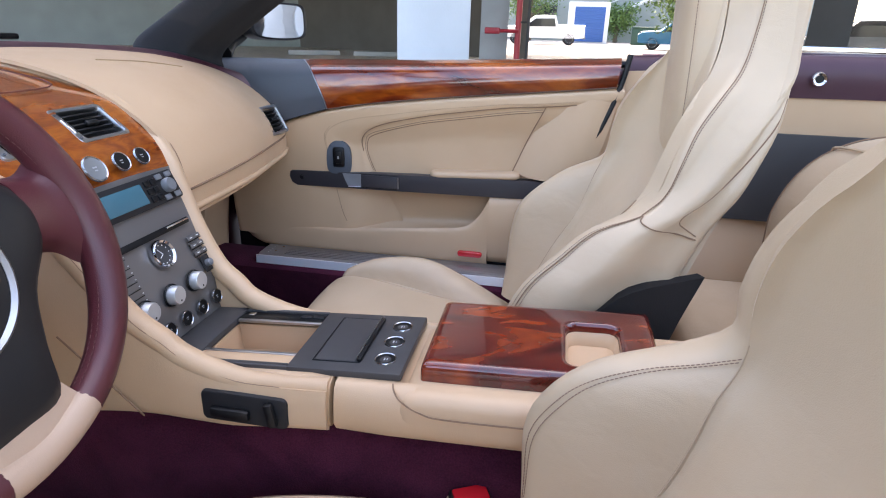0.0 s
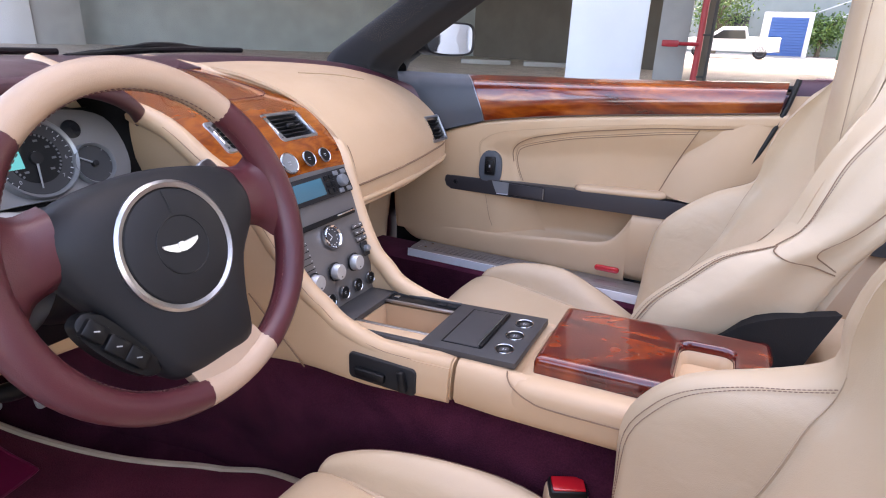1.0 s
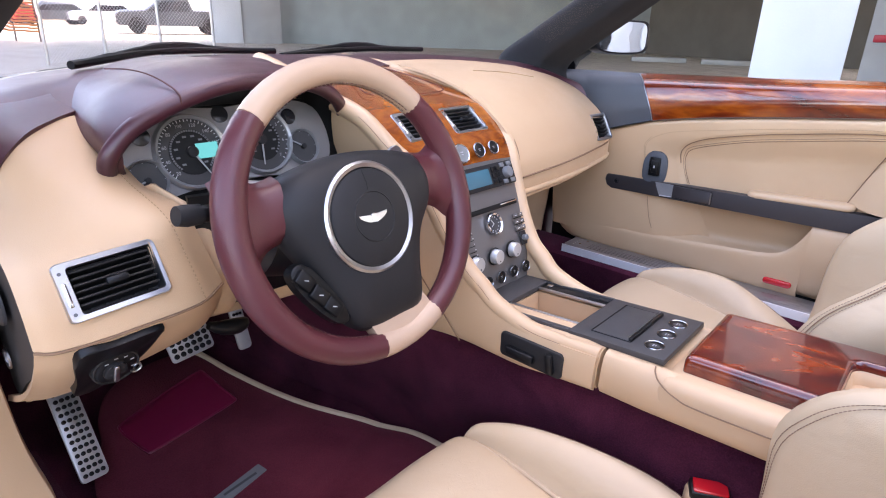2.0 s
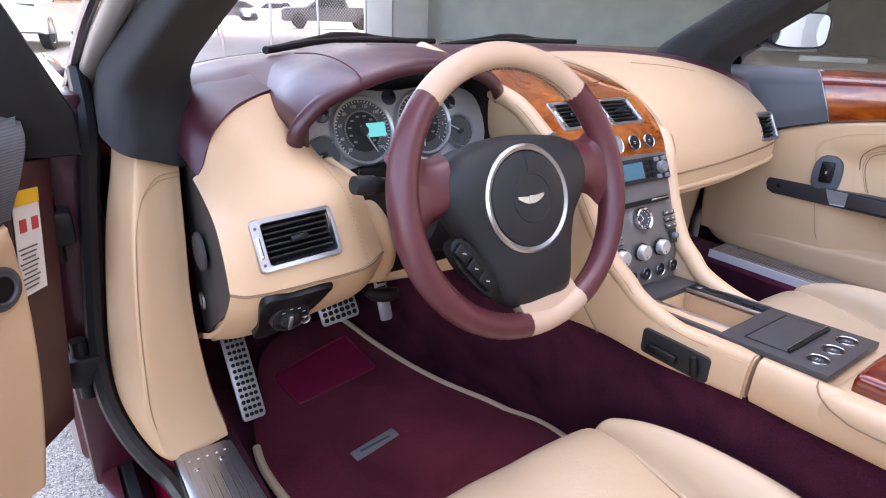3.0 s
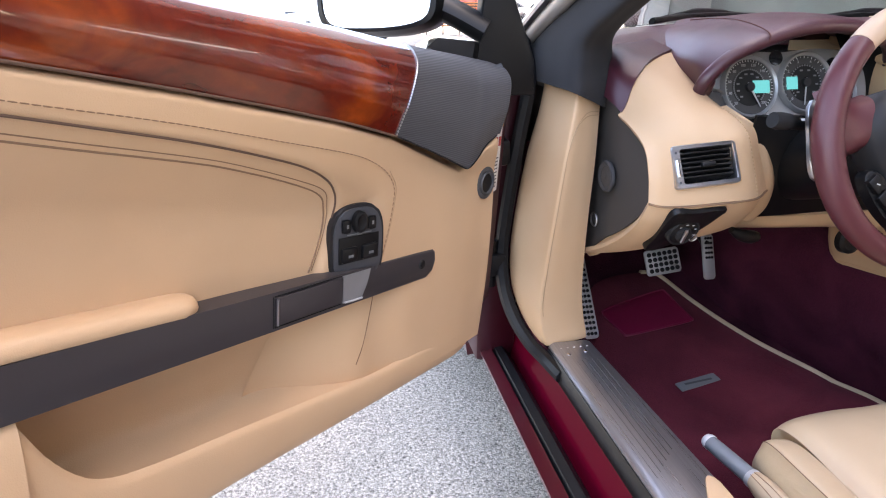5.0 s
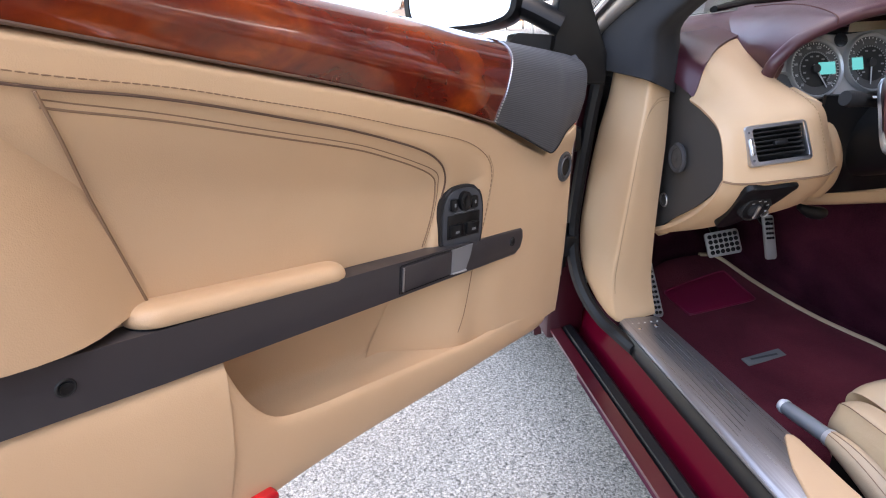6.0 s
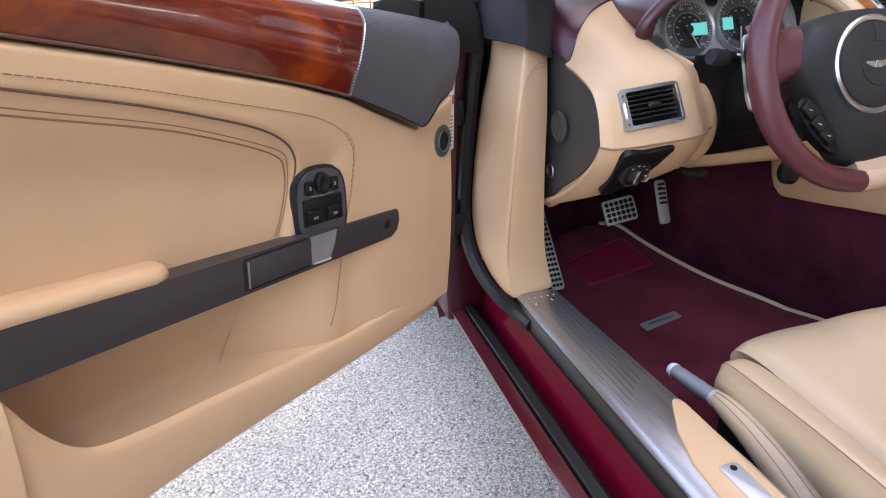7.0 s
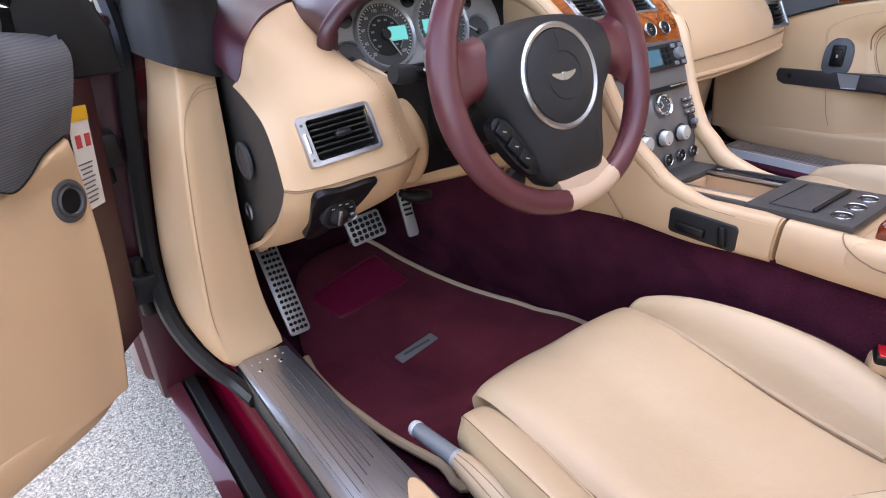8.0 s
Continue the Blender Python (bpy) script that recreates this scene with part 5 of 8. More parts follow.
for x in (0.066, 0.088):
    for y in (-0.016, 0.016):
        bm = bmesh.new()
        box(bm, (x + 0.003, y, 0.005), (0.013, 0.008, 0.003), 0.001, rm)
        part("key", bm, GREY_PL, radio)
cm = _stack_at(CX, 0.665)
bm = prism(round_poly(0.165, 0.009, 0.002), 0.0, 0.004, 0.001, cm)
slot = part("disc_slot", bm, BLACK, dash, "black disc slot")
bm = bmesh.new()
box(bm, (0.055, 0.0015, 0.005), (0.05, 0.003, 0.002), 0.001, cm)
part("slot_edge", bm, CHROME, slot)
for k in range(7):
    m = _stack_at(CX - 0.078, 0.43 + 0.034 * k)
    bm = bmesh.new()
    box(bm, (0, 0, 0.0012), (0.026, 0.0013, 0.0012), 0, m)
    part("key_gap", bm, BLACK, dash, smooth=False)
    bm = bmesh.new()
    box(bm, (0.0125, 0.0035, 0.0012), (0.0016, 0.0012, 0.0008), 0, m)
    part("key_mark", bm, WHITE_MK, dash, smooth=False)
for k in range(3):
    m = _stack_at(CX + 0.075, 0.505 + 0.042 * k)
    for j in (0, 1):
        bm = bmesh.new()
        box(bm, (0.0155 * j - 0.008, 0.0, 0.0015), (0.0145, 0.0068, 0.003), 0.0012, m)
        kb = part("stack_key", bm, STACK, dash)
        bm = bmesh.new()
        box(bm, (0.0155 * j - 0.008, 0.0, 0.0032), (0.005, 0.0012, 0.0005), 0, m)
        part("key_mark", bm, WHITE_MK, kb, smooth=False)
    bm = bmesh.new()
    box(bm, (0, -0.0046, 0.0012), (0.032, 0.0014, 0.0012), 0, m)
    part("key_gap", bm, BLACK, dash, smooth=False)
m = _stack_at(CX + 0.076, 0.435)
bm = bmesh.new()
box(bm, (0, 0, 0.001), (0.019, 0.026, 0.002), 0.001, m)
jk = part("joystick_bed", bm, CHAR, dash)
part("joystick", lathe([(0.0062, 0.001), (0.0058, 0.009), (0.004, 0.0105), (0, 0.0105)], 18, m), GREY_PL, jk, "small grey joystick")
# analogue clock
km = _stack_at(0.004, 0.585)
ck = part("clock", ring_loop(km, 0.021, 0.0165, 0.008, 36), CHROME, dash, "small round clock with chrome bezel")
part("dial", lathe([(0.0168, 0), (0.0168, 0.002), (0, 0.002)], 28, km), GAUGE, ck)
bm = bmesh.new()
for k in range(12):
    a = k * math.pi / 6
    box(bm, (0.0135 * math.cos(a), 0.0135 * math.sin(a), 0.0024), (0.0014, 0.0014, 0.0006), 0, km)
for a, ln in ((2.2, 0.011), (3.6, 0.0085)):
    tube(bm, [km @ V((0, 0, 0.003)), km @ V((ln * math.cos(a), ln * math.sin(a), 0.003))], 0.0006, 4)
part("clock_marks", bm, WHITE_MK, ck, smooth=False)
# three knobs and four small buttons
for x in (-0.072, -0.016, 0.038):
    m = _stack_at(x, 0.392)
    kb = part("climate_knob", lathe([(0.0142, 0), (0.0138, 0.003), (0.0133, 0.0125), (0.0122, 0.0142), (0, 0.0142)], 36, m), KNOB, dash, "satin silver rotary knob")
    part("collar", ring_loop(m, 0.0165, 0.0140, 0.003, 36), BLACK, kb)
    part("pointer", lathe([(0.0014, 0.0141), (0.0014, 0.0147), (0, 0.0147)], 8, m @ Matrix.Translation((0, -0.008, 0))), BLACK, kb)
for x in (-0.038, 0.001, 0.041, 0.080):
    dial_button(_stack_at(x, 0.170), 0.0118, dash, BLACK)

# ---- instrument hood and gauges ----
hood = thing("instrument_cluster", "burgundy leather instrument hood with silver gauges", "gauges", (-0.37, 0.33, 0.88))
HOOD = [(-0.557, 0.296, 0.868, -0.562, 0.38, 0.898), (-0.565, 0.276, 0.886, -0.562, 0.38, 0.912), (-0.562, 0.264, 0.908, -0.548, 0.43, 0.935), (-0.530, 0.260, 0.939, -0.512, 0.50, 0.960), (-0.475, 0.258, 0.963, -0.46, 0.56, 0.972), (-0.42, 0.257, 0.979, -0.41, 0.62, 0.980), (-0.36, 0.260, 0.985, -0.34, 0.66, 0.984), (-0.28, 0.270, 0.979, -0.25, 0.66, 0.984), (-0.21, 0.288, 0.957, -0.17, 0.56, 0.972), (-0.165, 0.315, 0.925, -0.125, 0.46, 0.95), (-0.140, 0.345, 0.880, -0.105, 0.42, 0.905), (-0.136, 0.352, 0.846, -0.105, 0.42, 0.868), (-0.135, 0.353, 0.822, -0.105, 0.42, 0.842)]
net = []
for f in (0.0, 0.06, 0.35, 0.7, 1.0):
    net.append([V((x, y, z)).lerp(V((bx, by, bz)), f) + V((0, 0, (0.010 if 0 < k < 12 else 0.004) * math.sin(math.pi * min(1.0, f * 1.25)) + (0.0 if f else -0.006))) for k, (x, y, z, bx, by, bz) in enumerate(HOOD)])
part("hood", patch(net, 4, 5, 0.016, (-0.4, -1.0, 3.0)), BURG_DASH, hood, "burgundy leather gauge hood", angle=70)
part("hood_lip", tube(bmesh.new(), bez([r + V((0, 0.010, -0.006)) for r in net[0]], 6), 0.0115, 12), BURG_DASH, hood)
part("hood_seam", seam(bez([V((-0.488, 0.46, 0.981)), V((-0.482, 0.40, 0.984)), V((-0.479, 0.34, 0.982)), V((-0.476, 0.29, 0.973)), V((-0.475, 0.259, 0.962)), V((-0.475, 0.257, 0.950))], 6), 0.0011), THREAD, hood)
net = [[(-0.200, 0.350, 0.790), (-0.165, 0.345, 0.790), (-0.138, 0.356, 0.792)], [(-0.200, 0.366, 0.85), (-0.166, 0.352, 0.85), (-0.139, 0.356, 0.85)], [(-0.205, 0.385, 0.91), (-0.178, 0.350, 0.905), (-0.148, 0.346, 0.895)], [(-0.225, 0.395, 0.955), (-0.205, 0.345, 0.945), (-0.175, 0.322, 0.925)]]
part("hood_inner", patch(net, 4, 4, 0.004), BLACK, hood, "black inner side of the hood")
gm = frame_of((-0.368, 0.345, 0.868), (1, 0.0, 0), (0, 0.34, 0.94))
bm = bmesh.new()
prism(smooth_poly([(-0.185, -0.02), (-0.17, 0.05), (-0.09, 0.068), (0.0, 0.062), (0.09, 0.068), (0.17, 0.05), (0.185, -0.02), (0.15, -0.06), (0.06, -0.052), (0.0, -0.050), (-0.06, -0.052), (-0.15, -0.06)], 5), -0.012, 0.0, 0.001, gm, 2, bm)
panel = part("gauge_panel", bm, GAUGE_RIM, hood, "silver grey gauge surround")
bm = bmesh.new()
box(bm, (0.0275, -0.005, -0.02), (0.425, 0.15, 0.015), 0.002, gm)
part("backing", bm, BLACK, hood)


def gauge(x, y, r, parent, ticks, ang, lcd, labels=()):
    m = gm @ Matrix.Translation((x, y, 0))
    g = part("gauge", ring_loop(m, r, r * 0.88, 0.010, 40), GAUGE_BAND, parent, "silver-ringed round gauge")
    part("dial", lathe([(r * 0.88, 0.0), (r * 0.88, 0.003), (0, 0.003)], 40, m), GAUGE, g)
    if labels:
        part("inner_dial", lathe([(r * 0.60, 0.003), (r * 0.60, 0.0036), (0, 0.0036)], 36, m), BLACK, g)
        bm = bmesh.new()
        for k in range(ticks):
            a = radians(225 - 270 * k / (ticks - 1))
            box(bm, (0, 0, 0), (r * 0.05, r * 0.045, 0.0006), 0, m @ Matrix.Translation((r * 0.56 * math.cos(a), r * 0.56 * math.sin(a), 0.0041)) @ pose(0, 0, 0, 0, 0, math.degrees(a)))
        for k in range(len(labels)):
            a = radians(225 - 270 * k / (len(labels) - 1))
            box(bm, (0, 0, 0), (r * 0.10, r * 0.05, 0.0006), 0, m @ Matrix.Translation((r * 0.42 * math.cos(a), r * 0.42 * math.sin(a), 0.0041)))
        part("inner_scale", bm, GREY_PL, g, smooth=False)
    bm = bmesh.new()
    for k in range(ticks):
        a = radians(225 - 270 * k / (ticks - 1))
        box(bm, (0, 0, 0), (r * (0.04 if k % 2 else 0.07), r * 0.018, 0.0006), 0, m @ Matrix.Translation((r * 0.83 * math.cos(a), r * 0.83 * math.sin(a), 0.0035)) @ pose(0, 0, 0, 0, 0, math.degrees(a)))
    part("tick", bm, WHITE_MK, g, smooth=False)
    bm = bmesh.new()
    a = radians(ang)
    tube(bm, [m @ V((-0.15 * r * math.cos(a), -0.15 * r * math.sin(a), 0.006)), m @ V((r * 0.72 * math.cos(a), r * 0.72 * math.sin(a), 0.006))], [0.0018, 0.0010], 5)
    part("needle", bm, GREY_MK, g)
    part("needle_hub", lathe([(r * 0.15, 0.003), (r * 0.14, 0.009), (0, 0.010)], 20, m), CHAR, g)
    for k, tx in enumerate(labels):
        a = radians(225 - 270 * k / (len(labels) - 1))
        words("numeral", tx, r * 0.125, m @ Matrix.Translation((r * 0.71 * math.cos(a), r * 0.71 * math.sin(a), 0.0033)), GREY_MK, g, 0.0002)
    if lcd:
        bm = bmesh.new()
        box(bm, (lcd * r * (0.42 if lcd > 0 else 0.5), 0.0, 0.0042), (r * (0.60 if lcd > 0 else 0.40), r * 0.40, 0.001), 0, m)
        part("display", bm, LCD, g, "lit cyan display")
    return g


gauge(-0.061, 0.001, 0.056, panel, 41, -62, 1, ("20", "40", "60", "80", "100", "120", "140", "160", "180", "200"))
gauge(0.054, 0.006, 0.056, panel, 29, 262, -1, ("0", "1", "2", "3", "4", "5", "6", "7"))
gauge(-0.134, -0.030, 0.030, panel, 7, 200, 0)
gauge(0.128, -0.014, 0.030, panel, 7, 150, 0)
for x, y in ((-0.126, 0.031), (-0.003, 0.052), (0.115, 0.038)):
    part("warning_lens", lathe([(0.013, 0), (0.013, 0.003), (0, 0.0035)], 20, gm @ Matrix.Translation((x, y, 0))), GLASS_DK, panel)

# driver's outer panel: tan pod with vent, lamp switch and end cap
pod = thing("driver_dash_pod", "tan leather driver side dash pod with vent", "dashboard", (-0.62, 0.25, 0.75))
net = [
    [(-0.703, 0.292, 0.838), (-0.688, 0.300, 0.850), (-0.668, 0.316, 0.884), (-0.628, 0.350, 0.911), (-0.556, 0.400, 0.927), (-0.530, 0.405, 0.905)],
    [(-0.705, 0.245, 0.828), (-0.684, 0.248, 0.838), (-0.655, 0.258, 0.855), (-0.612, 0.268, 0.869), (-0.558, 0.288, 0.870), (-0.522, 0.305, 0.848)],
    [(-0.706, 0.195, 0.806), (-0.688, 0.190, 0.812), (-0.655, 0.190, 0.818), (-0.610, 0.190, 0.824), (-0.548, 0.196, 0.830), (-0.506, 0.225, 0.828)],
    [(-0.706, 0.172, 0.77), (-0.688, 0.166, 0.772), (-0.655, 0.166, 0.774), (-0.610, 0.166, 0.777), (-0.540, 0.172, 0.781), (-0.494, 0.205, 0.78)],
    [(-0.705, 0.164, 0.727), (-0.688, 0.155, 0.724), (-0.655, 0.152, 0.723), (-0.610, 0.151, 0.724), (-0.530, 0.158, 0.725), (-0.482, 0.190, 0.728)],
]
DV = frame_of((-0.617, 0.1660, 0.781), (1, 0.01, 0.055), (-0.04, 0.44, 0.90))
pod_face = surf(net, 12, 12)
part("upper_panel", punch(patch(net, 12, 12, 0.006), DV, 0.098, 0.058), TAN, pod, "tan leather pod face")
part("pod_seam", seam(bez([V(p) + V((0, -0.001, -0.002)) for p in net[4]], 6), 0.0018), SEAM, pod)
part("pod_stitch", stitches([pod_face[i][50] + V((0.0006, -0.0008, 0.0003)) for i in range(12, 49, 2)], 0.006, 0.0006), THREAD_TAN, pod)
net = [
    [(-0.705, 0.164, 0.723), (-0.675, 0.153, 0.719), (-0.615, 0.151, 0.720), (-0.530, 0.158, 0.721), (-0.482, 0.190, 0.724)],
    [(-0.707, 0.182, 0.69), (-0.675, 0.172, 0.688), (-0.615, 0.172, 0.688), (-0.520, 0.182, 0.69), (-0.476, 0.212, 0.695)],
    [(-0.707, 0.228, 0.647), (-0.675, 0.218, 0.643), (-0.615, 0.216, 0.643), (-0.515, 0.224, 0.65), (-0.472, 0.245, 0.662)],
    [(-0.707, 0.30, 0.60), (-0.675, 0.28, 0.600), (-0.615, 0.275, 0.605), (-0.515, 0.280, 0.62), (-0.465, 0.29, 0.64)],
    [(-0.706, 0.39, 0.556), (-0.675, 0.37, 0.56), (-0.615, 0.35, 0.575), (-0.515, 0.34, 0.60), (-0.46, 0.34, 0.62)],
]
part("lower_panel", patch(net, 5, 5, 0.008), TAN, pod, "tan leather lower pod")
vent("side_vent", DV, 0.108, 0.066, 6, pod, "dark slatted vent with satin frame")
net = [
    [(-0.524, 0.299, 0.842), (-0.518, 0.285, 0.848), (-0.512, 0.285, 0.848), (-0.495, 0.345, 0.835)],
    [(-0.506, 0.248, 0.824), (-0.497, 0.240, 0.828), (-0.486, 0.250, 0.824), (-0.468, 0.345, 0.812)],
    [(-0.497, 0.228, 0.800), (-0.478, 0.228, 0.805), (-0.461, 0.248, 0.804), (-0.445, 0.345, 0.795)],
    [(-0.489, 0.212, 0.765), (-0.462, 0.220, 0.768), (-0.443, 0.248, 0.766), (-0.430, 0.345, 0.760)],
    [(-0.480, 0.204, 0.725), (-0.450, 0.214, 0.725), (-0.430, 0.248, 0.724), (-0.420, 0.345, 0.720)],
    [(-0.474, 0.222, 0.685), (-0.447, 0.226, 0.682), (-0.427, 0.255, 0.680), (-0.415, 0.345, 0.670)],
    [(-0.471, 0.248, 0.655), (-0.452, 0.250, 0.650), (-0.435, 0.265, 0.648), (-0.420, 0.345, 0.640)],
]
part("pod_cheek", patch(net, 5, 4, 0.006), TAN, pod, "tan leather inner pod cheek")
# black lamp switch panel
lm = frame_of((-0.631, 0.186, 0.674), (1, 0.03, 0.02), (0.0, -0.66, 0.75))
bm = prism(smooth_poly([(-0.041, 0.052), (0.0, 0.053), (0.050, 0.053), (0.050, 0.036), (0.040, -0.002), (0.018, -0.040), (-0.006, -0.062), (-0.026, -0.068), (-0.036, -0.056), (-0.036, -0.02)], 5), -0.006, 0.005, 0.003, lm)
lamp = part("lamp_switch_panel", bm, BLACK, pod, "black lamp switch panel")
dl = frame_of((-0.6285, 0.1835, 0.671), (1, 0.04, 0.02), (0.0, -0.40, 0.92))
part("lamp_collar", lathe([(0.0275, -0.014), (0.0275, 0.004), (0.025, 0.0055), (0.0, 0.0055)], 32, dl), CHAR, lamp)
part("lamp_bezel", ring_loop(dl @ Matrix.Translation((0, 0, 0.004)), 0.027, 0.0235, 0.004, 36), CHAR, lamp)
part("lamp_dial", lathe([(0.0235, 0.003), (0.0235, 0.007), (0.020, 0.009), (0, 0.009)], 32, dl), BLACK, lamp)
part("lamp_knob", lathe([(0.0135, 0.009), (0.013, 0.013), (0.011, 0.0145), (0, 0.0145)], 28, dl @ Matrix.Translation((-0.003, 0, 0))), CHAR, lamp)
bm = bmesh.new()
box(bm, (-0.004, 0.0, 0.0155), (0.0060, 0.027, 0.005), 0.002, dl)
part("knob_grip", bm, SATIN, lamp)
part("dimmer_ring", ring_loop(dl @ Matrix.Translation((0.022, -0.014, 0.005)), 0.0075, 0.0055, 0.004), SATIN, lamp)
bm = bmesh.new()
for k, (a, r) in enumerate(((60, 0.0185), (95, 0.0185), (25, 0.0185), (130, 0.0185), (-15, 0.0185))):
    box(bm, (r * math.cos(radians(a)), r * math.sin(radians(a)), 0.0092), (0.0042, 0.0014, 0.0006), 0, dl)
part("switch_symbol", bm, GREY_MK, lamp, smooth=False)
bm = bmesh.new()
tube(bm, bez([(-0.475, 0.262, 0.632), (-0.452, 0.262, 0.620), (-0.425, 0.266, 0.613), (-0.408, 0.275, 0.612)], 4), [0.006, 0.007, 0.009, 0.010, 0.0115, 0.012, 0.0125, 0.0125, 0.012, 0.011, 0.010, 0.008, 0.005], 12)
part("release_lever", bm, BLACK, pod, "black column release lever")
# end cap facing the open door
em = Matrix.Translation((-0.700, 0, 0)) @ Matrix(((0, 0, -1, 0), (1, 0, 0, 0), (0, 1, 0, 0), (0, 0, 0, 1)))
bm = prism(smooth_poly([(0.385, 0.866), (0.292, 0.838), (0.245, 0.828), (0.195, 0.806), (0.172, 0.77), (0.163, 0.727), (0.182, 0.69), (0.228, 0.647), (0.30, 0.60), (0.39, 0.556), (0.40, 0.70)], 4), -0.016, -0.010, 0.001, em)
part("pod_side", bm, TAN, pod, "tan leather turned round the pod edge")
bm = prism([(p.x, p.y) for p in bez([(0.385, 0.862, 0), (0.292, 0.834, 0), (0.247, 0.820, 0), (0.204, 0.795, 0), (0.180, 0.765, 0), (0.167, 0.738, 0), (0.165, 0.730, 0), (0.168, 0.725, 0), (0.200, 0.696, 0), (0.245, 0.658, 0), (0.31, 0.616, 0), (0.395, 0.567, 0), (0.402, 0.70, 0)], 4, True)], -0.012, -0.006, 0.001, em)
cap = part("end_cap", bm, SLATE_FAB, pod, "charcoal dash end cap")
part("air_button", ring_loop(em @ Matrix.Translation((0.312, 0.73, 0)), 0.028, 0.018, 0.006), TRUNK, cap, "grey round trunk button")
part("air_button_core", lathe([(0.018, 0), (0.018, 0.004), (0.009, 0.006), (0, 0.003)], 20, em @ Matrix.Translation((0.312, 0.73, 0))), SLATE_FAB, cap)
part("lock_ring", ring_loop(em @ Matrix.Translation((0.345, 0.64, 0)), 0.014, 0.0115, 0.003), SATIN, cap)
# corner of the dash top, draped between the pillar and the pod
net = [[(-0.697, 0.292, 0.842), (-0.704, 0.33, 0.858), (-0.709, 0.385, 0.872)],
       [(-0.688, 0.298, 0.853), (-0.700, 0.338, 0.878), (-0.705, 0.40, 0.892)],
       [(-0.668, 0.314, 0.888), (-0.686, 0.35, 0.905), (-0.698, 0.42, 0.912)],
       [(-0.628, 0.348, 0.916), (-0.650, 0.39, 0.930), (-0.66, 0.46, 0.940)],
       [(-0.588, 0.378, 0.927), (-0.605, 0.43, 0.940), (-0.60, 0.51, 0.950)],
       [(-0.552, 0.404, 0.933), (-0.560, 0.46, 0.947), (-0.54, 0.55, 0.959)]]
part("dash_corner", patch(net, 5, 4, 0.012, (-0.6, -0.5, 3.0)), BURG_DASH, pod, "burgundy leather dash corner", angle=70)

# knee panel, column cover, ignition
net = [[(-0.46, 0.30, 0.645), (-0.35, 0.29, 0.640), (-0.22, 0.27, 0.645), (-0.12, 0.24, 0.66)], [(-0.46, 0.32, 0.615), (-0.35, 0.31, 0.610), (-0.22, 0.30, 0.605), (-0.12, 0.27, 0.60)], [(-0.46, 0.42, 0.60), (-0.35, 0.42, 0.595), (-0.22, 0.42, 0.59), (-0.12, 0.4, 0.57)]]
part("knee_panel", patch(net, 5, 5, 0.008), TAN, dash, "tan leather knee panel")
net = [[(-0.50, 0.22, 0.84), (-0.37, 0.20, 0.84), (-0.24, 0.22, 0.84), (-0.135, 0.24, 0.84)], [(-0.49, 0.235, 0.74), (-0.37, 0.22, 0.74), (-0.24, 0.235, 0.74), (-0.125, 0.24, 0.74)], [(-0.47, 0.27, 0.65), (-0.37, 0.27, 0.65), (-0.24, 0.27, 0.65), (-0.12, 0.25, 0.65)]]
part("lower_fascia", patch(net, 4, 4, 0.008), BLACK, dash, "black lower fascia")
bm = bmesh.new()
lathe([(0.024, 0), (0.024, 0.012), (0.017, 0.016), (0, 0.012)], 24, frame_of((-0.225, 0.262, 0.592), (1, 0, 0), (0, 0.2, 0.95)), bm)
part("ignition", bm, BLACK, dash, "black ignition collar")

# black block above the footwell, added for the dark void behind the dash
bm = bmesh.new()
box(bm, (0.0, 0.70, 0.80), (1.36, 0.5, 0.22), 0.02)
part("dash_void_block", bm, BLACK, dash, "black block standing for the dark void behind the dash")


# ---- centre console ----
con = thing("centre_console", "tan leather centre console with charcoal top plate", "console", (0, -0.2, 0.55))


def console_side(y0, y1, zt0, zt1, zb0, zb1, name, dip=0.006):
    """A length of the leather console tub with rounded shoulders."""
    bm = bmesh.new()
    rows = []
    for k in range(9):
        f = k / 8
        y, zt, zb = y0 + (y1 - y0) * f, zt0 + (zt1 - zt0) * f, zb0 + (zb1 - zb0) * f
        e = min(f, 1 - f) * 8
        ins = 0.004 * max(0, 1 - e)
        prof = [(-0.098 + ins, zb), (-0.106 + ins, zb + 0.012), (-0.104 + ins, zt - 0.03), (-0.100 + ins, zt - 0.012), (-0.090, zt - 0.002 - ins), (-0.079, zt - ins), (-0.076, zt - 0.004), (-0.074, zt - dip), (0.074, zt - dip), (0.076, zt - 0.004), (0.079, zt - ins), (0.090, zt - 0.002 - ins), (0.100 - ins, zt - 0.012), (0.104 - ins, zt - 0.03), (0.106 - ins, zb + 0.012), (0.098 - ins, zb)]
        rows.append([V((x + CX, y, z)) for x, z in prof])
    grid_faces(bm, rows, closed_u=True, cap=True)
    return part(name, bm, TAN, con, "tan leather console side", angle=50)


console_side(0.06, -0.172, 0.594, 0.611, 0.530, 0.541, "front_tub", 0.058)
console_side(-0.178, -0.72, 0.612, 0.604, 0.539, 0.56, "rear_tub")
# top plate
tm = frame_of((CX, -0.12, 0.6055), (1, 0, 0), (0, 0.13, -0.0088))
for nm, cx, cy, w, h in (("front_plate", 0, 0.178, 0.164, 0.056), ("side_plate", -0.0745, 0.0815, 0.009, 0.137), ("side_plate", 0.0785, 0.0815, 0.006, 0.137), ("rear_plate", 0, -0.0635, 0.160, 0.153)):
    bm = bmesh.new()
    box(bm, (cx, cy, 0.002), (w, h, 0.010), 0.0012, tm)
    part(nm, bm, PLATE_GREY, con, "satin charcoal console plate")
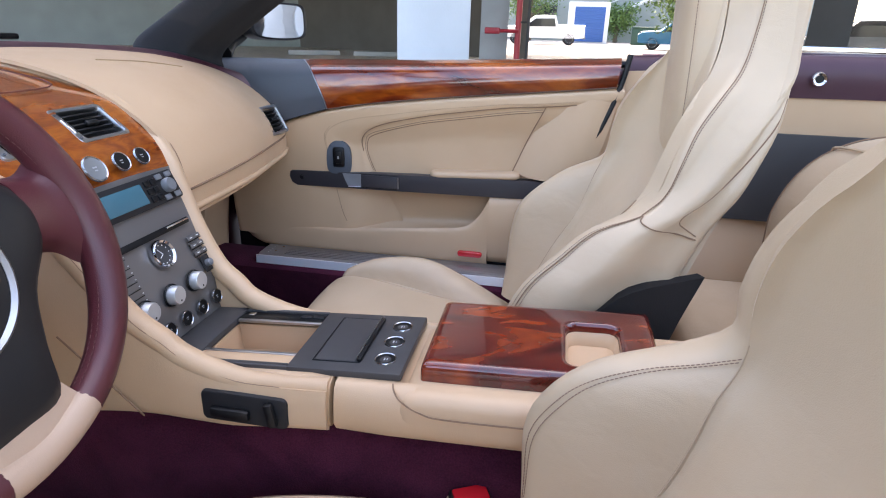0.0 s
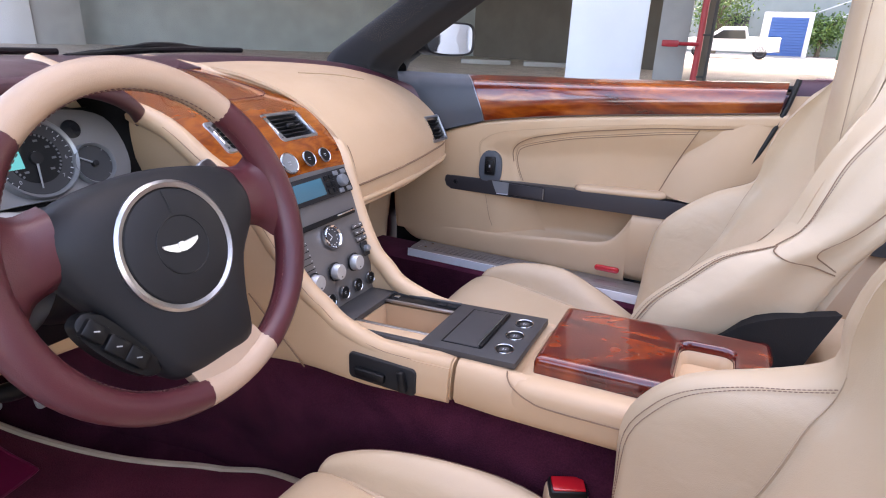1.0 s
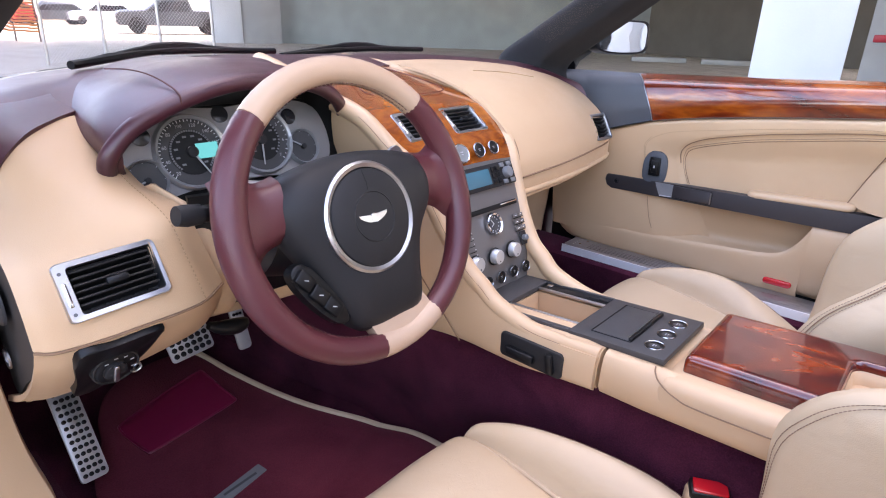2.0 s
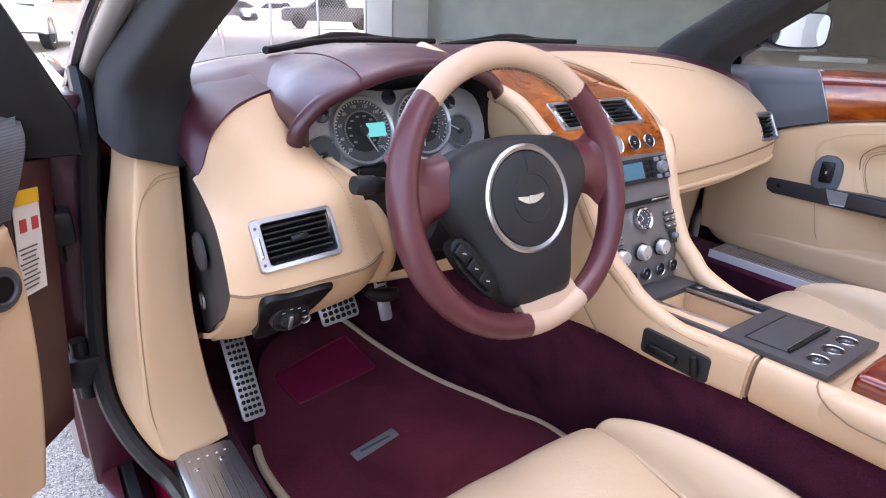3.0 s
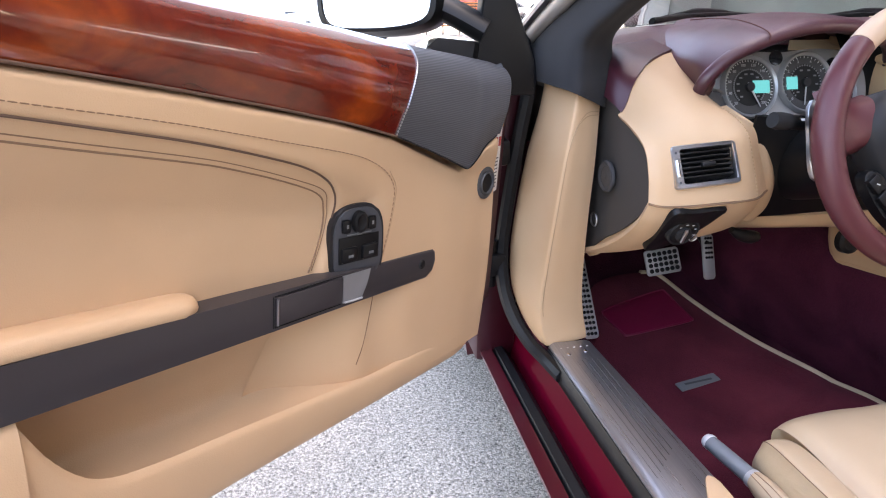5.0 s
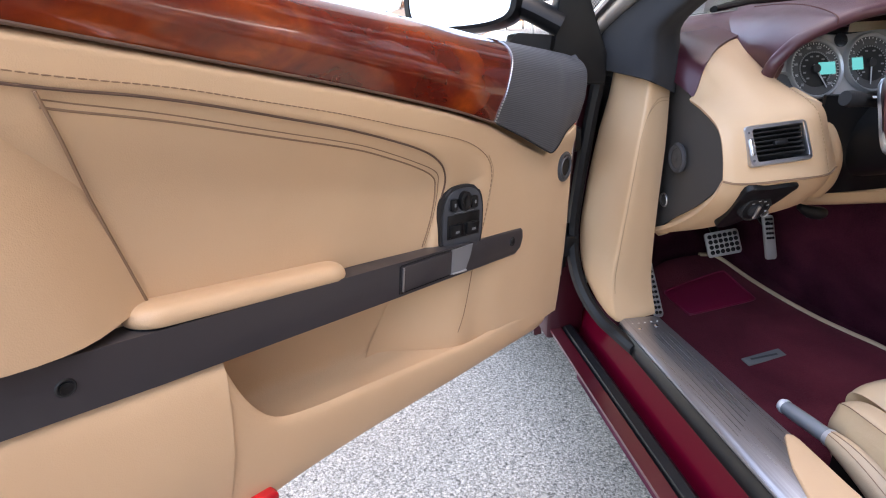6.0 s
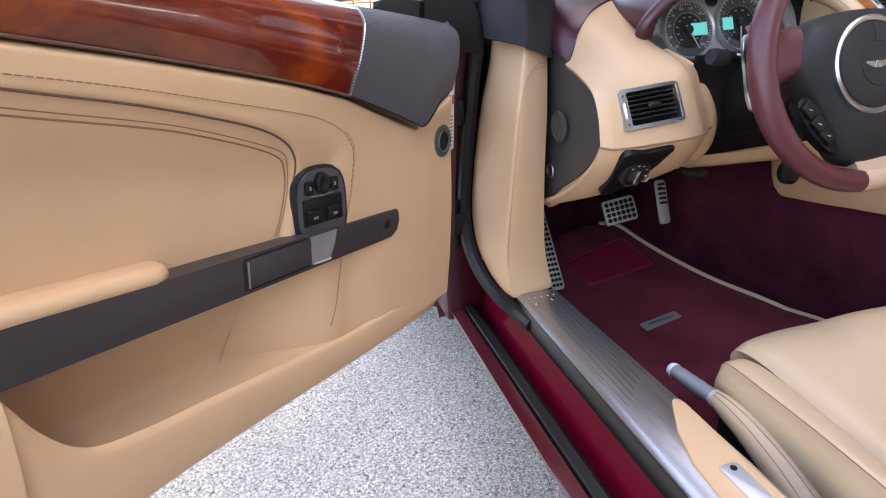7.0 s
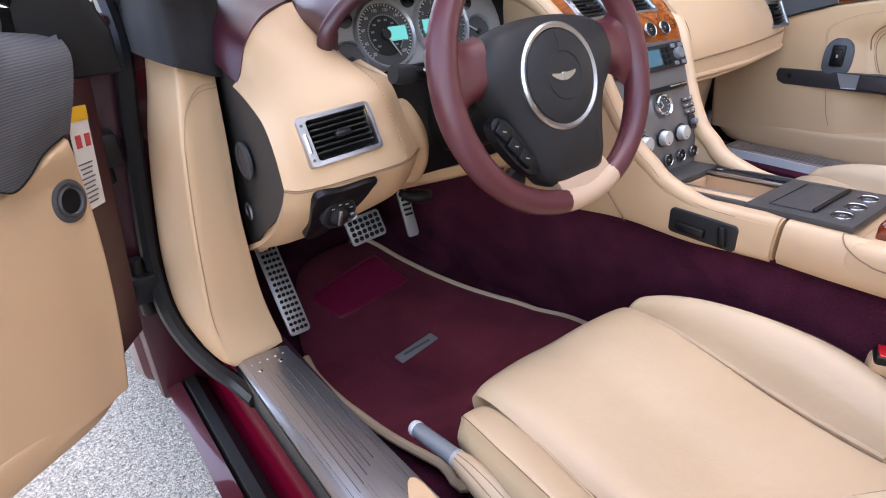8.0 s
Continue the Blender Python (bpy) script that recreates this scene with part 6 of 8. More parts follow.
# open tray lined in leather, with bright rails
bm = bmesh.new()
for c, sz in (((0.003, 0.0815, -0.050), (0.130, 0.147, 0.004)), ((-0.050, 0.0815, -0.028), (0.004, 0.147, 0.046)), ((0.052, 0.0815, -0.028), (0.004, 0.147, 0.046)), ((0.003, 0.153, -0.028), (0.130, 0.004, 0.046)), ((0.003, 0.010, -0.028), (0.130, 0.004, 0.046))):
    box(bm, c, sz, 0.001, tm)
part("tray", bm, TAN, con, "tan leather lined tray", smooth=False)
for x in (-0.044, 0.047):
    bm = bmesh.new()
    box(bm, (x, 0.0815, 0.003), (0.006, 0.136, 0.005), 0.0015, tm)
    part("tray_rail", bm, SATIN, con, "bright tray rail")
bm = bmesh.new()
box(bm, (-0.0585, 0.0815, 0.000), (0.022, 0.137, 0.010), 0.002, tm)
part("tray_lip", bm, TAN, con)
bm = bmesh.new()
box(bm, (0.0625, 0.0815, 0.002), (0.026, 0.137, 0.004), 0.001, tm)
sock = part("tray_slot", bm, BLACK, con, "black slot with small sockets")
for y in (0.135, 0.045, 0.025):
    bm = bmesh.new()
    box(bm, (0.0645, y, 0.005), (0.009, 0.018 if y < 0.05 else 0.011, 0.003), 0.001, tm)
    part("socket", bm, CHAR if y < 0.05 else CHROME, sock)
# sliding cover and three buttons
bm = prism(round_poly(0.120, 0.060, 0.003, 3, 0.002, -0.048), 0.006, 0.0085, 0.001, tm)
sl = part("sliding_cover", bm, PLATE_GREY, con, "charcoal sliding cover")
bm = bmesh.new()
box(bm, (0.002, -0.079, 0.0095), (0.120, 0.006, 0.006), 0.002, tm)
part("cover_grip", bm, BLACK, sl)
for x0, y0, x1, y1 in ((-0.059, -0.016, 0.063, -0.016), (-0.059, -0.081, -0.059, -0.016), (0.063, -0.081, 0.063, -0.016)):
    bm = tube(bmesh.new(), [tm @ V((x0, y0, 0.0073)), tm @ V((x1, y1, 0.0073))], 0.0011, 5)
    part("cover_gap", bm, BLACK, sl)
bm = bmesh.new()
tube(bm, [tm @ V((-0.057, -0.076, 0.0128)), tm @ V((0.061, -0.076, 0.0128))], 0.0008, 5)
part("grip_edge", bm, SATIN, sl)
for x in (-0.044, 0.002, 0.047):
    dial_button(frame_of((CX + x - 0.002, -0.231, 0.6182), (1, 0, 0), (0, 1, -0.068)), 0.0150, con, BLACK)

# seat switch panel on the driver's side
wm = Matrix.Translation((CX - 0.1110, 0, 0)) @ Matrix(((0, 0, -1, 0), (1, 0, 0, 0), (0, 1, 0, 0), (0, 0, 0, 1)))
bm = prism(round_poly(0.118, 0.044, 0.008, 4, -0.062, 0.562), -0.004, 0.003, 0.002, wm)
sp = part("seat_switch_panel", bm, CHAR, con, "charcoal seat switch panel")
bm = bmesh.new()
box(bm, (-0.044, 0.556, 0.006), (0.054, 0.015, 0.010), 0.004, wm @ pose(0, 0, 0, 0, 0, 0))
part("seat_slider", bm, BLACK, sp)
bm = bmesh.new()
box(bm, (0, 0, 0.008), (0.013, 0.034, 0.010), 0.004, wm @ Matrix.Translation((-0.101, 0.563, 0)) @ pose(0, 0, 0, 0, 0, -12))
part("seat_recliner", bm, BLACK, sp)

# armrest cushion and burl lid
rows = []
for y, top, ins in ((-0.2605, 0.588, 0.010), (-0.262, 0.597, 0.005), (-0.266, 0.604, 0.002), (-0.274, 0.6085, 0.0005), (-0.29, 0.6105, 0.0), (-0.34, 0.6125, 0.0), (-0.45, 0.617, 0.0), (-0.60, 0.622, 0.0), (-0.72, 0.628, 0.0)):
    prof = []
    for x, z in ((0.1045, 0.560), (0.1060, top - 0.030), (0.1055, top - 0.016), (0.1020, top - 0.007), (0.0955, top - 0.002), (0.086, top)):
        prof.append((x - ins, z))
    rows.append([V((CX - x, y, z)) for x, z in prof] + [V((CX + x, y, z)) for x, z in reversed(prof)])
bm = bmesh.new()
grid_faces(bm, rows, closed_u=True, cap=True)
arm = part("armrest", bm, TAN, con, "tan leather armrest base", angle=60)
part("armrest_seam", seam(bez([(CX - 0.1065, -0.70, 0.604), (CX - 0.107, -0.5, 0.592), (CX - 0.107, -0.33, 0.584), (CX - 0.106, -0.29, 0.588), (CX - 0.1045, -0.266, 0.600), (CX - 0.098, -0.256, 0.609), (CX - 0.088, -0.252, 0.6125)], 6), 0.0011), SEAM, con)
# lid: frame around a cup recess at the rear
lm_ = frame_of((CX + 0.024, -0.43, 0.6310), (1, 0.0, 0.03), (0.0, 0.3, -0.014))
L0, L1, W0, W1 = -0.148, 0.148, -0.094, 0.084
bm = bmesh.new()
outer = round_poly(W1 - W0, L1 - L0, 0.007, 4, (W0 + W1) / 2, 0)
hw, hh, hx, hy = 0.104, 0.070, -0.016, -0.066
hole = round_poly(hw, hh, 0.016, 4, hx, hy)
def shrunk(pl, cx, cy, by):
    """The same outline drawn in (or out) by a margin."""
    w = max(p[0] for p in pl) - cx
    h = max(p[1] for p in pl) - cy
    return [((p[0] - cx) * (1 - by / w) + cx, (p[1] - cy) * (1 - by / h) + cy) for p in pl]


wm_ = (W0 + W1) / 2
rows = [[lm_ @ V((a, b, z)) for a, b in pl] for pl, z in ((hole, -0.022), (outer, -0.022), (shrunk(outer, wm_, 0, -0.001), -0.010), (outer, 0.004), (shrunk(outer, wm_, 0, 0.0016), 0.0095), (shrunk(outer, wm_, 0, 0.0045), 0.0128), (shrunk(outer, wm_, 0, 0.0085), 0.0142), (shrunk(outer, wm_, 0, 0.012), 0.0145), (shrunk(outer, wm_, 0, 0.015), 0.0145), (shrunk(hole, hx, hy, -0.008), 0.0145), (shrunk(hole, hx, hy, -0.005), 0.0145), (shrunk(hole, hx, hy, -0.002), 0.0130), (hole, 0.009))]
grid_faces(bm, rows, closed_u=True, closed_v=True)
lid = part("armrest_lid", bm, WOOD_LID, con, "glossy red burl wood lid with cup opening")
bm = bmesh.new()
cup = [[lm_ @ V(((a - hx) * k + hx, (b - hy) * k + hy, z)) for a, b in hole] for k, z in ((0.985, 0.002), (0.90, -0.006), (0.86, -0.02), (0.84, -0.085), (0.2, -0.088))]
grid_faces(bm, cup, closed_u=True)
part("cup_liner", bm, TAN, lid, "tan leather cup recess")
bm = bmesh.new()
box(bm, (hx - 0.030, hy + 0.036, -0.012), (0.030, 0.016, 0.004), 0.002, lm_)
part("cup_clip", bm, BLACK, lid)

# ---- steering wheel ----
WC, WT = V((-0.368, 0.035, 0.835)), radians(18.1)
sw = thing("steering_wheel", "burgundy and tan leather steering wheel with charcoal hub", "steering wheel", WC)
wf = frame_of(WC, (1, 0, 0), (0, math.sin(WT), math.cos(WT)))  # x right, y up the wheel, z to the driver
RIM = 0.173


def rim_pt(deg, r=RIM, z=0.0):
    a = radians(deg)
    k = 1.0 - 0.035 * max(0.0, math.cos(a + math.pi / 2)) ** 6
    return wf @ V((r * k * math.cos(a), r * k * math.sin(a), z))


def rim_arc(a0, a1, name, material, label, parent):
    n = max(6, int(abs(a1 - a0) / 5))
    pts = [rim_pt(a0 + (a1 - a0) * k / n) for k in range(n + 1)]
    thick = [0.0168 + 0.0022 * max(0, math.cos(radians((a0 + (a1 - a0) * k / n) * 2))) for k in range(n + 1)]
    bm = bmesh.new()
    tube(bm, pts, thick, 14)
    return part(name, bm, material, parent, label)


rim = rim_arc(46, 134, "rim_top", CREAM_WHEEL, "tan leather rim section", sw)
r2 = rim_arc(134, 263, "rim_side", BURG, "burgundy leather rim section", sw)
rim_arc(263, 297, "rim_foot", CREAM_WHEEL, "tan leather rim section", sw)
r3 = rim_arc(297, 406, "rim_side", BURG, "burgundy leather rim section", sw)
for a0, a1 in ((-60, 44), (48, 132), (136, 260)):
    for off in (-0.0035, 0.0035):
        part("rim_stitch", stitches([rim_pt(a, RIM - 0.0168, 0.002 + off) for a in range(a0, a1, 3)], 0.006, 0.0006), THREAD, r2 if a0 > 100 else r3 if a0 < 0 else rim)
# spokes and hub
HUB = [(-0.122, 0.030), (-0.102, 0.058), (-0.06, 0.071), (0.0, 0.076), (0.06, 0.071), (0.102, 0.058), (0.122, 0.030), (0.116, -0.004), (0.088, -0.042), (0.072, -0.09), (0.060, -0.138), (0.02, -0.147), (-0.025, -0.145), (-0.052, -0.128), (-0.088, -0.055), (-0.116, -0.004)]
bm = bmesh.new()
hp = smooth_poly(HUB, 4)
rows = [[wf @ V((a * k, b * k - 0.0, z)) for a, b in hp] for k, z in ((0.86, -0.045), (0.98, -0.03), (1.0, -0.012), (0.97, 0.004), (0.85, 0.016), (0.6, 0.023), (0.3, 0.025), (0.05, 0.026))]
grid_faces(bm, rows, closed_u=True, cap=True)
hub = part("hub_cover", bm, CHAR, sw, "charcoal leather airbag hub", angle=60)
part("hub_ring", ring_loop(wf @ Matrix.Translation((-0.008, -0.006, 0.020)), 0.0675, 0.060, 0.006, 48), SATIN, hub, "satin silver hub ring")
part("hub_pad", lathe([(0.060, 0.014), (0.058, 0.019), (0.046, 0.023), (0.03, 0.0245), (0, 0.025)], 40, wf @ Matrix.Translation((-0.008, -0.006, 0.006))), CHAR, hub)
part("hub_circle", tube(bmesh.new(), [wf @ V((-0.008 + 0.030 * math.cos(a * math.pi / 16), -0.006 + 0.030 * math.sin(a * math.pi / 16), 0.0306)) for a in range(32)], 0.0006, 4, True), BLACK, hub)
part("hub_split", seam([wf @ V((-0.010, 0.026 + 0.005 * k, 0.0306 - 0.0013 * max(0, k - 2))) for k in range(6)], 0.0005), BLACK, hub)
# winged emblem as plain shapes
bm = bmesh.new()
em_ = wf @ Matrix.Translation((-0.011, -0.007, 0.0302))
for s in (1, -1):
    prism([(s * 0.003, 0.004), (s * 0.022, 0.006), (s * 0.021, 0.002), (s * 0.016, -0.001), (s * 0.009, -0.004), (s * 0.003, -0.006)], 0.0, 0.0022, 0.0006, em_, 1, bm)
prism(round_poly(0.008, 0.010, 0.002), 0.0, 0.0026, 0.0006, em_, 1, bm)
part("emblem", bm, BEZEL, hub, "silver winged emblem shape")
for s in (1, -1):
    net = [[wf @ V((s * 0.103, 0.064, -0.016)), wf @ V((s * 0.130, 0.060, -0.014)), wf @ V((s * 0.152, 0.074, -0.010)), wf @ V((s * 0.166, 0.074, 0.0))], [wf @ V((s * 0.106, 0.052, 0.004)), wf @ V((s * 0.134, 0.048, 0.002)), wf @ V((s * 0.153, 0.052, 0.006)), wf @ V((s * 0.170, 0.050, 0.010))], [wf @ V((s * 0.110, 0.026, 0.009)), wf @ V((s * 0.136, 0.020, 0.006)), wf @ V((s * 0.155, 0.016, 0.009)), wf @ V((s * 0.173, 0.012, 0.012))], [wf @ V((s * 0.109, 0.002, 0.004)), wf @ V((s * 0.136, -0.006, 0.001)), wf @ V((s * 0.154, -0.016, 0.004)), wf @ V((s * 0.170, -0.024, 0.008))], [wf @ V((s * 0.106, -0.010, -0.016)), wf @ V((s * 0.134, -0.018, -0.014)), wf @ V((s * 0.151, -0.036, -0.010)), wf @ V((s * 0.164, -0.046, 0.0))]]
    part("side_spoke", patch(net, 5, 5, 0.022), BURG, sw, "burgundy leather spoke")
net = [[wf @ V((-0.035, -0.125, 0.004)), wf @ V((0.01, -0.13, 0.008)), wf @ V((0.062, -0.118, 0.004))], [wf @ V((-0.026, -0.15, 0.006)), wf @ V((0.02, -0.15, 0.010)), wf @ V((0.072, -0.138, 0.006))], [wf @ V((-0.018, -0.170, 0.006)), wf @ V((0.03, -0.168, 0.010)), wf @ V((0.078, -0.152, 0.006))]]
part("lower_spoke", patch(net, 5, 5, 0.022), CREAM_WHEEL, sw, "tan leather lower spoke")
# thumb switches on the lower left
kf = wf @ Matrix.Translation((-0.089, -0.078, 0.001)) @ Matrix.Diagonal((0.78, 0.78, 1, 1)) @ Matrix.Translation((0.092, 0.080, 0))
bm = prism(smooth_poly([(-0.132, -0.035), (-0.108, -0.030), (-0.075, -0.075), (-0.052, -0.125), (-0.068, -0.134), (-0.100, -0.105), (-0.128, -0.062)], 4), -0.012, 0.004, 0.004, kf)
part("switch_base", bm, BLACK, sw, "black thumb switch base")
for k, (x, y) in enumerate(((-0.116, -0.052), (-0.098, -0.079), (-0.080, -0.102))):
    bm = bmesh.new()
    box(bm, (0, 0, 0), (0.030, 0.022, 0.012), 0.003, kf @ Matrix.Translation((x, y, 0.004)) @ pose(0, 0, 0, 0, 0, -50))
    kb = part("wheel_key", bm, BLACK, sw, "black thumb switch")
    bm = bmesh.new()
    box(bm, (0, 0, 0.0063), (0.007, 0.0016, 0.0005), 0, kf @ Matrix.Translation((x, y, 0.004)) @ pose(0, 0, 0, 0, 0, -20))
    part("key_symbol", bm, GREY_MK, kb, smooth=False)
# column, paddles and stalk
bm = bmesh.new()
tube(bm, [WC + V((0, 0.03, -0.01)), WC + V((0, 0.12, -0.045)), WC + V((0, 0.30, -0.10))], [0.062, 0.07, 0.075], 20)
part("column", bm, BLACK, sw, "black steering column shroud")
for s in (1, -1):
    tip = [(0.085, 0.050), (0.116, 0.076), (0.131, 0.066), (0.137, 0.035), (0.12, 0.0), (0.09, -0.01)] if s > 0 else [(-0.085, 0.055), (-0.150, 0.064), (-0.157, 0.012), (-0.152, -0.042), (-0.12, -0.04), (-0.09, 0.0)]
    bm = prism(smooth_poly(tip, 4), -0.052, -0.046, 0.001, wf)
    part("paddle", bm, SATIN, sw, "silver shift paddle")
stalk = thing("column_stalk", "black indicator stalk with knurled end", "stalk", (-0.5, 0.12, 0.84))
bm = bmesh.new()
tube(bm, [(-0.43, 0.14, 0.835), (-0.49, 0.125, 0.842), (-0.525, 0.118, 0.848), (-0.555, 0.114, 0.853)], [0.008, 0.0085, 0.010, 0.009], 14)
part("lever", bm, BLACK, stalk)
bm = bmesh.new()
tube(bm, [(-0.535, 0.116, 0.850), (-0.552, 0.114, 0.852), (-0.563, 0.113, 0.854)], [0.0115, 0.0125, 0.011], 16)
part("knob", bm, CHAR, stalk)
bm = bmesh.new()
for x, y, z, w in ((-0.516, 0.1118, 0.8528, 0.010), (-0.494, 0.1165, 0.8494, 0.004), (-0.488, 0.1172, 0.8485, 0.004)):
    box(bm, (0, 0, 0), (w, 0.0035, 0.0010), 0, pose(x, y, z, 53, 0, -8))
part("stalk_symbol", bm, WHITE_MK, stalk, smooth=False)


# ---- doors: built in a plane of (s rearward, h up, d inward) from the tip of the pull bar ----
def door(name, label, m, driver):
    th = thing(name, label, "car door", m @ V((0.3, -0.2, -0.05)))
    L = lambda s, h, d: m @ V((s, h, d))

    # painted shell and its front face
    shell = [(-0.19, 0.258), (-0.185, 0.10), (-0.18, -0.12), (-0.150, -0.215), (-0.06, -0.25), (0.30, -0.262), (0.80, -0.245), (0.93, -0.15), (0.95, 0.0), (0.90, 0.16), (0.855, 0.288), (0.40, 0.270), (0.07, 0.260)]
    part("shell", prism(shell, -0.19, -0.09, 0.012, m), PAINT, th, "burgundy painted door shell")

    # lower card with the map pocket lip
    def band(top, bot, d_top, d_mid, d_bot, name, material, label="", thick=0.012, roll=0.0):
        """A padded band between two lines, bulging between them."""
        net = [[], [], [], [], []]
        for (s0, h0), (s1, h1) in zip(top, bot):
            for k, (f, d) in enumerate(((0.0, d_top), (0.12, d_top * 0.5 + d_mid * 0.5 + 0.002), (0.5, d_mid), (0.88, d_bot * 0.5 + d_mid * 0.5 + 0.002), (1.0, d_bot))):
                net[k].append(L(s0 + (s1 - s0) * f, h0 + (h1 - h0) * f, d - 0.013 * max(0.0, (-0.10 - s0) / 0.07)))
        return part(name, patch(net, 4, 3, thick), material, th, label)

    ss = (-0.172, -0.10, 0.0, 0.13, 0.26, 0.36, 0.44, 0.490, 0.522, 0.545)
    hs = (-0.155, -0.156, -0.157, -0.157, -0.146, -0.137, -0.130, -0.118, -0.085, -0.040)
    hb = (-0.204, -0.209, -0.210, -0.209, -0.207, -0.206, -0.208, -0.212, -0.215, -0.218) if driver else (-0.19, -0.222, -0.228, -0.228, -0.228, -0.229, -0.230, -0.231, -0.232, -0.232)
    band(list(zip(ss, hs)), [(s if s > -0.15 else -0.160, h) for s, h in zip(ss, hb)], 0.000, 0.005, -0.006, "lower_card", TAN, "tan leather lower door card")
    # rear lower card below the bar
    rs = (0.545, 0.60, 0.70, 0.80, 0.90)
    band([(s, -0.034 + 0.02 * (s - 0.545)) for s in rs], [(s, h) for s, h in zip(rs, (-0.222, -0.222, -0.220, -0.21, -0.17))], 0.000, 0.012, -0.02, "rear_card", TAN, "tan leather lower door card")
    # pocket inside wall and floor
    net = [[L(0.16, -0.030, -0.030), L(0.250, -0.040, -0.0435), L(0.45, -0.035, -0.06), L(0.56, -0.030, -0.05)], [L(0.165, -0.10, -0.034), L(0.280, -0.098, -0.0512), L(0.45, -0.09, -0.062), L(0.56, -0.09, -0.06)], [L(0.17, -0.138, -0.04), L(0.302, -0.138, -0.0528), L(0.45, -0.134, -0.064), L(0.56, -0.13, -0.06)], [L(0.14, -0.160, -0.006), L(0.30, -0.160, -0.008), L(0.45, -0.155, -0.008), L(0.56, -0.150, -0.008)]]
    part("pocket", patch(net, 4, 4, 0.006), TAN, th, "tan leather map pocket")
    # one leather card from the front edge up to the wood, rolling into the recess and the map pocket
    def step_(a, lo, hi):
        t_ = np.clip((a - lo) / (hi - lo), 0.0, 1.0)
        return t_ * t_ * (3 - 2 * t_)

    def inside(line, S_, H_):
        """How far inside a line (closed along the foot of the card) each place lies; negative outside."""
        p = np.array([(q.x, q.y) for q in bez([(a, b, 0) for a, b in line], 5)])
        near_ = np.full(S_.shape, 9.0)
        for (x0, y0), (x1, y1) in zip(p, p[1:]):
            f = np.clip(((S_ - x0) * (x1 - x0) + (H_ - y0) * (y1 - y0)) / ((x1 - x0) ** 2 + (y1 - y0) ** 2), 0, 1)
            near_ = np.minimum(near_, np.hypot(S_ - x0 - f * (x1 - x0), H_ - y0 - f * (y1 - y0)))
        ring = np.vstack([p, [(0.9, -0.03)]])
        odd = np.zeros(S_.shape, bool)
        for (x0, y0), (x1, y1) in zip(ring, np.roll(ring, -1, 0)):
            if y0 != y1:
                odd ^= ((y0 > H_) != (y1 > H_)) & (S_ < (x1 - x0) * (H_ - y0) / (y1 - y0) + x0)
        return np.where(odd, near_, -near_)

    OUTER = [(0.86, 0.228), (0.74, 0.214), (0.66, 0.206), (0.58, 0.201), (0.51, 0.193), (0.41, 0.181), (0.30, 0.164), (0.20, 0.148), (0.155, 0.136), (0.122, 0.119), (0.106, 0.096), (0.110, 0.062), (0.119, 0.028), (0.127, 0.006), (0.136, -0.03)]
    EDGE_ = [(0.86, 0.222), (0.74, 0.206), (0.66, 0.198), (0.60, 0.194), (0.54, 0.187), (0.465, 0.176), (0.40, 0.166), (0.33, 0.152), (0.265, 0.136), (0.226, 0.119), (0.207, 0.102), (0.200, 0.084), (0.203, 0.060), (0.214, 0.020), (0.235, -0.03)]
    TRIM = [(-0.25, 0.169), (-0.149, 0.168), (-0.136, 0.166), (-0.100, 0.151), (-0.071, 0.130), (-0.048, 0.119), (-0.026, 0.125), (0.04, 0.146), (0.116, 0.168), (0.22, 0.186), (0.40, 0.209), (0.60, 0.229), (0.86, 0.254)]

    def front_edge(H_):
        return -0.172 - 0.013 * np.maximum(0.0, 1 - ((H_ + 0.04) / 0.16) ** 2) + 0.022 * step_(H_, 0.10, 0.16)

    def card(S_, H_):
        d_ = 0.003 + 0.008 * step_(H_, 0.08, 0.19) * step_(S_, -0.02, 0.25) + 0.003 * step_(S_, -0.16, -0.08) * step_(-S_, -0.05, 0.06)
        d_ = d_ + 0.014 * step_(H_, 0.10, 0.15) * step_(-S_, 0.0, 0.10)
        up_ = d_ - 0.015 * step_(inside(OUTER, S_, H_), 0.010, 0.085)
        into = inside(EDGE_, S_, H_)
        crease = step_(-np.abs(into), -0.006, 0.0)
        up_ = up_ - 0.006 * step_(into, -0.003, 0.006) - 0.004 * step_(into, 0.0, 0.12) - 0.0015 * crease
        low = d_ - 0.009 * step_(S_, 0.04, 0.13) - 0.046 * step_(S_, 0.135, 0.30)
        w_ = step_(H_, -0.026, -0.006)
        out = up_ * w_ + low * (1 - w_)
        edge_s = front_edge(H_)
        out = out - 0.016 * (1 - np.clip((S_ - edge_s) / 0.012, 0, 1)) ** 2
        trim = np.interp(S_, [a for a, b in TRIM], [b for a, b in TRIM])
        return out - 0.034 * step_(H_ - trim, -0.009, 0.006)

    fine_ = 1.0 if driver else 0.6
    hs_ = np.linspace(-0.19, 0.255, int(148 * fine_))
    cut_ = hs_[np.argmin(np.abs(hs_ + 0.027))]
    for nm, sel, far in (("upper_card", hs_ >= cut_, 0.845), ("front_card", hs_ <= cut_, 0.30)):
        hh_ = hs_[sel]
        e_ = front_edge(hh_)
        u_ = np.linspace(0, 1, int((280 if far > 0.5 else 130) * fine_))
        end = far if far > 0.5 else (0.252 + 0.55 * (-0.045 - hh_))[:, None]
        SS = e_[:, None] + (end - e_[:, None]) * u_[None, :]
        HH = np.repeat(hh_[:, None], len(u_), 1)
        DD = card(SS, HH)
        bm = bmesh.new()
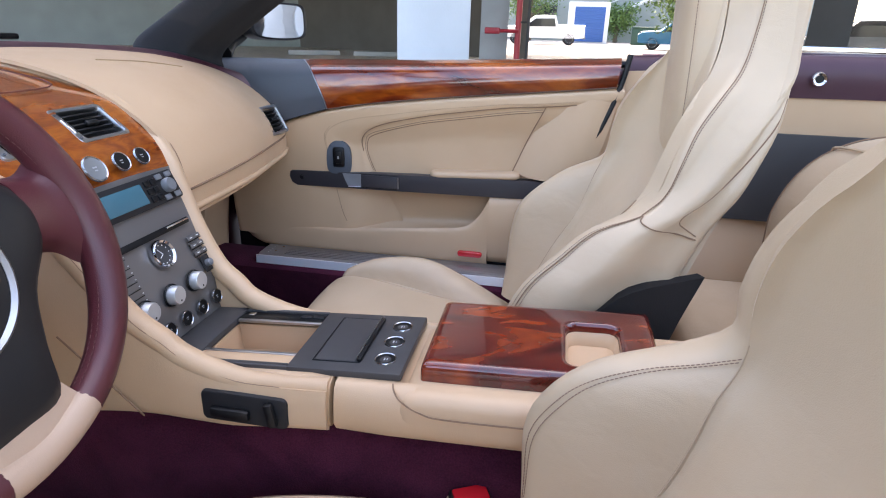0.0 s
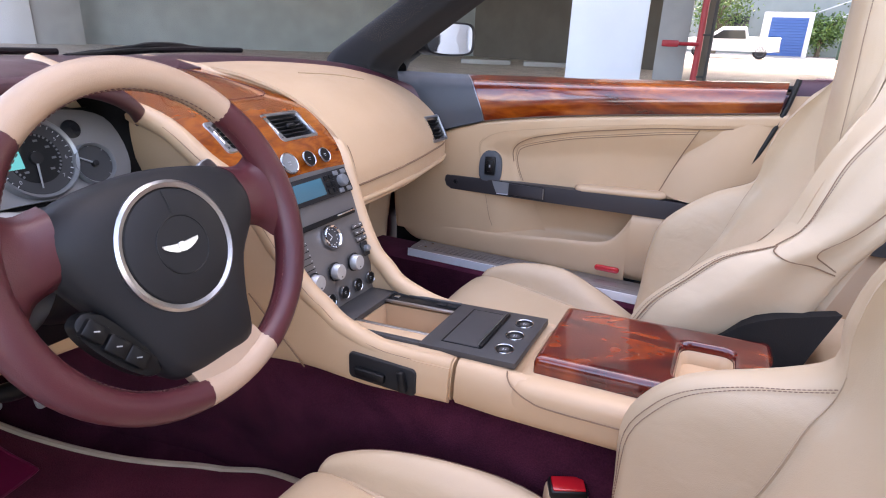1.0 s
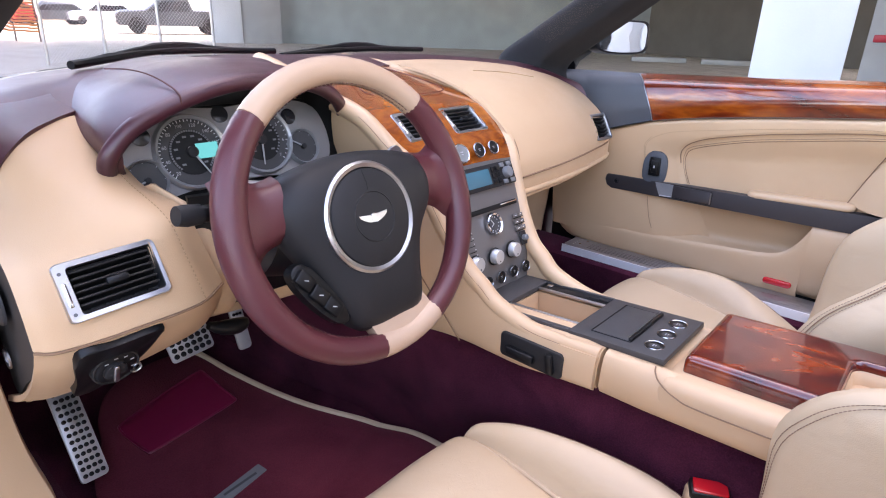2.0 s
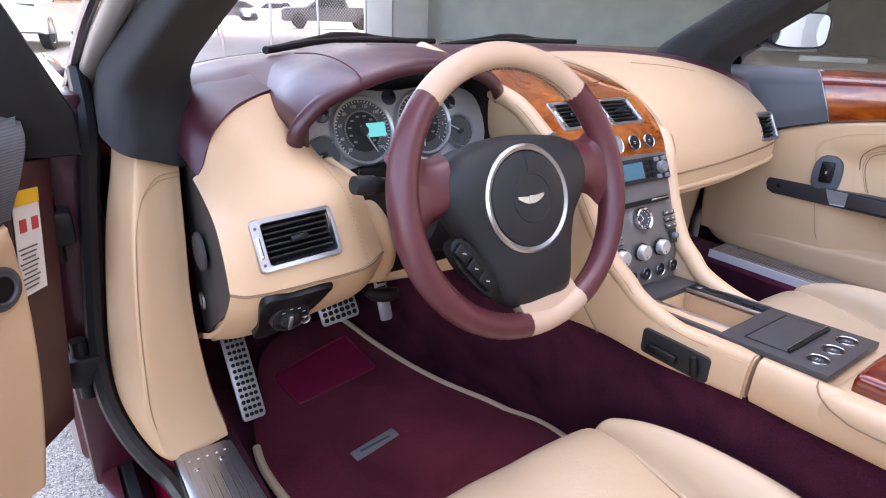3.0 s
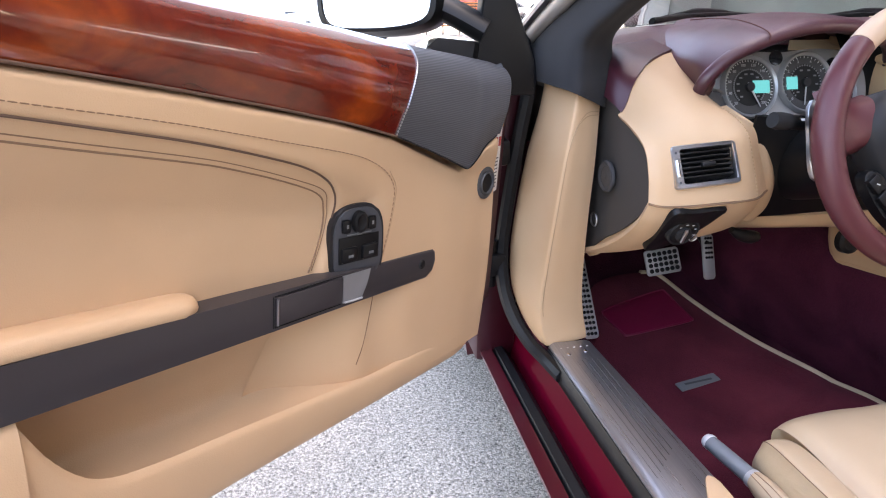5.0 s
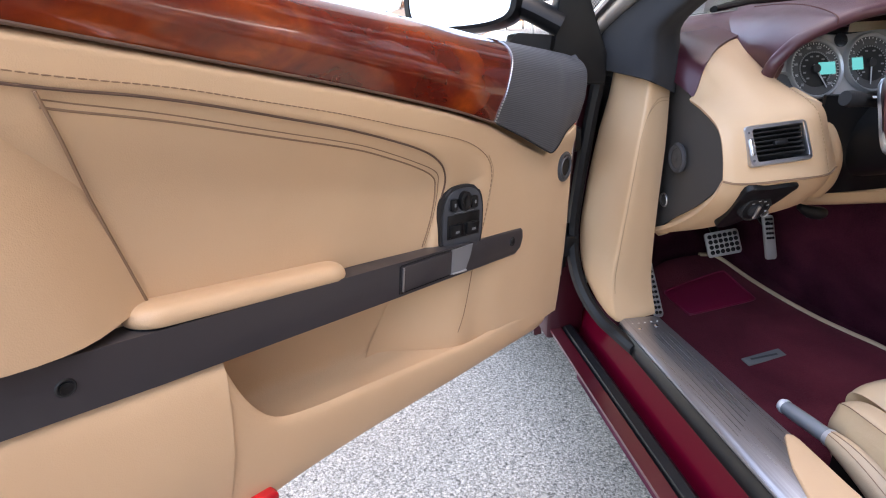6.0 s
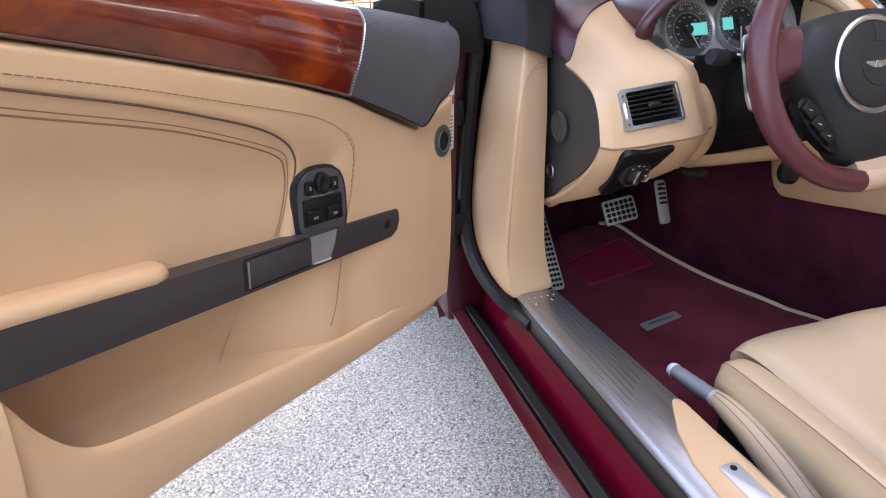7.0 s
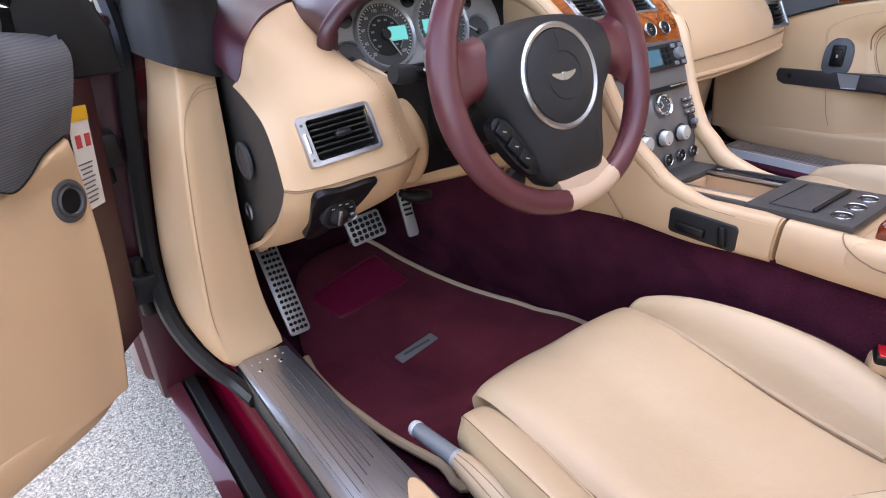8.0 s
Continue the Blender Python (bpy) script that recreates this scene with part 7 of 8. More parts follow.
        grid_faces(bm, [[L(*q) for q in zip(a, b, c)] for a, b, c in zip(SS.tolist(), HH.tolist(), DD.tolist())])
        part(nm, bm, TAN, th, "tan leather door card", angle=180)

    def on_card(line, n=5, lift=0.0006):
        p = [(q.x, q.y) for q in bez([(a, b, 0) for a, b in line], n)]
        d_ = card(np.array([a for a, b in p]), np.array([b for a, b in p]))
        return [L(a, b, float(c) + lift) for (a, b), c in zip(p, d_)]

    # dark cord along the recess edge, drawn for the crease's shadow line
    part("recess_crease_shade", seam(on_card(EDGE_[1:-2], 6, 0.0009), 0.0013, 6), SEAM_DARK if driver else SEAM, th)
    part("card_seam", seam(on_card([(0.128, -0.046), (0.133, -0.07), (0.143, -0.11), (0.154, -0.137)]), 0.0006), SEAM, th)
    part("rail_stitch", stitches(on_card(OUTER[1:-1], 5, 0.0009), 0.0070, 0.0006, 0.78), SEAM if driver else THREAD_TAN, th)
    part("rail_stitch", seam(on_card([(a - 0.0035, b + 0.0035) for a, b in OUTER[9:-1]]), 0.0005), THREAD_TAN, th)
    # twin stitching inside the recess
    inner = [(0.664, 0.186), (0.645, 0.1835), (0.58, 0.176), (0.485, 0.161), (0.395, 0.147), (0.345, 0.137), (0.27, 0.117), (0.226, 0.100), (0.214, 0.082), (0.213, 0.062), (0.222, 0.033), (0.234, 0.007)]
    for g, r in ((0.0, 0.0010), (0.005, 0.0006)):
        part("inset_stitch", seam(on_card([(a - g * (1 if b < 0.11 else 0.2), b + g * (1 if b > 0.09 else 0.3)) for a, b in inner], 6, 0.0002), r), SEAM, th)
    # rear padded grip panel
    net = [[L(0.668, 0.200, -0.0165), L(0.72, 0.214, 0.004), L(0.78, 0.22, 0.012), L(0.835, 0.224, 0.006)], [L(0.632, 0.12, -0.0175), L(0.70, 0.12, 0.010), L(0.77, 0.125, 0.016), L(0.815, 0.13, 0.006)], [L(0.596, 0.03, -0.0185), L(0.66, 0.02, 0.012), L(0.735, 0.02, 0.016), L(0.785, 0.03, 0.006)]]
    part("rear_grip", patch(net, 5, 5, 0.012), TAN, th, "tan leather rear grip panel")
    part("panel_seam", seam(on_card([(0.668, 0.196), (0.633, 0.12), (0.597, 0.03)], 6, 0.0042), 0.0014), SEAM, th)

    # burl top rail: a tall face that rolls over into the window line
    ROLL = [(0.0, 0.0, 0.008), (0.06, 0.18, 0.013), (0.15, 0.353, 0.016), (0.35, 0.629, 0.012), (0.49, 0.784, 0.004), (0.65, 0.897, -0.012), (0.825, 0.957, -0.030), (1.0, 1.0, -0.050), (1.06, 0.985, -0.088)]

    def roll_line(b, t_, o_top=0.0, o_bot=0.0):
        return [L(b[0] + (t_[0] - b[0]) * fs, b[1] + (t_[1] - b[1]) * fh, d + o_bot + (o_top - o_bot) * fh) for fs, fh, d in ROLL]

    net = [roll_line(b, t_) for b, t_ in (((0.116, 0.167), (0.036, 0.283)), ((0.22, 0.185), (0.155, 0.287)), ((0.40, 0.208), (0.37, 0.294)), ((0.60, 0.228), (0.59, 0.303)), ((0.826, 0.251), (0.835, 0.314)))]
    rail_end = bez(net[0][:8], 5)
    part("rail_gap", seam([p + m.to_3x3() @ V((0, -0.0008, 0.0020)) for p in bez([r[0] for r in net], 8)], 0.0016, 6), SEAM_DARK, th)
    part("wood_rail", patch(net, 5, 5, 0.006), WOOD_DARK if driver else WOOD_DOOR, th, "glossy red-brown burl wood door rail")
    # dark grille panel at the front, carrying the same roll on to the mirror corner
    net = []
    for f, b, ot, ob in ((-0.012, (-0.150, 0.166), -0.045, -0.040), (0.0, (-0.149, 0.167), -0.010, 0.004), (0.05, (-0.136, 0.165), -0.006, 0.008), (0.18, (-0.100, 0.150), -0.004, 0.010), (0.28, (-0.071, 0.129), -0.002, 0.012), (0.36, (-0.048, 0.118), -0.002, 0.012), (0.45, (-0.026, 0.124), 0.0, 0.010), (0.70, (0.040, 0.145), 0.0, 0.006), (1.0, (0.1155, 0.167), 0.0, 0.0005)):
        net.append(roll_line(b, (-0.245 + 0.281 * f, 0.280 + 0.003 * f), ot, ob))
    part("grille_panel", patch(net, 4, 4, 0.008), RIBBED if driver else SLATE, th, "grey finely ribbed speaker panel" if driver else "slate grey mirror corner panel")
    part("grille_gap", seam([p + m.to_3x3() @ V((0, -0.0004, 0.0004)) for p in bez([r[0] for r in net[2:]], 6)], 0.0011, 6), BLACK, th)
    part("wood_edge", stitches([p + m.to_3x3() @ V((-0.0015, 0, 0.0012)) for p in rail_end], 0.004, 0.0013, 0.7), SATIN, th)

    # pull bar
    bar = [(0.0, -0.004), (0.006, 0.0), (0.30, 0.006), (0.60, 0.013), (0.93, 0.022), (0.93, -0.026), (0.60, -0.034), (0.30, -0.038), (0.02, -0.042), (0.004, -0.034), (-0.003, -0.018)]
    bm = prism(bar, -0.055, 0.006, 0.004, m, 3)
    br_ = part("pull_bar", bm, BAR, th, "graphite door pull bar")
    for s, h in ((0.034, -0.018), (0.672, -0.008)):
        sc = part("bar_screw", ring_loop(m @ Matrix.Translation((s, h, 0.004)), 0.0075, 0.0045, 0.0035, 20), CHAR, br_)
        part("screw_core", lathe([(0.0045, 0.0), (0.0045, 0.004), (0, 0.003)], 14, m @ Matrix.Translation((s, h, 0.004))), BLACK, sc)
    bm = prism(round_poly(0.102, 0.032, 0.002, 3, 0.252, -0.016), 0.005, 0.0085, 0.001, m)
    hd_ = part("door_handle", bm, BAR, br_, "graphite door handle flap")
    part("handle_edge", tube(bmesh.new(), [L(0.3025, -0.001, 0.009), L(0.303, -0.031, 0.009)], 0.0015, 6), SATIN, hd_)
    net = [[L(0.150, 0.001, 0.0075), L(0.176, 0.001, 0.0085), L(0.201, 0.0015, 0.0085)], [L(0.157, -0.016, 0.0085), L(0.180, -0.018, 0.0075), L(0.201, -0.018, 0.009)], [L(0.166, -0.035, 0.0075), L(0.186, -0.034, 0.0095), L(0.201, -0.033, 0.009)]]
    for a_, b_ in (((0.203, 0.0015), (0.304, 0.0015)), ((0.203, -0.034), (0.304, -0.034)), ((0.306, 0.0015), (0.306, -0.034))):
        part("flap_gap", tube(bmesh.new(), [L(*a_, 0.0062), L(*b_, 0.0062)], 0.0010, 5), BLACK, hd_)
    part("handle_cup", patch(net, 4, 4, 0.002), HANDLE_CUP, hd_, "satin silver finger cup")
    part("cup_lip", tube(bmesh.new(), [L(0.167, -0.0335, 0.0095), L(0.186, -0.0325, 0.0108), L(0.200, -0.0315, 0.0105)], 0.0013, 6), CUP, hd_)
    # arm pad on top of the bar
    apm = m @ Matrix(((1, 0, 0, 0.502), (0.045, 0, 1, 0.0085), (0, 1, 0, -0.016), (0, 0, 0, 1)))
    pad_ = round_poly(0.236, 0.046, 0.0225, 8)
    bm = bmesh.new()
    grid_faces(bm, [[apm @ V((a, b, z)) for a, b in shrunk(pad_, 0, 0, by)] for by, z in ((0.004, 0.0), (0.001, 0.003), (0.0, 0.007), (0.0008, 0.011), (0.003, 0.0148), (0.007, 0.0172), (0.013, 0.0185), (0.021, 0.019))], closed_u=True, cap=True)
    part("arm_pad", bm, TAN, th, "tan leather arm pad", angle=70)
    bm = bmesh.new()
    grid_faces(bm, [[apm @ V((a, b, z)) for a, b in shrunk(pad_, 0, 0, 0.0025)] for z in (-0.004, 0.0015)], closed_u=True, cap=True)
    part("pad_gap", bm, BLACK, th)

    # switches
    if driver:
        pm = m @ Matrix.Translation((0.167, 0.042, -0.0072)) @ pose(0, 0, 0, 0, 10, 0) @ Matrix.Diagonal((-0.72, 0.92, 1, 1)) @ pose(0, 0, 0, 0, 0, 2)
        out = smooth_poly([(-0.036, -0.058), (-0.054, -0.046), (-0.058, -0.010), (-0.054, 0.022), (-0.036, 0.042), (0.0, 0.047), (0.036, 0.042), (0.054, 0.022), (0.058, -0.010), (0.054, -0.046), (0.036, -0.058)], 5)
        sp_ = part("switch_pod", prism(out, -0.012, 0.0065, 0.004, pm, 3), CHAR, th, "charcoal window and mirror switch pod")
        part("switch_bed", prism([(a * 0.90, b * 0.90) for a, b in out], 0.005, 0.0082, 0.0012, pm), POD_BED, sp_)
        bm = bmesh.new()
        box(bm, (0.0, -0.013, 0.0094), (0.086, 0.036, 0.0012), 0.0005, pm)
        part("key_well", bm, BLACK, sp_)
        part("mirror_knob", lathe([(0.0150, 0.009), (0.0145, 0.015), (0.010, 0.0165), (0.006, 0.0145), (0, 0.0145)], 24, pm @ Matrix.Translation((-0.002, 0.024, 0))), BLACK, sp_, "black mirror joystick")
        for x in (-0.029, 0.026):
            bm = bmesh.new()
            box(bm, (x, 0.020, 0.0105), (0.017, 0.018, 0.004), 0.003, pm)
            part("pod_key", bm, BLACK, sp_)
        for x in (-0.022, 0.022):
            bm = bmesh.new()
            box(bm, (x, -0.018, 0.012), (0.034, 0.020, 0.008), 0.003, pm @ pose(0, 0, 0, 6, 0, 0))
            kb = part("window_key", bm, BLACK, sp_, "black window switch")
            bm = bmesh.new()
            box(bm, (x, -0.019, 0.0163), (0.010, 0.0035, 0.0005), 0, pm @ pose(0, 0, 0, 6, 0, 0))
            part("key_symbol", bm, GREY_PL, kb, smooth=False)
        bm = bmesh.new()
        box(bm, (0.0, 0.0075, 0.0098), (0.052, 0.0014, 0.0006), 0, pm)
        box(bm, (0.0, 0.0075, 0.0098), (0.010, 0.004, 0.0006), 0, pm)
        for x in (-0.028, 0.026):
            box(bm, (x, 0.020, 0.0128), (0.004, 0.005, 0.0005), 0, pm)
        part("pod_symbol", bm, GREY_PL, sp_, smooth=False)
    else:
        pm = m @ Matrix.Translation((0.140, 0.043, -0.002)) @ pose(0, 0, 0, 0, 6, 0)
        out = smooth_poly([(-0.020, -0.044), (-0.031, -0.034), (-0.033, 0.0), (-0.028, 0.026), (-0.014, 0.040), (0.0, 0.042), (0.014, 0.040), (0.028, 0.026), (0.033, 0.0), (0.031, -0.034), (0.020, -0.044)], 4)
        sp_ = part("switch_pod", prism(out, -0.012, 0.0075, 0.004, pm, 3), SLATE, th, "slate window switch pod")
        bm = bmesh.new()
        box(bm, (0.0, 0.0, 0.009), (0.030, 0.052, 0.004), 0.004, pm)
        part("key_well", bm, BLACK, sp_)
        bm = bmesh.new()
        box(bm, (0.0, 0.0, 0.012), (0.020, 0.034, 0.006), 0.003, pm)
        kb = part("window_key", bm, BLACK, sp_, "black window switch")
        bm = bmesh.new()
        box(bm, (0, 0.0, 0.0152), (0.004, 0.007, 0.0006), 0, pm)
        part("key_symbol", bm, GREY_MK, kb, smooth=False)
    # tweeter port ring near the front edge
    hm = m @ Matrix.Translation((-0.134, 0.087, 0.0035)) @ pose(0, 0, 0, 0, 2, 0)
    pr_ = part("port_ring", ring_loop(hm, 0.0265, 0.016, 0.005, 36), PORT_GREY, th, "grey round port ring")
    part("port_core", lathe([(0.0165, -0.006), (0.0165, 0.0036), (0, 0.0032)], 24, hm), BLACK, pr_)
    part("port_bezel", ring_loop(hm @ Matrix.Translation((0, 0, 0.002)), 0.0185, 0.0155, 0.005, 28), PORT_GREY, pr_)
    # red lamp in the lower edge
    bm = bmesh.new()
    net = round_poly(0.10, 0.020, 0.009, 4, 0.545, -0.203) if driver else round_poly(0.066, 0.016, 0.0075, 4, 0.50, -0.196)
    part("warning_lamp", prism(net, 0.0, 0.012, 0.004, m, 2), RED, th, "red door warning lamp")
    # window seal line
    bm = bmesh.new()
    tube(bm, [L(-0.20, 0.266, -0.088), L(0.10, 0.268, -0.096), L(0.40, 0.279, -0.098), L(0.86, 0.298, -0.098)], 0.008, 8)
    part("waist_seal", bm, RUBBER, th, "black rubber waist seal")
    return th


WOOD_DOOR = flame("amber_burl_veneer", (0.075, 0.009, 0.003), (0.19, 0.024, 0.004), (0.44, 0.10, 0.010), (0.4, 0.4, 1.5))
PORT_GREY = mat("dark_grey_port_plastic", (0.055, 0.055, 0.058), 0.45)
SLATE = leather("slate_vinyl", (0.070, 0.078, 0.090), (0.062, 0.068, 0.080), 0.5)
th_, an_ = radians(8.3), radians(45)
U0, N0 = V((-math.sin(an_), -math.cos(an_), 0)), V((math.cos(an_), -math.sin(an_), 0))
U1 = U0 * math.cos(th_) + V((0, 0, 1)) * math.sin(th_)
H1 = V((0, 0, 1)) * math.cos(th_) - U0 * math.sin(th_)
DM = Matrix(((U1.x, H1.x, N0.x, -1.0315), (U1.y, H1.y, N0.y, 0.1915), (U1.z, H1.z, N0.z, 0.670), (0, 0, 0, 1)))
PM = Matrix(((0, 0, -1, 0.778), (-1, 0, 0, 0.269), (0, 1, 0, 0.661), (0, 0, 0, 1)))
d_door = door("driver_door", "open burgundy car door lined in tan leather with burl rail", DM, True)
door("passenger_door", "closed car door lined in tan leather with burl rail", PM, False)

# black strip for the shaded shut line behind the closed door, with the rear quarter trim
bm = bmesh.new()
tube(bm, bez([(0.776, -0.580, 0.985), (0.774, -0.566, 0.915), (0.772, -0.538, 0.831), (0.772, -0.501, 0.744), (0.774, -0.47, 0.68)], 5), 0.0065, 8)
part("shut_line_shade", bm, RUBBER, car, "black strip standing for the shade in the door gap")
net = [[(0.792, -0.580, 0.948), (0.796, -0.66, 0.952), (0.80, -0.76, 0.955)], [(0.788, -0.548, 0.85), (0.792, -0.64, 0.85), (0.796, -0.76, 0.85)], [(0.788, -0.500, 0.73), (0.792, -0.62, 0.73), (0.796, -0.76, 0.73)]]
part("quarter_trim", patch(net, 4, 4, 0.01), TAN, car, "tan leather rear quarter trim")

# slanted shut face at the front of the open door, with its stickers
bm = bmesh.new()
fa, fd = -0.958, -0.288
rows = [[DM @ V((-0.166, h, -0.006)), DM @ V((-0.166 + 0.10 * fa, h, -0.006 + 0.10 * fd)), DM @ V((-0.25, h, -0.18)), DM @ V((-0.10, h, -0.18)), DM @ V((-0.10, h, -0.05))] for h in (-0.15, -0.1, 0.0, 0.1, 0.18, 0.225)]
grid_faces(bm, rows, closed_u=True, cap=True)
part("shut_face", bm, PAINT_D, d_door, "dark burgundy painted shut face", smooth=False)
lb = frame_of(DM @ V((-0.166 + 0.034 * fa - 0.0004, 0.128, -0.006 + 0.034 * fd + 0.0014)), DM.to_3x3() @ V((fa, 0, fd)), DM.to_3x3() @ V((0, 1, 0)))
bm = bmesh.new()
box(bm, (0, 0, 0), (0.056, 0.13, 0.001), 0, lb)
stk = part("warning_label", bm, LABEL, d_door, "white paper warning label with yellow head", smooth=False)
bm = bmesh.new()
box(bm, (0, 0.056, 0.001), (0.056, 0.018, 0.001), 0, lb)
part("label_head", bm, YELLOW, stk, smooth=False)
bm = bmesh.new()
for x in (-0.012, 0.014):
    box(bm, (x, 0.022, 0.001), (0.014, 0.016, 0.001), 0, lb)
part("label_picture", bm, LABEL_RED, stk, smooth=False)
bm = bmesh.new()
for k in range(9):
    box(bm, (-0.006, -0.006 - k * 0.0062, 0.001), (0.04 - 0.006 * (k % 3), 0.0018, 0.0008), 0, lb)
part("label_bar", bm, INK, stk, smooth=False)


# door mirrors
def door_mirror(m, label, flip, kx=1.0, ky=1.0):
    """Housing round a pane; m has x across the glass, y up, z towards the driver."""
    th = thing("door_mirror", label, "mirror", m.translation)
    out = [(a * kx, b * ky) for a, b in smooth_poly([(-0.105, -0.035), (-0.100, 0.035), (-0.07, 0.062), (0.04, 0.066), (0.098, 0.056), (0.108, 0.0), (0.095, -0.055), (0.02, -0.066), (-0.07, -0.060)], 5)]
    bm = bmesh.new()
    rows = [[m @ V((a * k * flip, b * k, z)) for a, b in out] for k, z in ((0.88, -0.002), (0.92, 0.006), (1.0, 0.004), (1.06, -0.02), (1.04, -0.06), (0.85, -0.10), (0.4, -0.125), (0.05, -0.13))]
    grid_faces(bm, rows, closed_u=True, cap=True)
    hs = part("housing", bm, BLACK, th, "dark mirror housing")
    bm = bmesh.new()
    rows = [[m @ V((a * k * flip, b * k, z)) for a, b in out] for k, z in ((0.90, 0.003), (0.5, 0.0034), (0.02, 0.0035))]
    grid_faces(bm, rows, closed_u=True, cap=True)
    part("pane", bm, MIRROR, th, "mirror glass")
    return th


mp = V((0.972, 0.368, 1.036))
pmir = door_mirror(frame_of(mp, (0.86, -0.50, 0.0), (0.0, 0.02, 1.0)), "dark passenger door mirror reflecting white columns", 1, 0.86, 0.74)
bm = bmesh.new()
tube(bm, [mp + V((-0.03, 0.10, -0.035)), mp + V((-0.09, 0.11, -0.06)), mp + V((-0.15, 0.10, -0.085))], [0.020, 0.022, 0.03], 10)
part("arm", bm, BLACK, pmir)
mp2 = V((-1.078, 0.43, 1.028))
dmir = door_mirror(frame_of(mp2, (0.90, -0.42, 0.03), (0.0, 0.14, 1.0)), "dark driver door mirror reflecting bright sky", -1, 0.95, 0.95)
bm = bmesh.new()
tube(bm, bez([mp2 + V((0.06, 0.03, -0.01)), mp2 + V((0.12, 0.0, -0.030)), mp2 + V((0.18, -0.02, -0.062))], 4), 0.036, 12, flat=0.6)
part("arm", bm, BLACK, dmir)
# triangular mirror base on the open door
qm = Matrix.Translation((0, 0.43, 0)) @ Matrix(((1, 0, 0, 0), (0, 0, -1, 0), (0, 1, 0, 0), (0, 0, 0, 1)))
bm = prism([(-0.915, 0.86), (-0.915, 0.93), (-0.90, 1.10), (-0.885, 1.10), (-0.812, 0.915), (-0.812, 0.86)], 0.0, 0.035, 0.006, qm)
part("mirror_triangle", bm, BLACK, d_door, "black door quarter trim")

# foot of the mirror, a black shoe outside the waist line
bm = bmesh.new()
low = [(-0.098, 0.291, -0.104), (-0.165, 0.268, -0.060), (-0.235, 0.262, -0.064), (-0.215, 0.270, -0.135), (-0.130, 0.288, -0.130)]
top = [(-0.118, 0.3055, -0.102), (-0.168, 0.306, -0.058), (-0.228, 0.306, -0.064), (-0.210, 0.306, -0.138), (-0.140, 0.306, -0.132)]
grid_faces(bm, [[DM @ V(p) for p in ring] for ring in (low, top, [(a * 0.9 - 0.017, h + 0.003, b * 0.9 - 0.009) for a, h, b in top])], closed_u=True, cap=True)
part("mirror_foot", bm, BLACK, d_door, "black mirror foot")


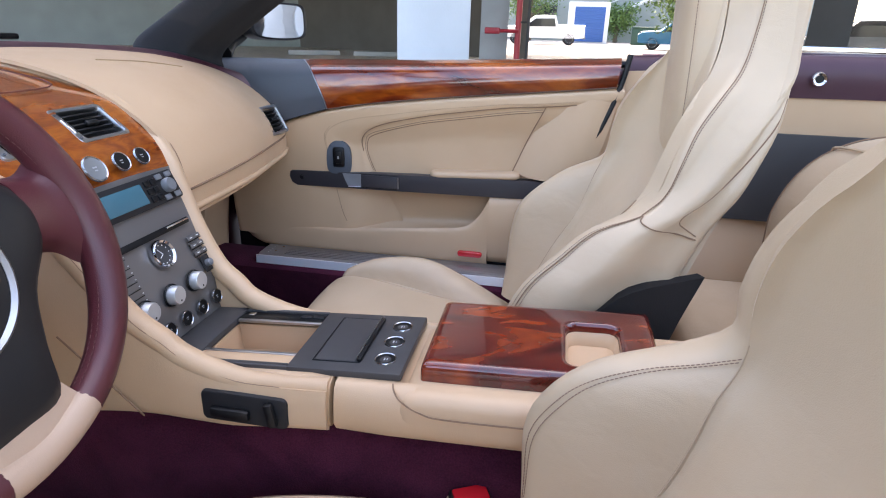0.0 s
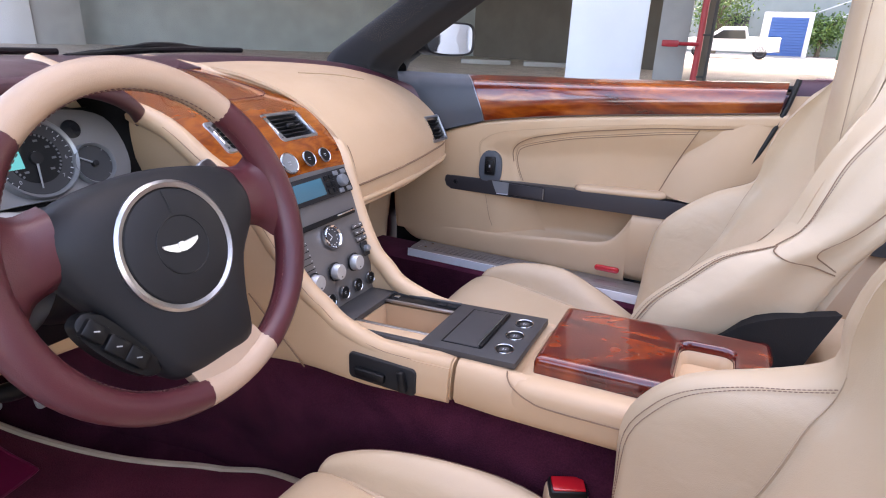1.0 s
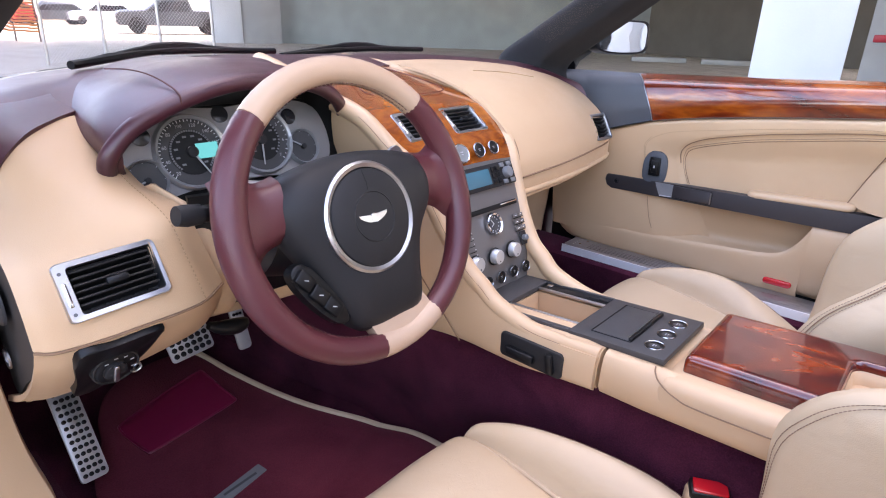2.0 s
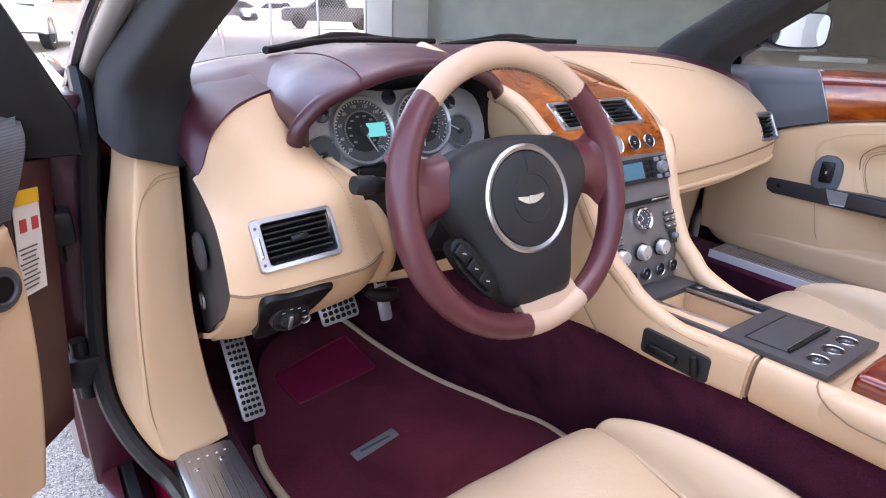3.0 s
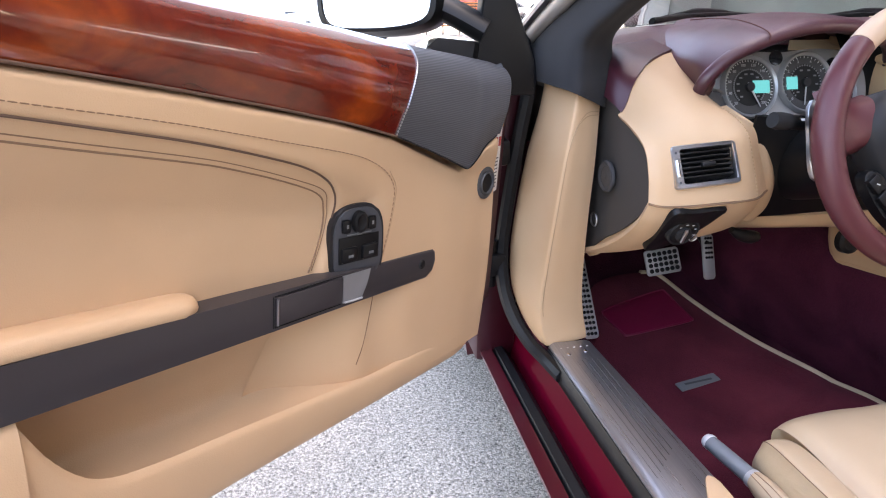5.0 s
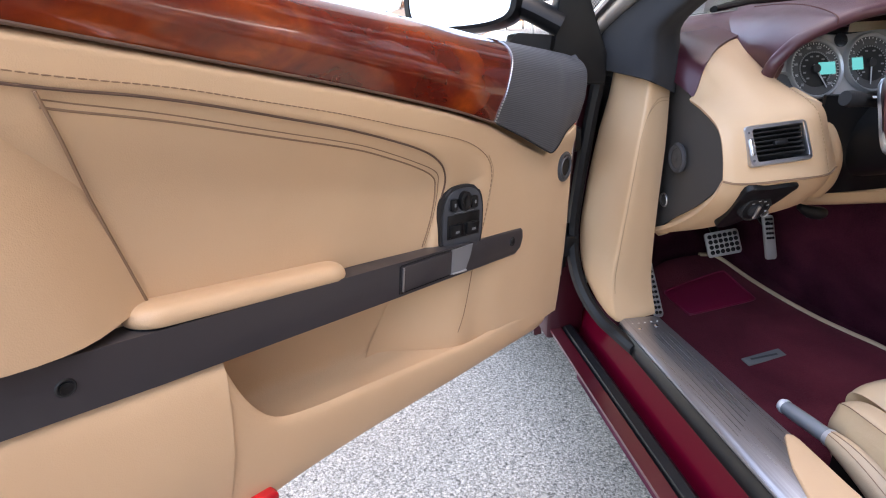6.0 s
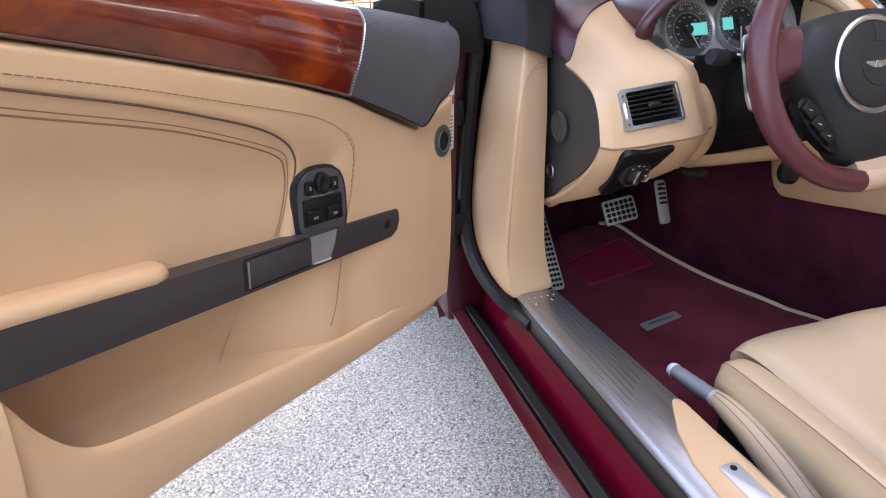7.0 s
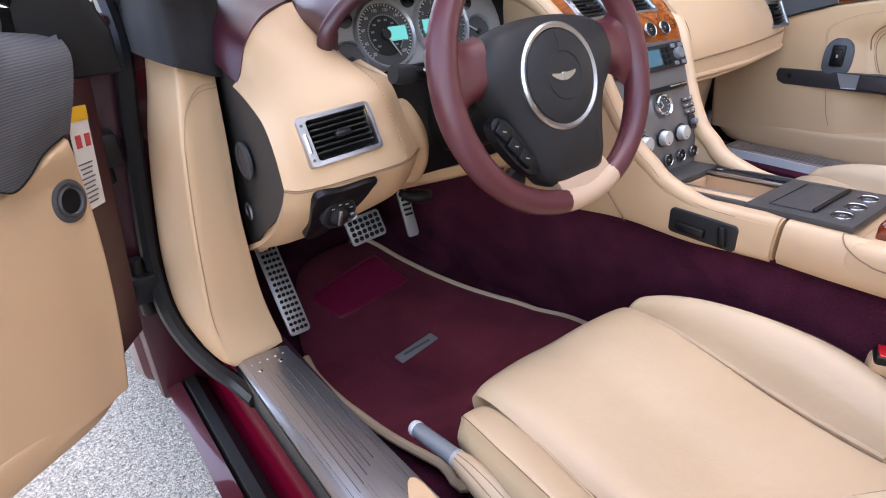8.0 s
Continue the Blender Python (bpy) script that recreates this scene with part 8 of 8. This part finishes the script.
# ---- seats ----
def seat(name, label, cx, y0, dz, lean, side, tune):
    """A sports seat facing forward: centre line cx, cushion front at y0; lean sets the foot of the backrest back and makes it more upright; tune shifts face seam and crest of one worn wing, by height."""
    th = thing(name, label, "car seat", (cx, y0 - 0.25, 0.22))
    P = lambda x, y, z: V((cx + x, y0 + y, z + dz))
    # cushion centre
    net = []
    for y, z, w in ((0.012, 0.335, 0.165), (0.022, 0.385, 0.178), (0.005, 0.418, 0.185), (-0.05, 0.426, 0.185), (-0.15, 0.412, 0.182), (-0.27, 0.395, 0.176), (-0.40, 0.39, 0.17), (-0.50, 0.41, 0.17)):
        wl = w - 0.020 if cx < 0 else w
        net.append([P(-wl, y, z - 0.012), P(-wl * 0.85, y, z + 0.002), P(-w * 0.4, y + 0.004, z + 0.004), P(0, y + 0.006, z), P(w * 0.4, y + 0.004, z + 0.004), P(w * 0.85, y, z + 0.002), P(w, y, z - 0.012)])
    part("cushion", patch(net, 4, 5, 0.03), TAN_SEAT, th, "tan leather cushion", angle=70)
    # thigh bolsters
    for s in (-1, 1):
        net = []
        rows_ = ((0.005, 0.345, 0.355, 0.335, 0.165, 0.182, 0.192), (0.002, 0.405, 0.418, 0.385, 0.174, 0.194, 0.207), (-0.03, 0.418, 0.442, 0.40, 0.180, 0.206, 0.224), (-0.10, 0.415, 0.462, 0.41, 0.182, 0.218, 0.244), (-0.20, 0.402, 0.470, 0.41, 0.180, 0.230, 0.262), (-0.30, 0.392, 0.462, 0.40, 0.175, 0.238, 0.282), (-0.40, 0.39, 0.44, 0.39, 0.17, 0.23, 0.27), (-0.50, 0.40, 0.43, 0.38, 0.168, 0.22, 0.255))
        if cx < 0 and s < 0:
            rows_ = ((-0.004, 0.345, 0.350, 0.335, 0.148, 0.186, 0.196), (-0.010, 0.392, 0.398, 0.372, 0.156, 0.200, 0.212), (-0.035, 0.410, 0.418, 0.380, 0.158, 0.208, 0.219), (-0.10, 0.414, 0.427, 0.385, 0.160, 0.216, 0.226), (-0.20, 0.404, 0.434, 0.390, 0.165, 0.224, 0.234), (-0.30, 0.394, 0.438, 0.390, 0.170, 0.232, 0.244), (-0.40, 0.39, 0.432, 0.39, 0.168, 0.23, 0.25), (-0.50, 0.40, 0.43, 0.38, 0.166, 0.22, 0.245))
        for y, zi, zt, zo, xi, xt, xo in rows_:
            if cx > 0 and s > 0 and y < -0.15:
                drop = 0.008 + 0.32 * max(0.0, -0.20 - y) + 0.8 * max(0.0, -0.20 - y) * max(0.0, y + 0.35)
                zt, zo, zi = zt - drop, zo - drop, zi - 0.25 * drop
            net.append([P(s * (xi - 0.03), y, zi - 0.05), P(s * xi, y, zi - 0.01), P(s * (xi * 0.6 + xt * 0.4), y, zi * 0.35 + zt * 0.65), P(s * xt, y, zt), P(s * (xt * 0.45 + xo * 0.55), y, zt * 0.7 + zo * 0.3), P(s * xo, y, zo - 0.02), P(s * (xo - (0.035 if cx < 0 and s < 0 else 0.012)), y, zo - 0.10)])
        part("thigh_bolster", patch(net, 4, 5, 0.02), TAN_SEAT, th, "tan leather thigh bolster", angle=70)
        S = surf(net, 4, 5)
        part("bolster_stitch", seam([S[i][14] + V((s * 0.0003, 0, 0.0004)) for i in range(3, 31)], 0.0007), THREAD_SEAT, th)
        worn = cx < 0 and s < 0
        part("cushion_seam", seam(bez([r[1] + V((0, 0, 0.002 if worn else 0.005)) for r in net[:7]], 5), 0.0022 if worn else 0.0045, 8), SEAT_CORD, th)
    # seat base
    bm = bmesh.new()
    box(bm, (cx, y0 - 0.24, 0.30 + dz), (0.44, 0.44, 0.14), 0.03)
    part("base", bm, DARKFAB, th, "dark seat base")

    Q = lambda x, y, z: V((cx + x, y0 + y - lean * (1 - max(0.0, z - 0.5) / 0.22), z + dz))
    # backrest: half sections up its height; middle, quarter, face seam, crest, outer side, back edge
    SEC = [
        (0.40, -0.455, -0.450, 0.165, -0.430, 0.215, -0.388, 0.245, -0.435, 0.200, -0.56),
        (0.47, -0.490, -0.484, 0.165, -0.460, 0.226, -0.393, 0.258, -0.445, 0.205, -0.60),
        (0.55, -0.530, -0.522, 0.166, -0.496, 0.227, -0.397, 0.262, -0.460, 0.205, -0.64),
        (0.62, -0.565, -0.556, 0.166, -0.535, 0.226, -0.413, 0.262, -0.480, 0.205, -0.67),
        (0.67, -0.595, -0.584, 0.167, -0.553, 0.221, -0.455, 0.255, -0.520, 0.200, -0.69),
        (0.715, -0.622, -0.612, 0.170, -0.568, 0.219, -0.515, 0.245, -0.565, 0.195, -0.71),
        (0.745, -0.640, -0.630, 0.174, -0.580, 0.221, -0.580, 0.235, -0.605, 0.190, -0.73),
        (0.775, -0.655, -0.645, 0.174, -0.588, 0.214, -0.597, 0.222, -0.630, 0.185, -0.75),
        (0.815, -0.668, -0.660, 0.168, -0.592, 0.210, -0.600, 0.202, -0.655, 0.172, -0.77),
        (0.865, -0.680, -0.672, 0.154, -0.606, 0.196, -0.612, 0.176, -0.692, 0.158, -0.79),
        (0.91, -0.686, -0.679, 0.134, -0.630, 0.170, -0.638, 0.152, -0.722, 0.140, -0.80),
        (0.945, -0.688, -0.682, 0.112, -0.655, 0.142, -0.668, 0.136, -0.740, 0.125, -0.805),
        (0.99, -0.684, -0.682, 0.096, -0.676, 0.120, -0.698, 0.122, -0.752, 0.108, -0.807),
        (1.05, -0.678, -0.679, 0.090, -0.682, 0.108, -0.706, 0.110, -0.757, 0.096, -0.80),
        (1.13, -0.676, -0.678, 0.088, -0.684, 0.105, -0.710, 0.106, -0.757, 0.092, -0.795),
        (1.21, -0.690, -0.692, 0.078, -0.698, 0.092, -0.718, 0.093, -0.757, 0.080, -0.79),
        (1.26, -0.720, -0.722, 0.050, -0.725, 0.060, -0.737, 0.060, -0.757, 0.050, -0.775),
    ]
    mid_rows, wing = [], {1: [], -1: []}
    for z, yc, yq, xs, ys, xk, yk, xo, yo, xb, yb in SEC:
        fs = {1: ys, -1: ys}
        for s in (1, -1):
            ds, dk = tune.get(z, (0.0, 0.0)) if s == side else (0.0, 0.0)
            fs[s] = ys + ds
            k_, o_ = yk + dk, yo + 0.6 * dk
            wing[s].append([Q(s * xs, fs[s] - 0.002, z), Q(s * (xs * 0.55 + xk * 0.45), fs[s] * 0.40 + k_ * 0.60 + 0.004, z), Q(s * xk, k_, z), Q(s * (xk * 0.3 + xo * 0.7), k_ * 0.35 + o_ * 0.65, z), Q(s * xo, o_ - 0.03, z), Q(s * (xo * 0.4 + xb * 0.6), o_ * 0.35 + yb * 0.65, z), Q(s * xb, yb, z), Q(s * xb * 0.4, yb - 0.02, z)])
        mid_rows.append([Q(-xs, fs[-1], z), Q(-xs * 0.93, fs[-1] * 0.6 + yq * 0.4 - 0.002, z), Q(-xs * 0.55, yq, z), Q(0, yc, z), Q(xs * 0.55, yq, z), Q(xs * 0.93, fs[1] * 0.6 + yq * 0.4 - 0.002, z), Q(xs, fs[1], z)])
    part("backrest", patch(mid_rows, 3, 3, 0.03, Q(0, 3, 1.0)), TAN_SEAT, th, "tan leather backrest centre", angle=75)
    for s in (1, -1):
        w_ = part("side_wing", patch(wing[s], 3, 3, 0.008, Q(s * 1.5, 1.0, 0.8)), TAN_SEAT, th, "tan leather backrest wing", angle=75)
        S = surf(wing[s], 3, 3)
        near = V((-s * 0.0008 if lean else s * 0.0008, 0.0012, 0.0008))

        def spot(i, j):
            a, b = int(i), int(j)
            c, d = min(a + 1, len(S) - 1), min(b + 1, len(S[0]) - 1)
            return S[a][b].lerp(S[a][d], j - b).lerp(S[c][b].lerp(S[c][d], j - b), i - a) + near

        on = lambda cells_: bez([spot(i, j) for i, j in cells_], 4)
        # double stitching along the crest of the lower wing, then up the shoulder
        if lean:
            for g in (0.0, 0.35):
                part("wing_stitch", stitches(on([(3, 5.0 + g), (6, 5.0 + g), (9, 4.8 + g), (12, 4.3 + g), (14, 3.9 + g), (16, 3.1 + g), (17.6, 2.0 + g), (19.2 + g, 0.2)]), 0.0045, 0.0006, 0.74), THREAD_SEAT, w_)
            part("face_seam", seam(on([(i, 0.1) for i in range(0, 22)]), 0.0008), SEAT_CORD, w_)
        else:
            for j in (7.0, 7.7):
                part("wing_stitch", stitches(on([(i, j) for i in range(1, 19)]), 0.0045, 0.0006, 0.74), THREAD_SEAT, w_)
            part("crest_seam", seam(on([(i, 7.35) for i in range(1, 19)]), 0.0009), SEAM, w_)
            part("shoulder_stitch", stitches(on([(18, 7.0)] + [(i, 6.6) for i in range(20, 46)]), 0.0045, 0.0006, 0.74), THREAD_SEAT, w_)
            part("shoulder_seam", seam(on([(18, 6.6)] + [(i, 6.2) for i in range(20, 46)]), 0.0007), SEAM, w_)
            part("face_seam", seam(on([(i, 0) for i in range(0, 20)]), 0.0009), SEAM, w_)
            part("side_seam", seam(on([(30, 17.8), (28.5, 17.4), (27, 16.8), (24, 15.5), (21, 14.0), (19, 13.0), (18, 13.0), (17, 13.8), (16, 15.2), (15, 16.8)]), 0.0010), SEAM, w_)
            part("cross_seam", seam(on([(18, 7.6), (17.2, 9.5), (16.3, 12), (15.5, 14.5), (14.6, 17)]), 0.0011), SEAM, w_)
    # raised pad of the head restraint, rounded at its foot
    net = []
    for z, w, y, e in ((0.795, 0.030, -0.690, -0.700), (0.800, 0.052, -0.676, -0.712), (0.815, 0.072, -0.667, -0.718), (0.85, 0.086, -0.662, -0.722), (0.91, 0.090, -0.661, -0.720), (0.98, 0.088, -0.660, -0.716), (1.06, 0.086, -0.658, -0.712), (1.15, 0.082, -0.660, -0.712), (1.22, 0.070, -0.676, -0.716), (1.262, 0.045, -0.705, -0.730)):
        net.append([Q(-w * 0.97, e - 0.02, z), Q(-w, e * 0.6 + y * 0.4, z), Q(-w * 0.82, e * 0.12 + y * 0.88, z), Q(-w * 0.4, y + 0.003, z), Q(0, y + 0.004, z), Q(w * 0.4, y + 0.003, z), Q(w * 0.82, e * 0.12 + y * 0.88, z), Q(w, e * 0.6 + y * 0.4, z), Q(w * 0.97, e - 0.02, z)])
    hr_ = part("head_restraint", patch(net, 4, 3, 0.02, Q(0, 3, 1.0)), TAN_SEAT, th, "tan leather head restraint pad", angle=75)
    S = surf(net, 4, 3)
    for j in (7, 25):
        part("head_stitch", stitches([S[i][j] + V((0, 0.0012, 0)) for i in range(4, 27)], 0.0045, 0.0006, 0.74), THREAD_SEAT, hr_)
    # dark lower side shell and back
    for s in (-1, 1):
        net = [[Q(s * 0.262, -0.44, 0.30), Q(s * 0.264, -0.52, 0.30), Q(s * 0.24, -0.62, 0.32)], [Q(s * 0.262, -0.50, 0.50), Q(s * 0.258, -0.58, 0.53), Q(s * 0.235, -0.675, 0.55)], [Q(s * 0.258, -0.555, 0.592), Q(s * 0.252, -0.61, 0.635), Q(s * 0.215, -0.715, 0.655)]]
        part("side_shell", patch(net, 4, 4, 0.02, Q(s * 3, -0.5, 0.5)), DARKFAB, th, "dark fabric side shell")
    net = [[Q(-0.20, -0.58, 0.30), Q(0, -0.61, 0.30), Q(0.20, -0.58, 0.30)], [Q(-0.18, -0.70, 0.65), Q(0, -0.74, 0.65), Q(0.18, -0.70, 0.65)], [Q(-0.125, -0.79, 0.9), Q(0, -0.83, 0.9), Q(0.125, -0.79, 0.9)], [Q(-0.06, -0.78, 1.24), Q(0, -0.785, 1.24), Q(0.06, -0.78, 1.24)]]
    part("back_shell", patch(net, 5, 5, 0.02, Q(0, -3, 0.7)), TAN_SEAT, th, "tan leather seat back")
    return th


WORN_IN = {0.55: (-0.008, 0.0), 0.62: (-0.010, 0.010), 0.67: (-0.014, 0.030), 0.715: (-0.016, 0.040), 0.745: (-0.020, 0.022), 0.775: (-0.020, -0.008), 0.815: (-0.016, -0.010), 0.865: (-0.010, -0.012), 0.91: (-0.004, -0.005)}
PULLED = {0.55: (0.0, -0.018), 0.62: (0.0, -0.034), 0.67: (-0.004, -0.038), 0.715: (-0.010, -0.026), 0.745: (-0.020, -0.030), 0.775: (-0.030, -0.044), 0.815: (-0.040, -0.055), 0.865: (-0.045, -0.060), 0.91: (-0.045, -0.064), 0.945: (-0.040, -0.060), 0.99: (-0.030, -0.045), 1.05: (-0.025, -0.045), 1.13: (-0.020, -0.040), 1.21: (-0.010, -0.025)}
seat("sports_seat", "tan leather sports seat on the driver side", -0.368, 0.0, 0.0, 0.028, 1, WORN_IN)
seat("sports_seat", "tan leather sports seat on the passenger side", 0.394, 0.054, 0.035, 0.0, -1, PULLED)

# seat belt buckles between seats and console
BUCKLE_Z, BUCKLE_TURN = 0.472, -63
for x, y in ((-0.100, -0.358), (0.20, -0.33)):
    bk = thing("belt_buckle", "tan covered seat belt buckle with red button", "belt buckle", (x, y, 0.4))
    m = Matrix.Translation((x, y, BUCKLE_Z)) @ pose(0, 0, 0, 8, 0, BUCKLE_TURN if x < 0 else 10)
    bm = bmesh.new()
    box(bm, (0, 0, -0.05), (0.058, 0.036, 0.09), 0.008, m)
    part("body", bm, TAN, bk, "tan leather buckle cover")
    bm = bmesh.new()
    box(bm, (0, 0, -0.004), (0.052, 0.031, 0.018), 0.005, m)
    part("cap", bm, BLACK, bk, "black plastic buckle cap")
    bm = bmesh.new()
    box(bm, (0, 0.0, 0.0045), (0.045, 0.024, 0.005), 0.002, m)
    part("release_button", bm, RED, bk, "red release button")
    bm = bmesh.new()
    tube(bm, [m @ V((0, 0, -0.09)), m @ V((0, -0.01, -0.12)), m @ V((0, -0.02, -0.22))], 0.014, 8, flat=0.5)
    part("strap", bm, TAN, bk, "tan buckle sleeve")

# fly-off parking brake beside the driver's seat
pb = thing("parking_brake", "silver parking brake lever with tan leather gaiter", "brake lever", (-0.62, 0.0, 0.38))
a, b = V((-0.615, 0.056, 0.360)), V((-0.606, -0.053, 0.368))
ax = (b - a).normalized()
bm = bmesh.new()
tube(bm, [a, a + ax * 0.003, a + ax * 0.008, a + ax * 0.013], [0.0060, 0.0105, 0.0125, 0.0125], 18)
part("button_cap", bm, EDGE, pb, "polished end cap")
bm = bmesh.new()
tube(bm, [a + ax * 0.012, a + ax * 0.03, a + ax * 0.098], [0.0116, 0.0122, 0.0124], 20)
part("grip", bm, GRIP, pb, "satin grey grip")
bm = bmesh.new()
tube(bm, [a + ax * 0.096, a + ax * 0.100, a + ax * 0.107], [0.0136, 0.0143, 0.0136], 20)
part("collar", bm, CUP, pb)
# gaiter: leather gathered into soft pleats below the collar
g0 = a + ax * 0.105
line = bez([g0, g0 + V((0.003, -0.040, -0.004)), g0 + V((0.006, -0.09, -0.016)), g0 + V((0.008, -0.16, -0.040)), g0 + V((0.008, -0.25, -0.085))], 6)
rows = []
for k, c in enumerate(line):
    f = k / (len(line) - 1)
    r = 0.0138 + 0.020 * f ** 0.8
    rows.append([c + V((math.cos(q) * r * (1 + 0.10 * f * math.cos(3 * q + 0.8)), 0.25 * math.sin(q) * r, math.sin(q) * r * (1 + 0.16 * f * math.cos(4 * q)))) for q in (2 * math.pi * n_ / 28 for n_ in range(28))])
bm = bmesh.new()
grid_faces(bm, rows, closed_u=True, cap=True)
gt = part("gaiter", bm, SEAT_CORD, pb, "tan leather gaiter", angle=80)
for n_ in (8, 10):
    part("gaiter_seam", seam([r[n_] + V((0, 0, 0.0004)) for r in rows], 0.0006), SEAM, gt)
